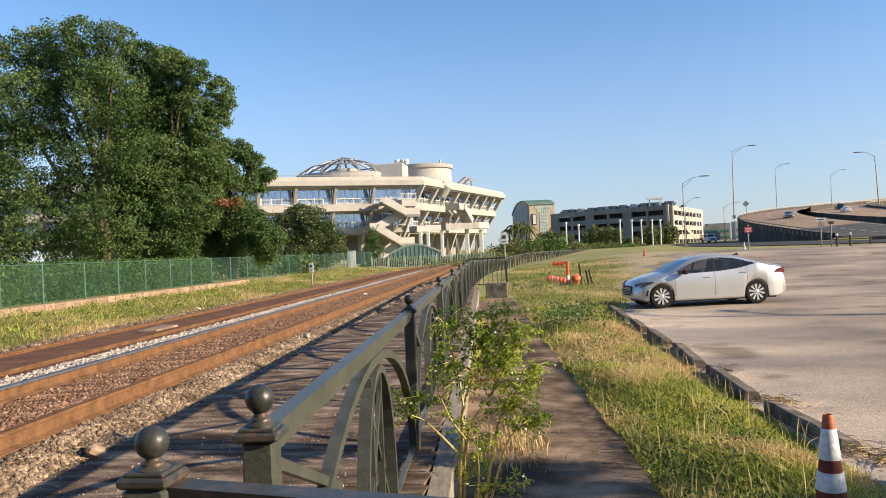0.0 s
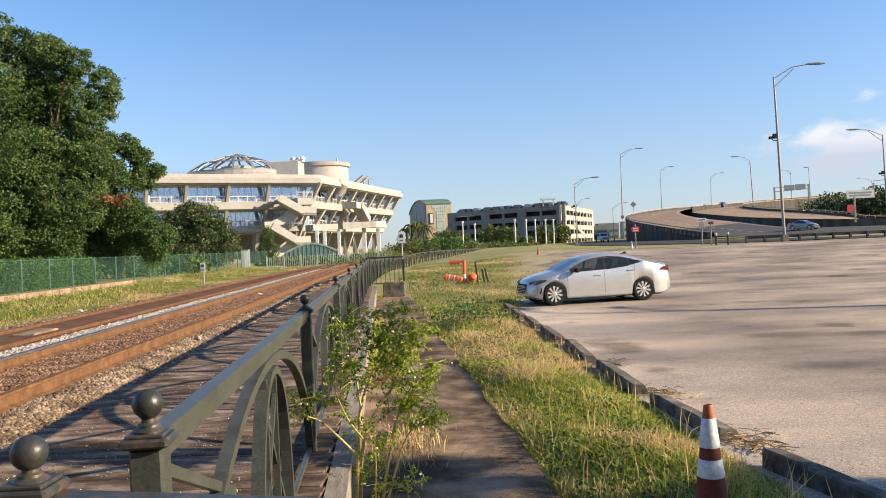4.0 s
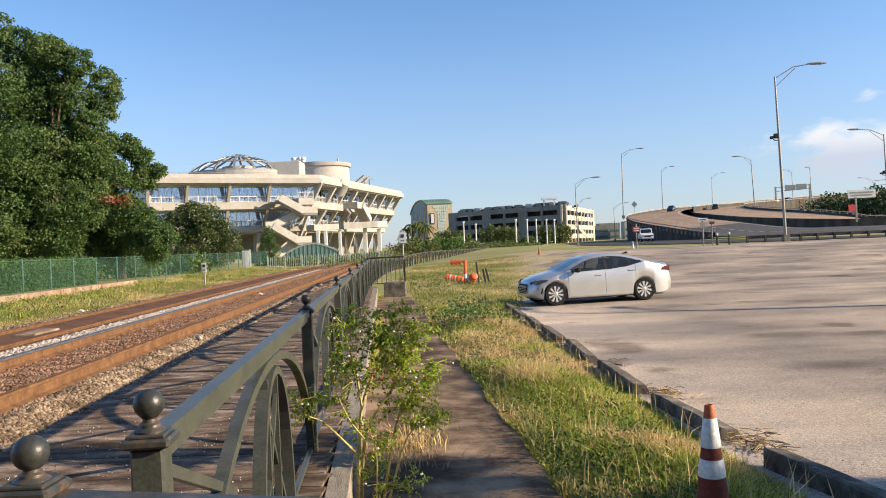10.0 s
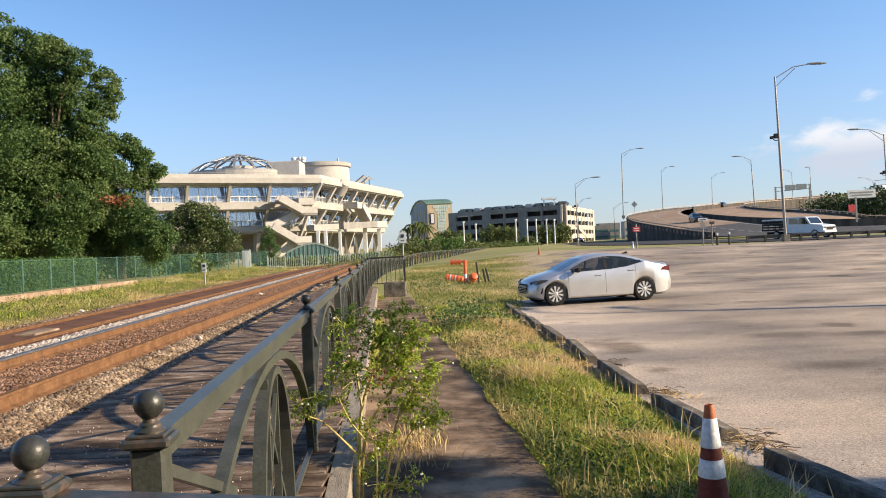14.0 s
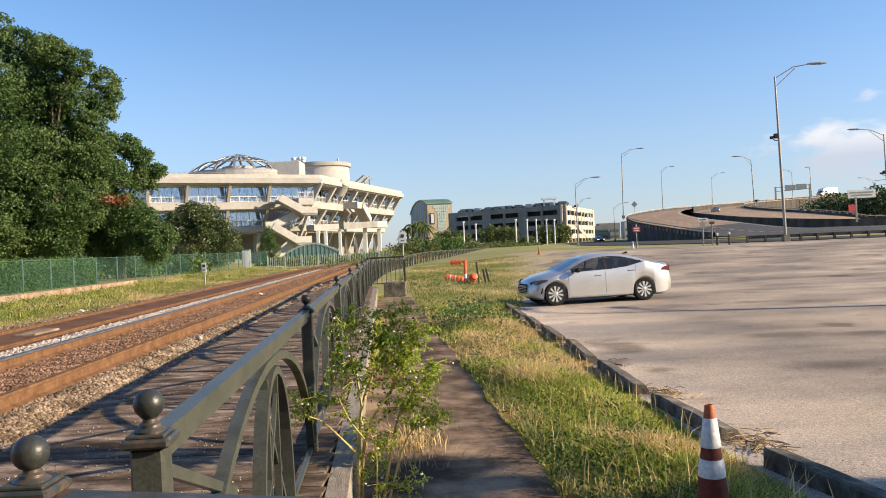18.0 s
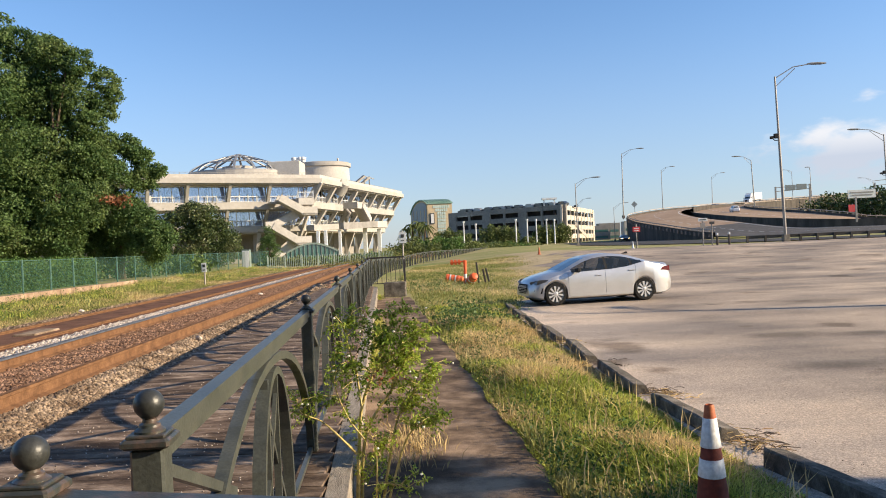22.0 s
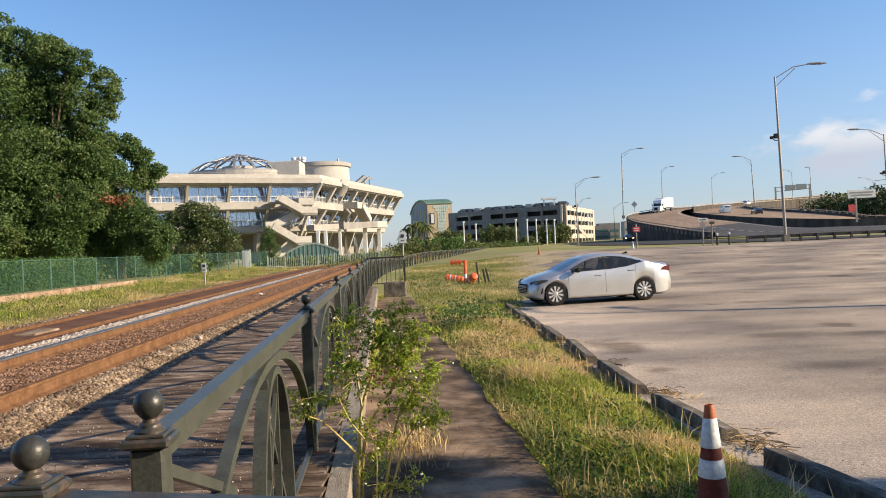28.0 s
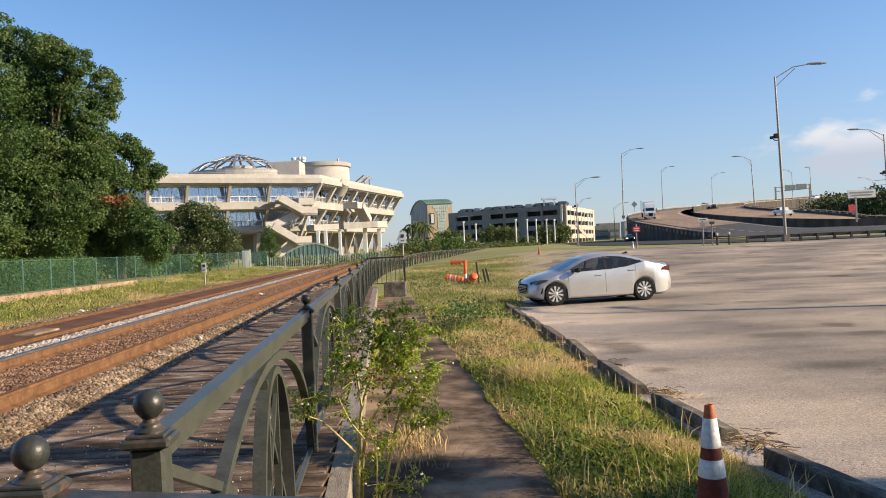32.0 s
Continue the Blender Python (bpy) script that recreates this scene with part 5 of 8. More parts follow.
def drawn_in(pts, knee=240.0, k=0.55):
    """Points past the knee's distance, brought nearer along the line to the eye."""
    out = []
    for x, y, z in pts:
        q = (knee + (y - knee) * k) / y if y > knee else 1.0
        out.append((x * q, y * q, 1.9 + (z - 1.9) * q))
    return out


DOWN = spline(drawn_in(grown([(350, 530, 22.0), (235, 420, 19.0), (145, 330, 14.4), (97, 260, 10.6), (65, 205, 8.5), (45, 165, 6.4), (38.5, 138, 4.6), (37, 112, 2.95), (38, 95, 1.8), (43, 87, 1.65), (55, 83, 1.5), (82, 81, 1.2), (130, 85, 1.1)], 1.3)), 12)
UP = spline(drawn_in(grown([(150, 128, 1.4), (100, 132, 1.9), (76, 138, 2.9), (67.5, 149, 4.1), (66.5, 168, 5.4), (70.5, 200, 7.2), (80, 235, 9.1), (108, 285, 11.3), (150, 345, 14.0), (235, 432, 18.6), (350, 545, 21.5)], 1.1)), 12)


def edge_of(line, off):
    """The line moved sideways by off (to the right of its heading)."""
    out = []
    for i, p in enumerate(line):
        d = line[min(i + 1, len(line) - 1)] - line[max(i - 1, 0)]
        n = Vector((d.y, -d.x, 0)).normalized()
        out.append(p + n * off)
    return out


def lifted(row, dz):
    return [(p[0], p[1], p[2] + dz) for p in row]


def ramp(name, line, half, label, road, open_from=None, bank=0.0, extra=0.0, far_to=None):
    """A ramp deck on side walls down to the ground, with parapets and rails on both edges."""
    t = tagged(new(name), label, "", "", "structure")
    tilt = lambda row, s: [(q[0], q[1], q[2] - s * bank * smoothstep(300, 195, q[1])) for q in row]
    L, R = tilt(edge_of(line, -half), -1), tilt(edge_of(line, half + extra), 1)
    cut = open_from - 10 if open_from else len(L)
    part("deck", Mesh().band(L[:cut], R[:cut]), road, t)
    if cut < len(L):
        part("lower_deck", Mesh().band(L[cut - 1:], R[cut - 1:]), ASPHALT_GREY, t, "grey asphalt foot of the ramp")
    for s, row in ((-1, L), (1, R)):
        wide = half + (extra if s == 1 else 0.0)
        inner, outer = tilt(edge_of(line, s * (wide - 0.02)), s), tilt(edge_of(line, s * (wide + 0.3)), s)
        if s == 1 and open_from is not None:
            inner, outer = inner[:open_from], outer[:open_from]
        if s == -1 and far_to is not None:
            inner, outer = inner[:far_to], outer[:far_to]
        low = 0.12 if extra and s == -1 else 0.5
        p = Mesh()
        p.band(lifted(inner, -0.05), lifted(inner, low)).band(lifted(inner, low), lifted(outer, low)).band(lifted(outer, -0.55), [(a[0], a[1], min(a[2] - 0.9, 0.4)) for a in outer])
        # parapet face and side wall take their shade from the dark colour
        part("parapet_face", Mesh().band(lifted(outer, low), lifted(outer, -0.55)), RAMP_DARK, t, "stained parapet face darkened as in shade, over the wall")
        bl = Mesh()
        for q0, q1 in zip(outer, outer[1:]) if s == 1 and bank else ():
            q0, q1 = Vector(q0), Vector(q1)
            cnt = max(1, int((q1 - q0).length / 1.9))
            for i in range(cnt):
                a, b = q0.lerp(q1, (i + 0.1) / cnt), q0.lerp(q1, (i + 0.5) / cnt)
                bl.beam(a + Vector((0, 0, 0.0)), b + Vector((0, 0, 0.0)), 0.16, 0.6)
        if bl.v:
            part("parapet_blocks", bl, PARAPET, t)["kind"] = "stuff"
        part("side_wall", p, RAMP_DARK, t, "stained concrete side wall with shade in its dark colour")
        g = Mesh()
        mid = lifted(tilt(edge_of(line, s * (wide + 0.1)), s), 0.85)[:len(inner)]
        g.tube([Vector(q) for q in mid], 0.09, 5)
        for q in mid[::2]:
            g.beam((q[0], q[1], q[2] - 0.4), q, 0.12, 0.12)
        if low > 0.2:
            part("side_rail", g, RAMP_LIGHT, t, "pale rail on the parapet")
    for o in (-half * 0.9, 0.0):
        for k in range(0, len(line) - 1, 1 if o else 2):
            ro = tilt(edge_of(line, o), o / half)
            a, b = ro[k], ro[min(k + 1, len(line) - 1)]
            part("lane_mark", Mesh().beam((a[0], a[1], a[2] + 0.008), (b[0], b[1], b[2] + 0.008), 0.14, 0.012), SIGN_WHITE, t)
    return t


ramp("road_down_ramp", DOWN, 6.6, "curving concrete exit ramp with dark walls", ROADMAT, 96, 0.4, 0.0, 56)
ramp("road_up_ramp", UP, 7.0, "inner concrete entry ramp with dark walls", ROADMAT, None, 0.0, 3.0)
# the long bridge behind
BR = spline(grown([(470, 330, 17.5), (330, 350, 17.2), (240, 372, 16.6), (165, 392, 14.6)], 1.5), 8)
bridge = tagged(new("road_bridge"), "long pale elevated roadway behind the ramps", "", "", "structure")
part("girder", Mesh().band(lifted(edge_of(BR, 6), 0.9), lifted(edge_of(BR, 6), -2.2)).band(lifted(edge_of(BR, -6), -2.2), lifted(edge_of(BR, 6), -2.2)).band(lifted(edge_of(BR, -6), 0.9), lifted(edge_of(BR, -6), -2.2)).band(lifted(edge_of(BR, -6), 0.0), lifted(edge_of(BR, 6), 0.0)), RAMP_LIGHT, bridge)
for p in BR[::3]:
    part("pier", Mesh().box((p.x, p.y, p.z / 2 - 1), (3, 2.2, p.z)), RAMP_LIGHT, bridge)

# street at ground level in front of and under the ramp
street_line = spline([(-10, 330, 0.7), (33, 218, 0.85), (38, 190, 0.88), (38, 172, 0.9), (36, 150, 0.92), (33, 125, 0.93), (32, 98, 0.94), (36, 79, 0.94), (46, 71.5, 0.95), (70, 70, 0.95), (120, 70, 0.98)], 10)
street = structure("road_street", Mesh().band(lifted(edge_of(street_line, -5.0), 0.03), lifted(edge_of(street_line, 12.0), 0.03)), ASPHALT, "grey asphalt street before the ramps")


def guard_rail(pts, label="dark steel guard rail along the lot's far edge"):
    t = thing("guard_rail", label, "guard rail", None)
    m = Mesh()
    for a, b in zip(pts, pts[1:]):
        m.beam((a[0], a[1], a[2] + 0.46), (b[0], b[1], b[2] + 0.46), 0.08, 0.26)
    part("rail", m, RAMP_DARK, t)
    acc = 0
    for a, b in zip(pts, pts[1:]):
        n = max(1, int((Vector(b) - Vector(a)).length / 1.35))
        for k in range(n):
            q = Vector(a).lerp(Vector(b), k / n)
            part("post", Mesh().box((q.x, q.y - 0.12, q.z + 0.2), (0.16, 0.18, 0.78)), RAMP_DARK, t)
    return t


guard_rail([(26.2, 68.2, 0.9), (29, 67.4, 0.9), (36, 67.0, 0.9), (48, 66.6, 0.9), (70, 66, 0.9), (110, 66, 0.9)])


# ---- lamps, signs ----
def street_lamp(foot, top, tip, r=0.12, box=False):
    """A tapered pole leaning as it stands, with a trussed arm and a lamp head."""
    f, t0, e = Vector(foot), Vector(top), Vector(tip)
    r *= 0.8
    t = thing("street_lamp", "tall grey metal street lamp with a curved arm", "street lamp", pose(*foot), "street lamps")
    h = t0 - f
    part("pole", Mesh().tube([(0, 0, -0.3), h * 0.5, h], [r, r * 0.8, r * 0.55], 10), POLE, t, "", True)
    part("base", Mesh().box((0, 0, 0.25), (r * 4, r * 4, 0.7), 0.03), CONCRETE, t)
    arm = e - f
    m1 = h.lerp(arm, 0.5) + Vector((0, 0, arm.z - h.z)) * 0.28
    part("arm", Mesh().tube([h - Vector((0, 0, 0.15)), m1, arm], r * 0.32, 6), POLE, t)
    part("strut", Mesh().tube([h - Vector((0, 0, 0.9 * r / 0.12 * 0.9)), h.lerp(arm, 0.55) + Vector((0, 0, 0.1))], r * 0.25, 5), POLE, t)
    d = (arm - h)
    d.z = 0
    d = d.normalized() * r * 6
    part("lamp_head", Mesh().tube([arm - d * 0.5, arm, arm + d, arm + d * 1.6], [r * 0.35, r * 0.8, r * 0.9, r * 0.4], 8), GARAGE, t)
    if box:
        q, c = h * 0.63, r / 0.16
        part("flood_lamp", Mesh().box(q + Vector((-0.3, 0, 0.2)) * c, Vector((0.4, 0.35, 0.5)) * c, 0.03), TRIM_BLACK, t, "dark floodlight on a bracket")
        part("flood_lamp", Mesh().box(q + Vector((-0.75, 0, 0.05)) * c, Vector((0.35, 0.3, 0.28)) * c, 0.03), TRIM_BLACK, t)
        part("bracket", Mesh().tube([q + Vector((0, 0, -0.25)) * c, q + Vector((-0.45, 0, -0.25)) * c, q + Vector((-0.7, 0, 0)) * c], 0.05 * c, 6), TRIM_BLACK, t)
    return t


street_lamp((28.62, 66.00, 0.88), (28.27, 66.00, 14.67), (31.37, 66.00, 15.61), 0.16, True)
street_lamp((19.15, 112.00, 0.71), (19.11, 112.00, 9.76), (21.71, 112.00, 10.52), 0.13, True)
street_lamp((43.19, 188.00, 6.39), (43.40, 188.00, 21.69), (47.34, 188.00, 22.72), 0.19, False)
street_lamp((70.60, 252.10, 9.51), (70.55, 252.10, 22.66), (73.65, 252.10, 23.60), 0.17, False)
street_lamp((100.16, 292.25, 11.56), (100.33, 292.25, 22.62), (104.05, 292.25, 23.91), 0.17, False)
street_lamp((95.08, 240.00, 8.91), (94.51, 240.00, 23.34), (90.62, 240.00, 24.71), 0.25, False)
street_lamp((145.92, 328.00, 12.16), (145.81, 328.00, 25.76), (142.56, 328.00, 26.61), 0.20, False)
street_lamp((148.61, 317.00, 11.47), (148.21, 317.00, 25.98), (147.78, 317.00, 26.46), 0.22, False)
street_lamp((62.23, 110.00, -0.22), (61.91, 110.00, 14.50), (58.25, 110.00, 15.37), 0.18, True)
street_lamp((149.39, 273.00, 11.12), (149.28, 273.00, 17.56), (145.22, 273.00, 18.53), 0.16, False)
street_lamp((43.61, 200.00, 0.78), (43.57, 200.00, 9.50), (46.47, 200.00, 10.51), 0.12, False)
street_lamp((32.81, 190.00, 0.95), (32.75, 190.00, 10.33), (35.25, 190.00, 11.57), 0.12, False)

def sign_post(name, foot, height, panels, label, pole=0.05):
    """A post with flat panels: (width, height, centre height, material, bars)."""
    t = thing(name, label, "sign", pose(*foot), "")
    part("post", Mesh().tube([(0, 0, -0.3 if name != "diamond_sign" else -4.5), (0, 0, height)], pole, 6), POLE, t)
    for w, h, z, material, bars in panels:
        p = part("panel", Mesh().box((0, -pole - 0.02, z), (w, 0.03, h), 0.004), material, t)
        for bw, bh, bx, bz, ink in bars:
            part("bar", Mesh().box((bx, -pole - 0.045, z + bz), (bw, 0.012, bh)), ink, p)
    return t


sign_post("red_sign", (16.17, 66.00, 1.17), 1.75, [(0.62, 0.42, 1.3, SIGN_RED, [(0.44, 0.06, 0, 0.08, SIGN_WHITE), (0.38, 0.07, 0, -0.1, SIGN_WHITE)])], "red sign with two white lines on a post")
sign_post("direction_sign", (20.41, 62.00, 1.06), 2.0, [(0.72, 0.24, 1.9, SIGN_WHITE, [(0.5, 0.08, 0, 0, INK)]), (0.4, 0.42, 1.45, POLE, [])], "white arrow sign on a metal post")
sign_post("direction_sign", (21.12, 62.00, 0.99), 1.75, [(0.4, 0.2, 1.7, INK, [])], "small dark sign on a leaning white post")
sign_post("diamond_sign", (43.02, 176.00, 6.24), 3.0, [], "faded diamond warning sign on a post")
dm = thing("diamond_plate", "faded diamond warning plate on the ramp edge", "sign", pose(42.95,176.00,9.01))
part("plate", Mesh().box((0, -0.1, 0), (1.0, 0.04, 1.0), 0.01, Matrix.Rotation(radians(45), 4, "Y").to_3x3()), SIGN_YELLOW, dm)
dm.parent = bpy.data.objects["diamond_sign"]
dm.matrix_parent_inverse = bpy.data.objects["diamond_sign"].matrix_basis.inverted()
dm.name = "plate"
for key in ("label", "category"):
    del dm[key]
bol = thing("bollard", "short dark bollard with a pale cap", "bollard", pose(*(21.51, 62.00, 0.83)), "bollards")
part("post", Mesh().lathe([(0.085, -0.3), (0.085, 0.85)], 10), RAMP_DARK, bol)
part("cap", Mesh().lathe([(0.09, 0.85), (0.09, 1.0), (0.04, 1.04)], 10), SIGN_WHITE, bol)
bol = thing("bollard", "short dark bollard with a pale cap", "bollard", pose(*(22.45, 62.00, 0.88)), "bollards")
part("post", Mesh().lathe([(0.085, -0.3), (0.085, 0.85)], 10), RAMP_DARK, bol)
part("cap", Mesh().lathe([(0.09, 0.85), (0.09, 1.0), (0.04, 1.04)], 10), SIGN_WHITE, bol)
bb = thing("board_sign", "pale board sign with a line of writing on a post", "sign", pose(*(70.19, 132.00, 2.68)))
part("board", Mesh().box((0, 0, 4.6), (4.6, 0.15, 1.35)), SIGN_WHITE, bb)
part("writing_line", Mesh().box((0, -0.1, 4.85), (3.8, 0.05, 0.2)), POLE, bb)
part("writing_line", Mesh().box((0, -0.1, 4.4), (3.4, 0.05, 0.2)), POLE, bb)
part("post", Mesh().box((-1.0, 0, 2), (0.25, 0.2, 4.2)), POLE, bb)
gan = thing("sign_gantry", "overhead road sign gantry seen from behind", "sign gantry", pose(*(126.95, 300.00, 9.43)))
part("post", Mesh().box((0, 0, 4), (0.5, 0.5, 9.5)), POLE, gan)
part("post", Mesh().box((13.0, 0, 4.4), (0.5, 0.5, 10)), POLE, gan)
for k in range(2):
    part("beam", Mesh().beam((0, 0, 7.0 + 1.4 * k), (13.0, 0, 7.6 + 1.4 * k), 0.25, 0.25), POLE, gan)
for k in range(2):
    part("sign_back", Mesh().box((5.5 + 4.2 * k, -0.4, 8.3 + 0.2 * k), (3.9, 0.2, 1.9)), SIGN_YELLOW, gan)
gn2 = thing("sign_gantry", "thin overhead road sign frame", "sign gantry", pose(*(142.68, 260.00, 6.95)))
for z in (0, 1.6):
    part("beam", Mesh().beam((0, 0, 8 + z), (14, 0, 9 + z), 0.22, 0.22), POLE, gn2)
part("post", Mesh().box((0, 0, 4), (0.4, 0.4, 10)), POLE, gn2)
sign_post("parking_sign", (-12.10, 40.00, 0.42), 1.12, [(0.24, 0.46, 0.9, SIGN_WHITE, [(0.13, 0.13, 0, 0.08, INK), (0.12, 0.05, 0, -0.13, INK)])], "small white sign with a black symbol by the track")
sign_post("parking_sign", (-2.43, 48.00, 0.26), 2.6, [(0.42, 0.66, 2.2, SIGN_WHITE, [(0.2, 0.2, 0, 0.1, INK), (0.2, 0.05, 0, -0.18, INK)])], "weathered white sign with a dark symbol on a post")
wp = thing("lamp_post", "slim white lamp post before the garage", "lamp post", pose(*(5.46, 200.00, 1.37)), "white lamp posts")
part("shaft", Mesh().tube([(0, 0, -3), (0, 0, 5.99)], 0.16, 6), WHITE_METAL, wp)
part("head", Mesh().lathe([(0.3, 5.89), (0.3, 6.29)], 8), WHITE_METAL, wp)
wp = thing("lamp_post", "slim white lamp post before the garage", "lamp post", pose(*(8.52, 200.00, 2.80)), "white lamp posts")
part("shaft", Mesh().tube([(0, 0, -3), (0, 0, 3.84)], 0.16, 6), WHITE_METAL, wp)
part("head", Mesh().lathe([(0.3, 3.74), (0.3, 4.14)], 8), WHITE_METAL, wp)
wp = thing("lamp_post", "slim white lamp post before the garage", "lamp post", pose(*(18.66, 200.00, 2.48)), "white lamp posts")
part("shaft", Mesh().tube([(0, 0, -3), (0, 0, 4.84)], 0.16, 6), WHITE_METAL, wp)
part("head", Mesh().lathe([(0.3, 4.74), (0.3, 5.14)], 8), WHITE_METAL, wp)
wp = thing("lamp_post", "slim white lamp post before the garage", "lamp post", pose(*(21.52, 200.00, 2.35)), "white lamp posts")
part("shaft", Mesh().tube([(0, 0, -3), (0, 0, 4.84)], 0.16, 6), WHITE_METAL, wp)
part("head", Mesh().lathe([(0.3, 4.74), (0.3, 5.14)], 8), WHITE_METAL, wp)
wp = thing("lamp_post", "slim white lamp post before the garage", "lamp post", pose(*(23.81, 200.00, 2.54)), "white lamp posts")
part("shaft", Mesh().tube([(0, 0, -3), (0, 0, 4.56)], 0.16, 6), WHITE_METAL, wp)
part("head", Mesh().lathe([(0.3, 4.46), (0.3, 4.86)], 8), WHITE_METAL, wp)
wp = thing("lamp_post", "slim white lamp post before the garage", "lamp post", pose(*(26.41, 200.00, 2.99)), "white lamp posts")
part("shaft", Mesh().tube([(0, 0, -3), (0, 0, 3.99)], 0.16, 6), WHITE_METAL, wp)
part("head", Mesh().lathe([(0.3, 3.89), (0.3, 4.29)], 8), WHITE_METAL, wp)
wp = thing("lamp_post", "slim white lamp post before the garage", "lamp post", pose(*(28.40, 200.00, 2.90)), "white lamp posts")
part("shaft", Mesh().tube([(0, 0, -3), (0, 0, 3.99)], 0.16, 6), WHITE_METAL, wp)
part("head", Mesh().lathe([(0.3, 3.89), (0.3, 4.29)], 8), WHITE_METAL, wp)

# ---- cars ----
def lerp_table(tab, x):
    for (x0, v0), (x1, v1) in zip(tab, tab[1:]):
        if x <= x1:
            u = (x - x0) / (x1 - x0)
            return v0 + (v1 - v0) * u
    return tab[-1][1]


SEDAN = dict(
    length=4.42, wheels=(0.71, 3.45), wr=0.335,
    top=[(0, 0.56), (0.042, 0.67), (0.169, 0.755), (0.423, 0.85), (0.77, 0.93), (0.93, 0.965), (0.99, 0.985), (1.27, 1.13), (1.62, 1.29), (1.92, 1.38), (2.22, 1.42), (2.52, 1.425), (2.87, 1.395), (3.22, 1.32), (3.57, 1.215), (3.87, 1.12), (4.05, 1.085), (4.24, 1.09), (4.31, 1.085), (4.37, 0.95), (4.42, 0.72)],
    width=[(0, 0.58), (0.051, 0.70), (0.169, 0.80), (0.38, 0.86), (0.77, 0.9), (3.47, 0.9), (3.96, 0.86), (4.22, 0.79), (4.36, 0.72), (4.42, 0.64)],
    belt=[(0, 0.5), (0.169, 0.68), (0.77, 0.86), (1.07, 0.915), (1.87, 0.95), (2.37, 0.965), (2.92, 1.02), (3.27, 1.10), (3.49, 1.15), (3.77, 1.08), (4.05, 1.02), (4.22, 0.98), (4.42, 0.7)],
    roofw=[(0, 0.5), (0.169, 0.66), (0.87, 0.75), (0.99, 0.745), (1.62, 0.64), (2.17, 0.59), (2.87, 0.575), (3.37, 0.575), (3.87, 0.66), (4.22, 0.68), (4.42, 0.55)],
    side=(1.21, 3.41), pillars=(2.29, 3.07), screen=(0.99, 1.73), rear=(3.29, 3.89))
SUV = dict(
    length=4.65, wheels=(0.88, 3.58), wr=0.35,
    top=[(0, 0.66), (0.06, 0.85), (0.25, 0.98), (0.8, 1.07), (1.15, 1.12), (1.25, 1.15), (1.55, 1.4), (1.95, 1.63), (2.4, 1.69), (3.2, 1.68), (4.0, 1.62), (4.25, 1.5), (4.45, 1.15), (4.58, 1.02), (4.65, 0.75)],
    width=[(0, 0.66), (0.1, 0.8), (0.4, 0.9), (0.9, 0.93), (3.7, 0.93), (4.3, 0.9), (4.65, 0.78)],
    belt=[(0, 0.6), (0.25, 0.9), (1.2, 1.05), (3.5, 1.12), (4.4, 1.1), (4.65, 0.75)],
    roofw=[(0, 0.55), (0.3, 0.74), (1.2, 0.78), (1.95, 0.66), (3.2, 0.66), (4.2, 0.66), (4.45, 0.74), (4.65, 0.66)],
    side=(1.45, 4.2), pillars=(2.35, 3.3), screen=(1.27, 1.93), rear=(4.22, 4.44))
VAN = dict(
    length=5.6, wheels=(0.9, 4.3), wr=0.36,
    top=[(0, 0.7), (0.06, 0.9), (0.25, 1.02), (0.75, 1.15), (0.9, 1.25), (1.5, 1.85), (1.9, 2.02), (3, 2.06), (5.2, 2.05), (5.5, 1.98), (5.58, 1.3), (5.6, 0.75)],
    width=[(0, 0.72), (0.1, 0.88), (0.4, 0.97), (5.3, 0.99), (5.6, 0.93)],
    belt=[(0, 0.62), (0.3, 0.95), (0.9, 1.15), (5.4, 1.2), (5.6, 0.75)],
    roofw=[(0, 0.6), (0.4, 0.8), (0.9, 0.86), (1.9, 0.8), (5.4, 0.8), (5.6, 0.85)],
    side=(1.25, 5.3), pillars=(2.2, 3.8), screen=(0.95, 1.75), rear=(5.52, 5.56))


def car_loft(spec, n=46):
    """Cross-sections along the car and the faces between them, sorted into body, glass and screens."""
    L, wr = spec["length"], spec["wr"]
    st = set([L * i / n for i in range(n + 1)])
    for w in spec["wheels"]:
        for k in range(-8, 9):
            st.add(w + (wr + 0.03) * k / 8)
    for k in ("side", "pillars", "screen", "rear"):
        for x in spec[k]:
            st |= {x - 0.035, x + 0.035} if k == "pillars" else {x}
    st = sorted(s for s in st if 0 <= s <= L)
    clean = [st[0]]
    for s in st[1:]:
        if s - clean[-1] > 0.012:
            clean.append(s)
    rings = []
    for x in clean:
        w, zt, zb, rw = (lerp_table(spec[k], x) for k in ("width", "top", "belt", "roofw"))
        zb = min(zb, zt - 0.035)
        rw = min(rw, w - 0.05)
        nose = smoothstep(0, 0.35, x) * smoothstep(L, L - 0.35, x)
        zl = 0.19 + 0.10 * (1 - nose)
        for cx in spec["wheels"]:
            dx = abs(x - cx)
            R = wr + 0.02
            if dx < R:
                zl = max(zl, wr + math.sqrt(R * R - dx * dx))
        zl = min(zl, zb - 0.12)
        zm = max(zl + 0.05, min(0.56, zb - 0.2))
        rings.append([(0, 0.17 + 0.12 * (1 - nose)), (w - 0.2, 0.17 + 0.12 * (1 - nose)), (w - 0.045, zl), (w - 0.008, zl + 0.03), (w, max(zm, zl + 0.045)), (w - 0.012, max(zb - 0.11, zl + 0.07)), (w - 0.05, zb), (rw + 0.5 * (w - 0.05 - rw), zb + 0.56 * (zt - 0.045 - zb)), (rw + 0.012, zt - 0.085), (rw * 0.8, zt - 0.012), (0, zt)])
    return clean, rings


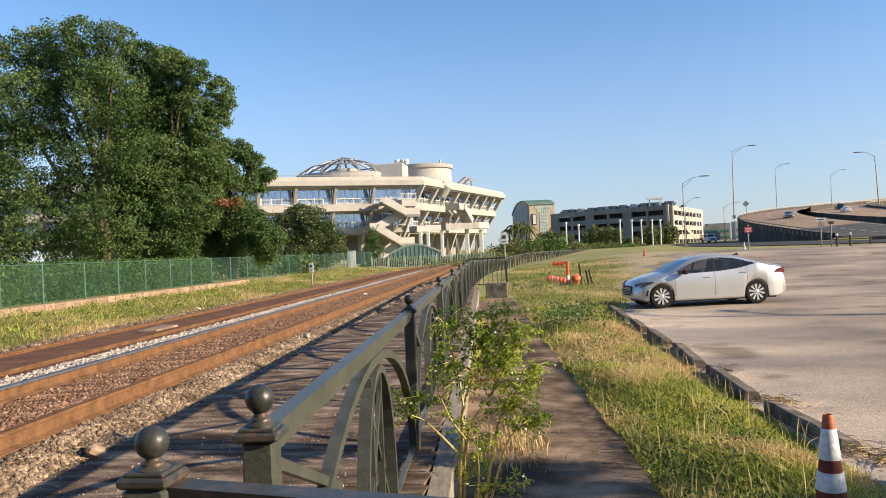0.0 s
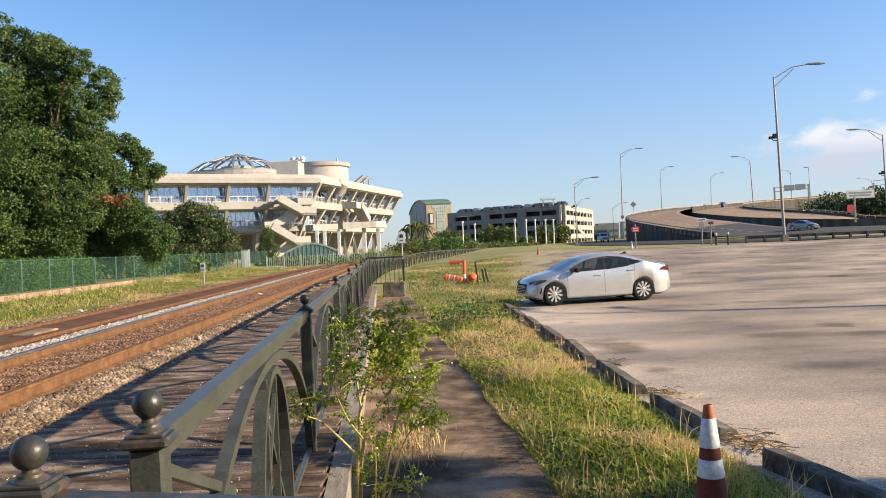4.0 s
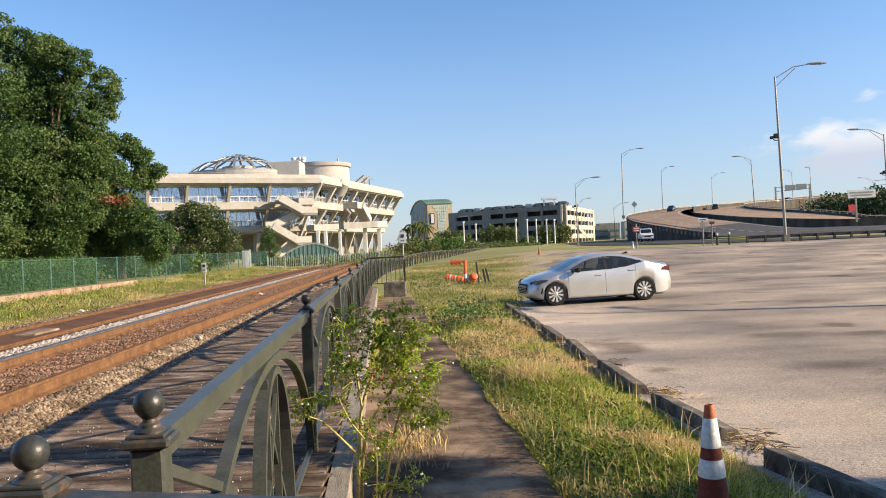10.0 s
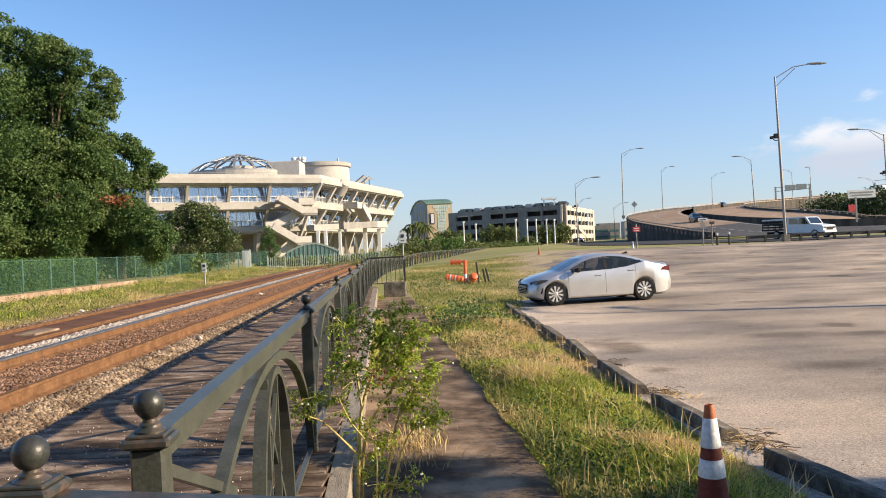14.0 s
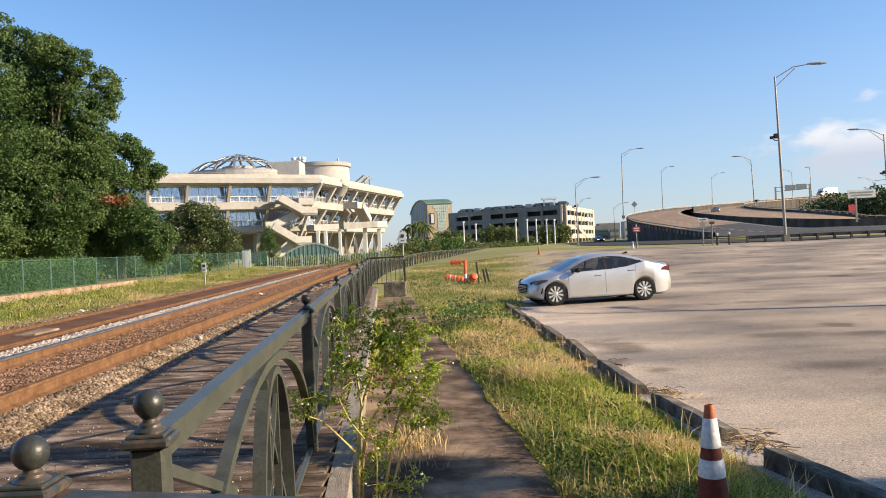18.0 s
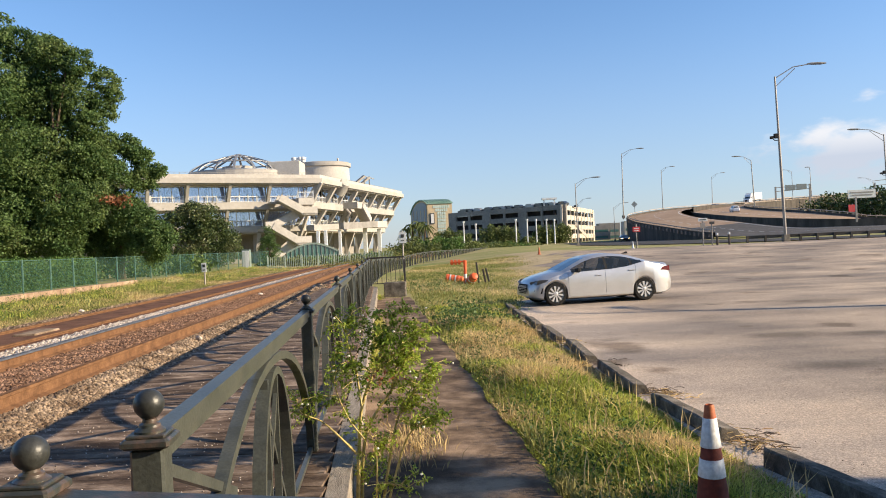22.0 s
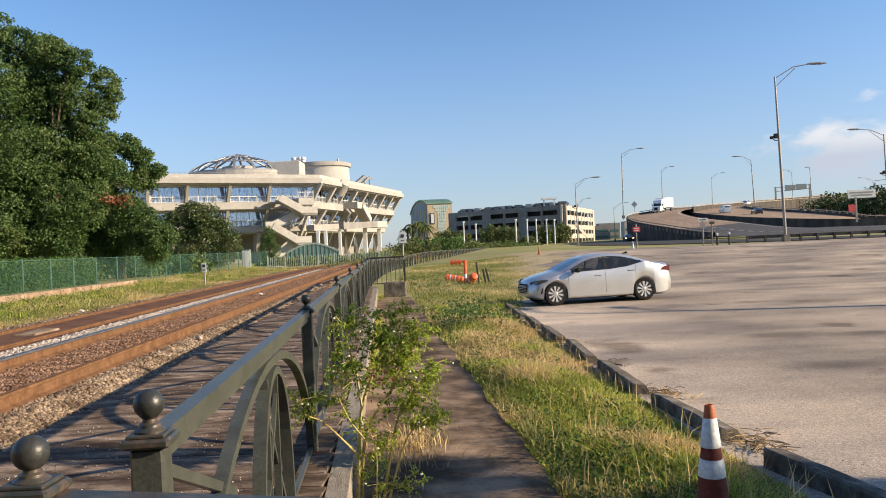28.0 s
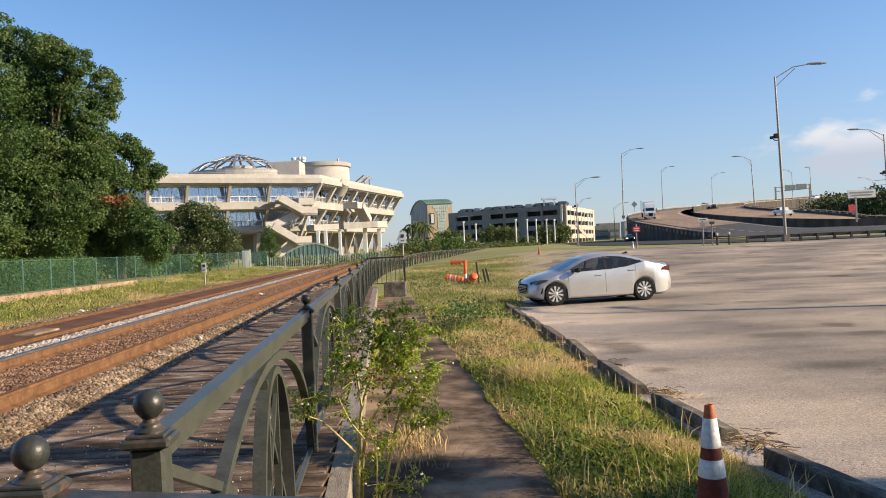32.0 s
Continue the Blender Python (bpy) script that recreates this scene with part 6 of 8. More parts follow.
def wheel(t, name, x, y, r, w, sgn):
    """A wheel with tyre, rim, spokes and hub, about its own axle."""
    e = new(name)
    e.parent = t
    e.location = (x, y, r)
    e.empty_display_size = 0.1
    prof = [(r * 0.72, -w / 2), (r * 0.93, -w / 2), (r, -w / 2 + 0.03), (r, w / 2 - 0.03), (r * 0.93, w / 2), (r * 0.72, w / 2)]
    turn = Matrix.Rotation(math.pi / 2, 4, "X")
    ty_m = Mesh().lathe(prof, 28)
    ty_m.v = [tuple(turn @ Vector(p)) for p in ty_m.v]
    ty_m.f = ty_m.f[:-2]
    part("tyre", ty_m, TYRE, e, "", True)
    rim = Mesh().lathe([(r * 0.73, -w / 2 + 0.01), (r * 0.73, w / 2 - 0.005), (r * 0.63, w / 2 - 0.012), (r * 0.63, -w / 2 + 0.02)], 28)
    rim.f = rim.f[:-2]
    rim.v = [tuple(turn @ Vector(p)) for p in rim.v]
    part("rim", rim, ALLOY, e, "", True)
    disc = Mesh().lathe([(r * 0.6, -0.02), (r * 0.6, 0.0)], 24)
    disc.v = [tuple(turn @ Vector(p)) for p in disc.v]
    part("brake_disc", disc, SEAM, e)
    sp = Mesh()
    yo = sgn * (w / 2 - 0.025)
    for k in range(10):
        a = 2 * math.pi * k / 10
        quad = []
        for rr, half, turned in ((0.035, 0.012, 0.0), (r * 0.68, 0.032, 0.2)):
            u, v = (math.cos(a + turned), math.sin(a + turned)), (-math.sin(a + turned), math.cos(a + turned))
            quad += [(rr * u[0] + q * half * v[0], rr * u[1] + q * half * v[1]) for q in (-1, 1)]
        sp.add([(x0, yo + dy, z0) for dy in (-0.012, 0.012) for x0, z0 in quad], [(0, 1, 3, 2), (6, 7, 5, 4), (0, 2, 6, 4), (1, 5, 7, 3), (2, 3, 7, 6), (0, 4, 5, 1)])
    part("spokes", sp, ALLOY, e)
    hub = Mesh().lathe([(0.055, -0.01), (0.055, 0.012), (0.03, 0.02)], 14)
    hub.v = [tuple(Matrix.Rotation(-sgn * math.pi / 2, 4, "X") @ Vector(p) + Vector((0, yo, 0))) for p in hub.v]
    part("hub", hub, ALLOY, e)
    return e


def car(name, spec, paint, label, at, detail=True, group="", lamps_on=False):
    """A car with +x ahead; its parts are lofted body, glass, lamps, wheels and trim."""
    t = thing(name, label, "car", at, group)
    L = spec["length"]
    xs_, rings = car_loft(spec, 46 if detail else 24)
    k = len(rings[0])
    body, side, screen, posts = Mesh(), {}, {}, {}
    glass = SEDAN_GLASS if detail else CAR_GLASS
    pts = []
    for x, ring in zip(xs_, rings):
        pts.append([(L / 2 - x, y, z) for y, z in ring] + [(L / 2 - x, -y, z) for y, z in ring[-2:0:-1]])
    kk = len(pts[0])
    ids = []
    for row in pts:
        ids.append(len(body.v))
        body.v += row
    s0, s1 = spec["side"]
    groups = {"body": body}
    for i in range(len(xs_) - 1):
        xm = (xs_[i] + xs_[i + 1]) / 2
        for j in range(kk):
            jj = (j + 1) % kk
            q = (ids[i] + j, ids[i + 1] + j, ids[i + 1] + jj, ids[i] + jj)
            jl = j if j < k - 1 else (kk - 1 - j)
            glassy = False
            if jl in (6, 7):
                if s0 < xm < s1 and not any(abs(xm - p) < 0.036 for p in spec["pillars"]):
                    side.setdefault((j < k, sum(xm > p for p in spec["pillars"])), Mesh()).add([body.v[n] for n in q], [(0, 1, 2, 3)])
                    glassy = True
                elif s0 < xm < s1:
                    posts.setdefault((j < k, xm > L * 0.65), Mesh()).add([body.v[n] for n in q], [(0, 1, 2, 3)])
                    glassy = True
            elif jl == 9:
                if spec["screen"][0] < xm < spec["screen"][1] or spec["rear"][0] < xm < spec["rear"][1]:
                    screen.setdefault(xm > L / 2, Mesh()).add([body.v[n] for n in q], [(0, 1, 2, 3)])
                    glassy = True
            if not glassy:
                body.f.append(q[::-1])
    body.f.append(tuple(ids[0] + j for j in range(kk)))
    body.f.append(tuple(ids[-1] + j for j in range(kk - 1, -1, -1)))
    part("body", body, paint, t, "", True)
    for g in posts.values():
        part("door_pillar", g, TRIM_BLACK, t, "black door pillar")
    for g in side.values():
        part("side_window", g, glass, t, "dark tinted side glass", True)
    for rear, g in screen.items():
        part("rear_window" if rear else "windscreen", g, CAR_GLASS, t, "", True)
    wx = [L / 2 - w for w in spec["wheels"]]
    ww = lerp_table(spec["width"], spec["wheels"][0])
    for x in wx:
        for s in (-1, 1):
            wheel(t, "wheel", x, s * (ww - 0.115), spec["wr"], 0.21, s)
    part("underbody", Mesh().box((0, 0, 0.3), (L * 0.86, ww * 1.45, 0.3)), TRIM_BLACK, t)

    def side_at(x, z, off=0.0):
        w = lerp_table(spec["width"], x)
        return w + off

    hl = lerp_table(spec["top"], 0.25)
    for s in (-1, 1):
        w = lerp_table(spec["width"], 0.25)
        h = Mesh().add([(L / 2 - 0.06, s * (lerp_table(spec["width"], 0.06) * 0.78), hl - 0.17), (L / 2 - 0.16, s * (w - 0.02), hl - 0.17), (L / 2 - 0.42, s * (lerp_table(spec["width"], 0.42) + 0.008), hl - 0.10), (L / 2 - 0.50, s * (lerp_table(spec["width"], 0.5) + 0.006), hl - 0.03), (L / 2 - 0.2, s * (w - 0.02), hl - 0.04), (L / 2 - 0.03, s * 0.56, hl - 0.1)], [(0, 1, 4, 5), (1, 2, 3, 4)])
        part("headlight", h, LAMP_ON if lamps_on else LAMP_CLEAR, t)
        zt = lerp_table(spec["belt"], L - 0.3) - (0.07 if detail else 0)
        g = Mesh().add([(-L / 2 + 0.02, s * 0.5, zt - 0.03), (-L / 2 + 0.08, s * (lerp_table(spec["width"], L - 0.08) + 0.012), zt - 0.10), (-L / 2 + 0.42, s * (lerp_table(spec["width"], L - 0.42) + 0.012), zt - 0.06), (-L / 2 + 0.34, s * (lerp_table(spec["width"], L - 0.34) + 0.004), zt + 0.03), (-L / 2 + 0.1, s * (lerp_table(spec["width"], L - 0.12) + 0.0), zt + 0.05), (-L / 2 + 0.05, s * 0.5, zt + 0.05)], [(0, 1, 4, 5), (1, 2, 3, 4)])
        part("tail_light", g, TAIL_RED, t)
        if detail:
            xm = spec["side"][0] + 0.14
            y = side_at(xm, 0) + 0.02
            mz = lerp_table(spec["belt"], xm)
            part("mirror", Mesh().box((L / 2 - xm, s * (y + 0.07), mz + 0.06), (0.13, 0.2, 0.13), 0.03), TRIM_BLACK if spec is SEDAN else paint, t)
            for xh in (2.02, 3.06):
                part("door_handle", Mesh().box((L / 2 - xh, s * (side_at(xh, 0) - 0.002), lerp_table(spec["belt"], xh) - 0.14), (0.2, 0.03, 0.03), 0.008), paint, t)
            for xd in (1.1, 2.24, 3.18):
                w0, zb = side_at(xd, 0), lerp_table(spec["belt"], xd)
                line = [(L / 2 - xd, s * (w0 - 0.003), 0.3), (L / 2 - xd, s * (w0 + 0.001), 0.56), (L / 2 - xd, s * (w0 - 0.011), zb - 0.11), (L / 2 - xd, s * (w0 - 0.047), zb)]
                sm = Mesh()
                for p0, p1 in zip(line, line[1:]):
                    sm.beam(p0, p1, 0.004, 0.005)
                part("door_seam", sm, SEAM, t)
            part("sill", Mesh().beam((wx[0] - 0.42, s * (ww - 0.008), 0.27), (wx[1] + 0.42, s * (ww - 0.008), 0.27), 0.03, 0.05), paint, t)
            part("door_crease", Mesh().beam((wx[0] - 0.5, s * (ww + 0.001), 0.47), (wx[1] + 0.45, s * (ww + 0.001), 0.52), 0.012, 0.02), paint, t)
            part("bumper_vent", Mesh().add([(L / 2 - 0.08, s * 0.70, 0.33), (L / 2 - 0.3, s * (lerp_table(spec["width"], 0.3) + 0.012), 0.36), (L / 2 - 0.34, s * (lerp_table(spec["width"], 0.34) + 0.012), 0.52), (L / 2 - 0.10, s * 0.745, 0.46)], [(0, 1, 2, 3)]), TRIM_BLACK, t)
    gw = 0.44 if detail else 0.52
    gr = Mesh().add([(L / 2 + 0.012, -gw * 0.7, 0.36), (L / 2 + 0.012, gw * 0.7, 0.36), (L / 2 + 0.014, gw, 0.5), (L / 2 - 0.025, gw * 0.9, 0.63), (L / 2 - 0.025, -gw * 0.9, 0.63), (L / 2 + 0.014, -gw, 0.5)], [(0, 1, 2, 5), (5, 2, 3, 4)])
    part("grille", gr, TRIM_BLACK, t, "dark slatted grille")
    if detail:
        for i in range(5):
            part("grille_bar", Mesh().beam((L / 2 + 0.018 - 0.002 * i, -0.36, 0.40 + 0.045 * i), (L / 2 + 0.018 - 0.002 * i, 0.36, 0.40 + 0.045 * i), 0.012, 0.012), ALLOY, t, "thin chrome slat")
        part("antenna_fin", Mesh().slab([(-0.1, 0), (0.12, 0), (-0.06, 0.07)], "y", -0.015, 0.015), TRIM_BLACK, t).location = (-1.05, 0, 1.375)
        for sy in (-0.36, 0.36):
            part("front_seat", Mesh().slab([(0.25, 0.45), (0.3, 0.6), (-0.2, 0.62), (-0.42, 1.1), (-0.45, 1.26), (-0.58, 1.26), (-0.56, 1.05), (-0.35, 0.5)], "y", sy - 0.22, sy + 0.22), SEAT, t)
        part("rear_seat", Mesh().slab([(-0.7, 0.45), (-0.7, 0.6), (-1.15, 0.62), (-1.4, 1.06), (-1.5, 1.06), (-1.4, 0.45)], "y", -0.62, 0.62), SEAT, t)
        part("dashboard", Mesh().slab([(0.95, 0.5), (0.9, 0.9), (0.62, 0.93), (0.55, 0.8), (0.6, 0.5)], "y", -0.66, 0.66), TRIM_BLACK, t)
        part("plate", Mesh().box((-L / 2 - 0.004, 0, 0.82), (0.012, 0.32, 0.15)), SIGN_WHITE, t)
    return t


sedan = car("parked_sedan", SEDAN, CAR_SILVER, "silver four-door sedan parked on the dusty asphalt", pose(4.46, 23.77, 0.018, 0, 0, -168.0))

# ---- loose cover: stones, grass, weeds ----
def stuff(name, me, label):
    return tagged(new(name, me), label, "", "", "stuff")


def stones(name, pts, size, material, label, seed):
    """Many small broken stones as one cover: squashed, jittered octahedra."""
    r = np.random.default_rng(seed)
    n = len(pts)
    base = np.array([(1, 0, 0), (0, 1, 0), (-1, 0, 0), (0, -1, 0), (0, 0, 0.75), (0, 0, -0.75)], float)
    tri = np.array([(0, 1, 4), (1, 2, 4), (2, 3, 4), (3, 0, 4), (1, 0, 5), (2, 1, 5), (3, 2, 5), (0, 3, 5)])
    s = size * r.uniform(0.55, 1.35, n)
    a = r.uniform(0, 2 * np.pi, n)
    v = base[None] * (1 + r.uniform(-0.35, 0.35, (n, 6, 3))) * s[:, None, None]
    v = v + r.normal(0, 0.18, (n, 6, 3)) * s[:, None, None]
    c, q = np.cos(a)[:, None], np.sin(a)[:, None]
    x, y = v[..., 0] * c - v[..., 1] * q, v[..., 0] * q + v[..., 1] * c
    v = np.stack([x, y, v[..., 2]], -1) + pts[:, None]
    me = bpy.data.meshes.new(name)
    me.vertices.add(n * 6)
    me.vertices.foreach_set("co", v.astype(np.float32).reshape(-1))
    idx = (tri[None] + (np.arange(n) * 6)[:, None, None]).astype(np.int32).reshape(-1)
    me.loops.add(len(idx))
    me.loops.foreach_set("vertex_index", idx)
    me.polygons.add(n * 8)
    me.polygons.foreach_set("loop_start", np.arange(0, n * 24, 3, dtype=np.int32))
    me.materials.append(material)
    me.update(calc_edges=True)
    return stuff(name, me, label)


def depth_y(r, n, y0, y1):
    """Distances that thin out away from the camera."""
    return y0 * (y1 / y0) ** r.random(n)


trk = np.vectorize(track_x)
n = 20000
y = depth_y(rng, n, 4.5, 34)
off = -0.60 + 0.50 * rng.random(n)
stones("ballast_shoulder", np.stack([trk(y, off), y, BED_Z + 0.02 - np.clip(-off - 0.25, 0, 1) * 0.36], 1), 0.027, STONE, "pale broken ballast stones beside the rail", 21)
n = 16000
y = depth_y(rng, n, 8, 60)
off = rng.uniform(1.62, 2.75, n)
stones("ballast_between", np.stack([trk(y, off), y, np.where(off < 2.2, 0.5, 0.455)], 1), 0.034, STONE_PALE, "white ballast stones between the tracks", 22)
n = 42000
y = depth_y(rng, n, 6, 60)
off = rng.uniform(0.1, 1.4, n)
stones("ballast_in_track", np.stack([trk(y, off), y, BED_Z + 0.016 + 0.012 * np.sin(y * 12.08)], 1), 0.024, STONE_RUST, "rusty brown ballast between the rails", 23)
n = 5000
y = depth_y(rng, n, 12, 60)
off = rng.normal(5.35, 0.16, n)
stones("ballast_outer", np.stack([trk(y, off), y, np.full(n, 0.41)], 1), 0.04, STONE, "pale gravel edge of the second track", 24)
n = 2600
y = depth_y(rng, n, 3, 30)
u = rng.random(n) ** 1.5
rx = np.vectorize(rail_x)
stones("deck_chips", np.stack([trk(y, -0.6) + u * (rx(y) - trk(y, -0.6)), y, np.full(n, DECK_Z + 0.004)], 1), 0.007, STONE_PALE, "small stone chips scattered on the deck", 25)
n = 800
y = depth_y(rng, n, 4, 24)
xx = 2.7 - 0.042 * y + rng.exponential(1.2, n) * np.where(rng.random(n) < 0.3, 3, 1)
stones("lot_grit", np.stack([xx, y, np.vectorize(ground_z)(xx, y) + 0.02], 1), 0.005, STONE, "fine grit on the parking lot", 26)


def blades(r, x, y, h, lean=0.45, width=0.011):
    """Bent grass blades as slim kites."""
    n = len(x)
    z = np.array([ground_z(a, b) for a, b in zip(x, y)]) + 0.005
    a = r.uniform(0, 2 * np.pi, n)
    l = np.abs(r.normal(0, lean, n)) * h
    tip = np.stack([x + np.cos(a) * l, y + np.sin(a) * l, z + h], 1)
    base = np.stack([x, y, z], 1)
    b = r.uniform(0, np.pi, n)
    w = np.stack([np.cos(b), np.sin(b), np.zeros(n)], 1) * (width * r.uniform(0.6, 1.5, n))[:, None]
    mid = base * 0.5 + tip * 0.5
    mid[:, 2] += 0.12 * h
    mid[:, :2] -= (tip[:, :2] - base[:, :2]) * 0.15
    return np.stack([base, mid + w, tip, mid - w], axis=1)


def grass(name, r, x, y, h, material, label, lean=0.45, width=0.011):
    return stuff(name, quads_mesh(name, blades(r, x, y, h, lean, width), material), label)


def verge_points(r, n, y0, y1, left, right):
    y = depth_y(r, n, y0, y1)
    u = r.random(n)
    a = np.vectorize(left)(y)
    b = np.vectorize(right)(y)
    return a + (b - a) * u, y


def patch(x, y, k, seed):
    return np.sin(x * 1.9 * k + seed) * np.sin(y * 1.3 * k + 2 * seed) + 0.6 * np.sin(x * 4.1 * k + y * 2.7 * k + seed)


r5 = np.random.default_rng(5)
x, y = verge_points(r5, 200000, 2.6, 23, path_right, lambda v: lot_left(v) - 0.02)
dry = patch(x, y, 1.0, 1.3) + 1.2 * np.exp(-((y - 14.0) / 3.2) ** 2) - 0.5 * np.exp(-((y - 7) / 2) ** 2) + r5.normal(0, 0.35, len(x))
h = r5.uniform(0.05, 0.22, len(x)) * (1 + 0.5 * np.clip(patch(x, y, 0.7, 4), -0.6, 1))
h *= np.clip((np.vectorize(lot_left)(y) + 0.05 - x) / 0.6, 0.3, 1) * np.clip((x - np.vectorize(path_right)(y) + 0.1) / 0.6, 0.3, 1) * 0.82
g = dry < 0.62
grass("verge_grass", r5, x[g], y[g], h[g], GRASS, "tall green grass of the verge", 0.7, 0.0075)
grass("verge_dry_grass", r5, x[~g], y[~g], h[~g] * 1.2, STRAW, "dry straw-coloured grass in the verge", 0.8, 0.006)
x, y = verge_points(r5, 700, 4.2, 20, path_right, lambda v: lot_left(v) - 0.1)
grass("verge_stalks", r5, x, y, r5.uniform(0.2, 0.42, len(x)), STRAW, "long dry seed stalks over the verge", 0.5, 0.004)
# taller tufts along the path's edge, and soil darkened as shade between the blades
y = depth_y(r5, 5200, 5.0, 21)
cl = np.sin(y * 2.7) + np.sin(y * 1.13 + 1) + r5.normal(0, 0.5, len(y))
y = y[cl > 0.7]
x = np.vectorize(path_right)(y) + np.abs(r5.normal(0.05, 0.16, len(y)))
grass("verge_edge_grass", r5, x, y, r5.uniform(0.05, 0.17, len(x)), GRASS_DULL, "tall grass tufts along the path edge", 0.55, 0.008)
soil = Mesh()
rows_ = []
for i in range(42):
    yy = 2.6 + 0.5 * i
    a, b = path_right(yy) - 0.02, lot_left(yy) - 0.04
    rows_.append([(a + (b - a) * j / 5, yy, ground_z(a + (b - a) * j / 5, yy) + 0.012) for j in range(6)])
for q0, q1 in zip(rows_, rows_[1:]):
    soil.band(q1, q0)
structure("ground_verge", soil, SOIL, "thatch and soil under the verge grass, darkened for the blades' shade")
# weeds and clumps
x, y = verge_points(r5, 260, 4.5, 22, path_right, lambda v: lot_left(v) - 0.5)
cl = np.repeat(np.arange(260), 26)
pts = np.stack([x[cl] + r5.normal(0, 0.09, len(cl)), y[cl] + r5.normal(0, 0.09, len(cl)), np.array([ground_z(a, b) for a, b in zip(x, y)])[cl] + r5.uniform(0.05, 0.24, len(cl))], 1)
stuff("verge_weeds", quads_mesh("verge_weeds", leaf_quads(r5, pts, 0.034, -0.2, 0.5), LEAF_HEDGE), "low leafy weeds in the verge")
# dark leafy clump near the sedan's kerb
bx = np.concatenate([r5.normal(0.55, 0.42, 1100), r5.normal(0.45, 0.4, 500)])
by = np.concatenate([r5.normal(17.6, 0.6, 1100), r5.normal(20.5, 0.8, 500)])
pts = np.stack([bx, by, 0.04 + np.abs(r5.normal(0.2, 0.14, len(bx)))], 1)
stuff("verge_shrub", quads_mesh("verge_shrub", leaf_quads(r5, pts, 0.075, 0.0, 0.55), LEAF_OAK), "dark green scrub at the head of the verge")
# bare sandy ground between the field and the lot
dirt = Mesh()
rows_ = []
for i in range(100):
    yy = 25 + 0.5 * i
    a = 0.42 * lot_left(yy) + 0.9 + 0.5 * math.sin(yy * 0.31) + 0.25 * math.sin(yy * 0.9)
    b = lot_left(yy) + 1.2
    a = min(a, b - 0.2)
    rows_.append([(a + (b - a) * j / 8, yy, ground_z(a + (b - a) * j / 8, yy) + 0.010) for j in range(9)])
for q0, q1 in zip(rows_, rows_[1:]):
    dirt.band(q1, q0)
structure("ground_bare_dirt", dirt, DIRT, "bare sandy dirt at the edge of the lot", True)
# grass beyond the path end
x = r5.uniform(-2.6, 7.5, 70000)
y = 21 + 42 * r5.random(70000) ** 1.4
keep = (x > np.where(y < 31.5, np.vectorize(path_right)(y) + 0.12 * r5.random(len(y)), rx(y) + 0.9)) & (x < np.vectorize(lot_left)(y) - 0.3 + 0.5 * r5.random(len(y)))
x, y = x[keep], y[keep]
bare = (x - 0.42 * np.vectorize(lot_left)(y) - 1.3 + 0.5 * patch(x, y, 0.5, 0.4) + r5.normal(0, 0.45, len(x))) > 0.35
x, y = x[~bare], y[~bare]
g = (patch(x, y, 0.35, 2.2) + r5.normal(0, 0.4, len(x))) < 0.2
grass("field_grass", r5, x[g], y[g], r5.uniform(0.04, 0.16, g.sum()), GRASS_DULL, "rough green grass beyond the path", 0.7, 0.011)
grass("field_dry_grass", r5, x[~g], y[~g], r5.uniform(0.03, 0.1, (~g).sum()), STRAW, "dry grass patches beyond the path", 0.8, 0.009)
wx = np.concatenate([r5.normal(-0.6, 0.7, 26), r5.uniform(-2.0, 2.6, 50), r5.uniform(-1.6, 0.6, 20)])
wy = np.concatenate([r5.normal(34.5, 2.2, 26), r5.uniform(22, 46, 50), r5.uniform(20, 26, 20)])
off_path = (wy > 31.5) | (wx > np.vectorize(path_right)(wy) + 0.25)
wx, wy = wx[off_path], wy[off_path]
wc = np.repeat(np.arange(len(wx)), 60)
ws = r5.uniform(0.1, 0.26, len(wx))
pts = np.stack([wx[wc] + r5.normal(0, 1, len(wc)) * ws[wc], wy[wc] + r5.normal(0, 1, len(wc)) * ws[wc], np.array([ground_z(a, b) for a, b in zip(wx, wy)])[wc] + np.abs(r5.normal(0, 0.7, len(wc))) * ws[wc]], 1)
stuff("field_weeds", quads_mesh("field_weeds", leaf_quads(r5, pts, 0.06, -0.3, 0.42), LEAF_HEDGE), "leafy weed clumps in the rough field")
# grass bank along the tracks, up to the wall and the fence
n = 150000
y = 12 * (75 / 12) ** r5.random(n)
left_line = np.interp(y, [12, 34, 68, 80], [-15.6, -16.5, -18.4, -17.2])
right_line = trk(y, 5.45)
x = right_line + (left_line - right_line) * r5.random(n)
g = (patch(x, y, 0.4, 0.7) + r5.normal(0, 0.7, n)) < 0.1
grass("bank_grass", r5, x[g], y[g], r5.uniform(0.03, 0.15, g.sum()), GRASS_DULL, "green weeds on the bank along the track", 0.7, 0.009)
grass("bank_dry_grass", r5, x[~g], y[~g], r5.uniform(0.03, 0.13, (~g).sum()), STRAW, "yellow dry grass on the bank along the track", 0.8, 0.008)
# leafy clumps and tall tufts on the bank and against the low wall
cy = 13 * (74 / 13) ** r5.random(240)
cu = np.where(r5.random(240) < 0.45, r5.uniform(0.78, 0.97, 240), r5.uniform(0.1, 0.8, 240))
cx = trk(cy, 5.6) + (np.interp(cy, [12, 34, 68, 80], [-15.7, -16.6, -18.4, -17.2]) - trk(cy, 5.6)) * cu
cl = np.repeat(np.arange(240), 46)
size = r5.uniform(0.08, 0.24, 240)
pts = np.stack([cx[cl] + r5.normal(0, 1, len(cl)) * size[cl] * 0.8, cy[cl] + r5.normal(0, 1, len(cl)) * size[cl], 0.4 + np.abs(r5.normal(0, 1, len(cl))) * size[cl] * 0.8], 1)
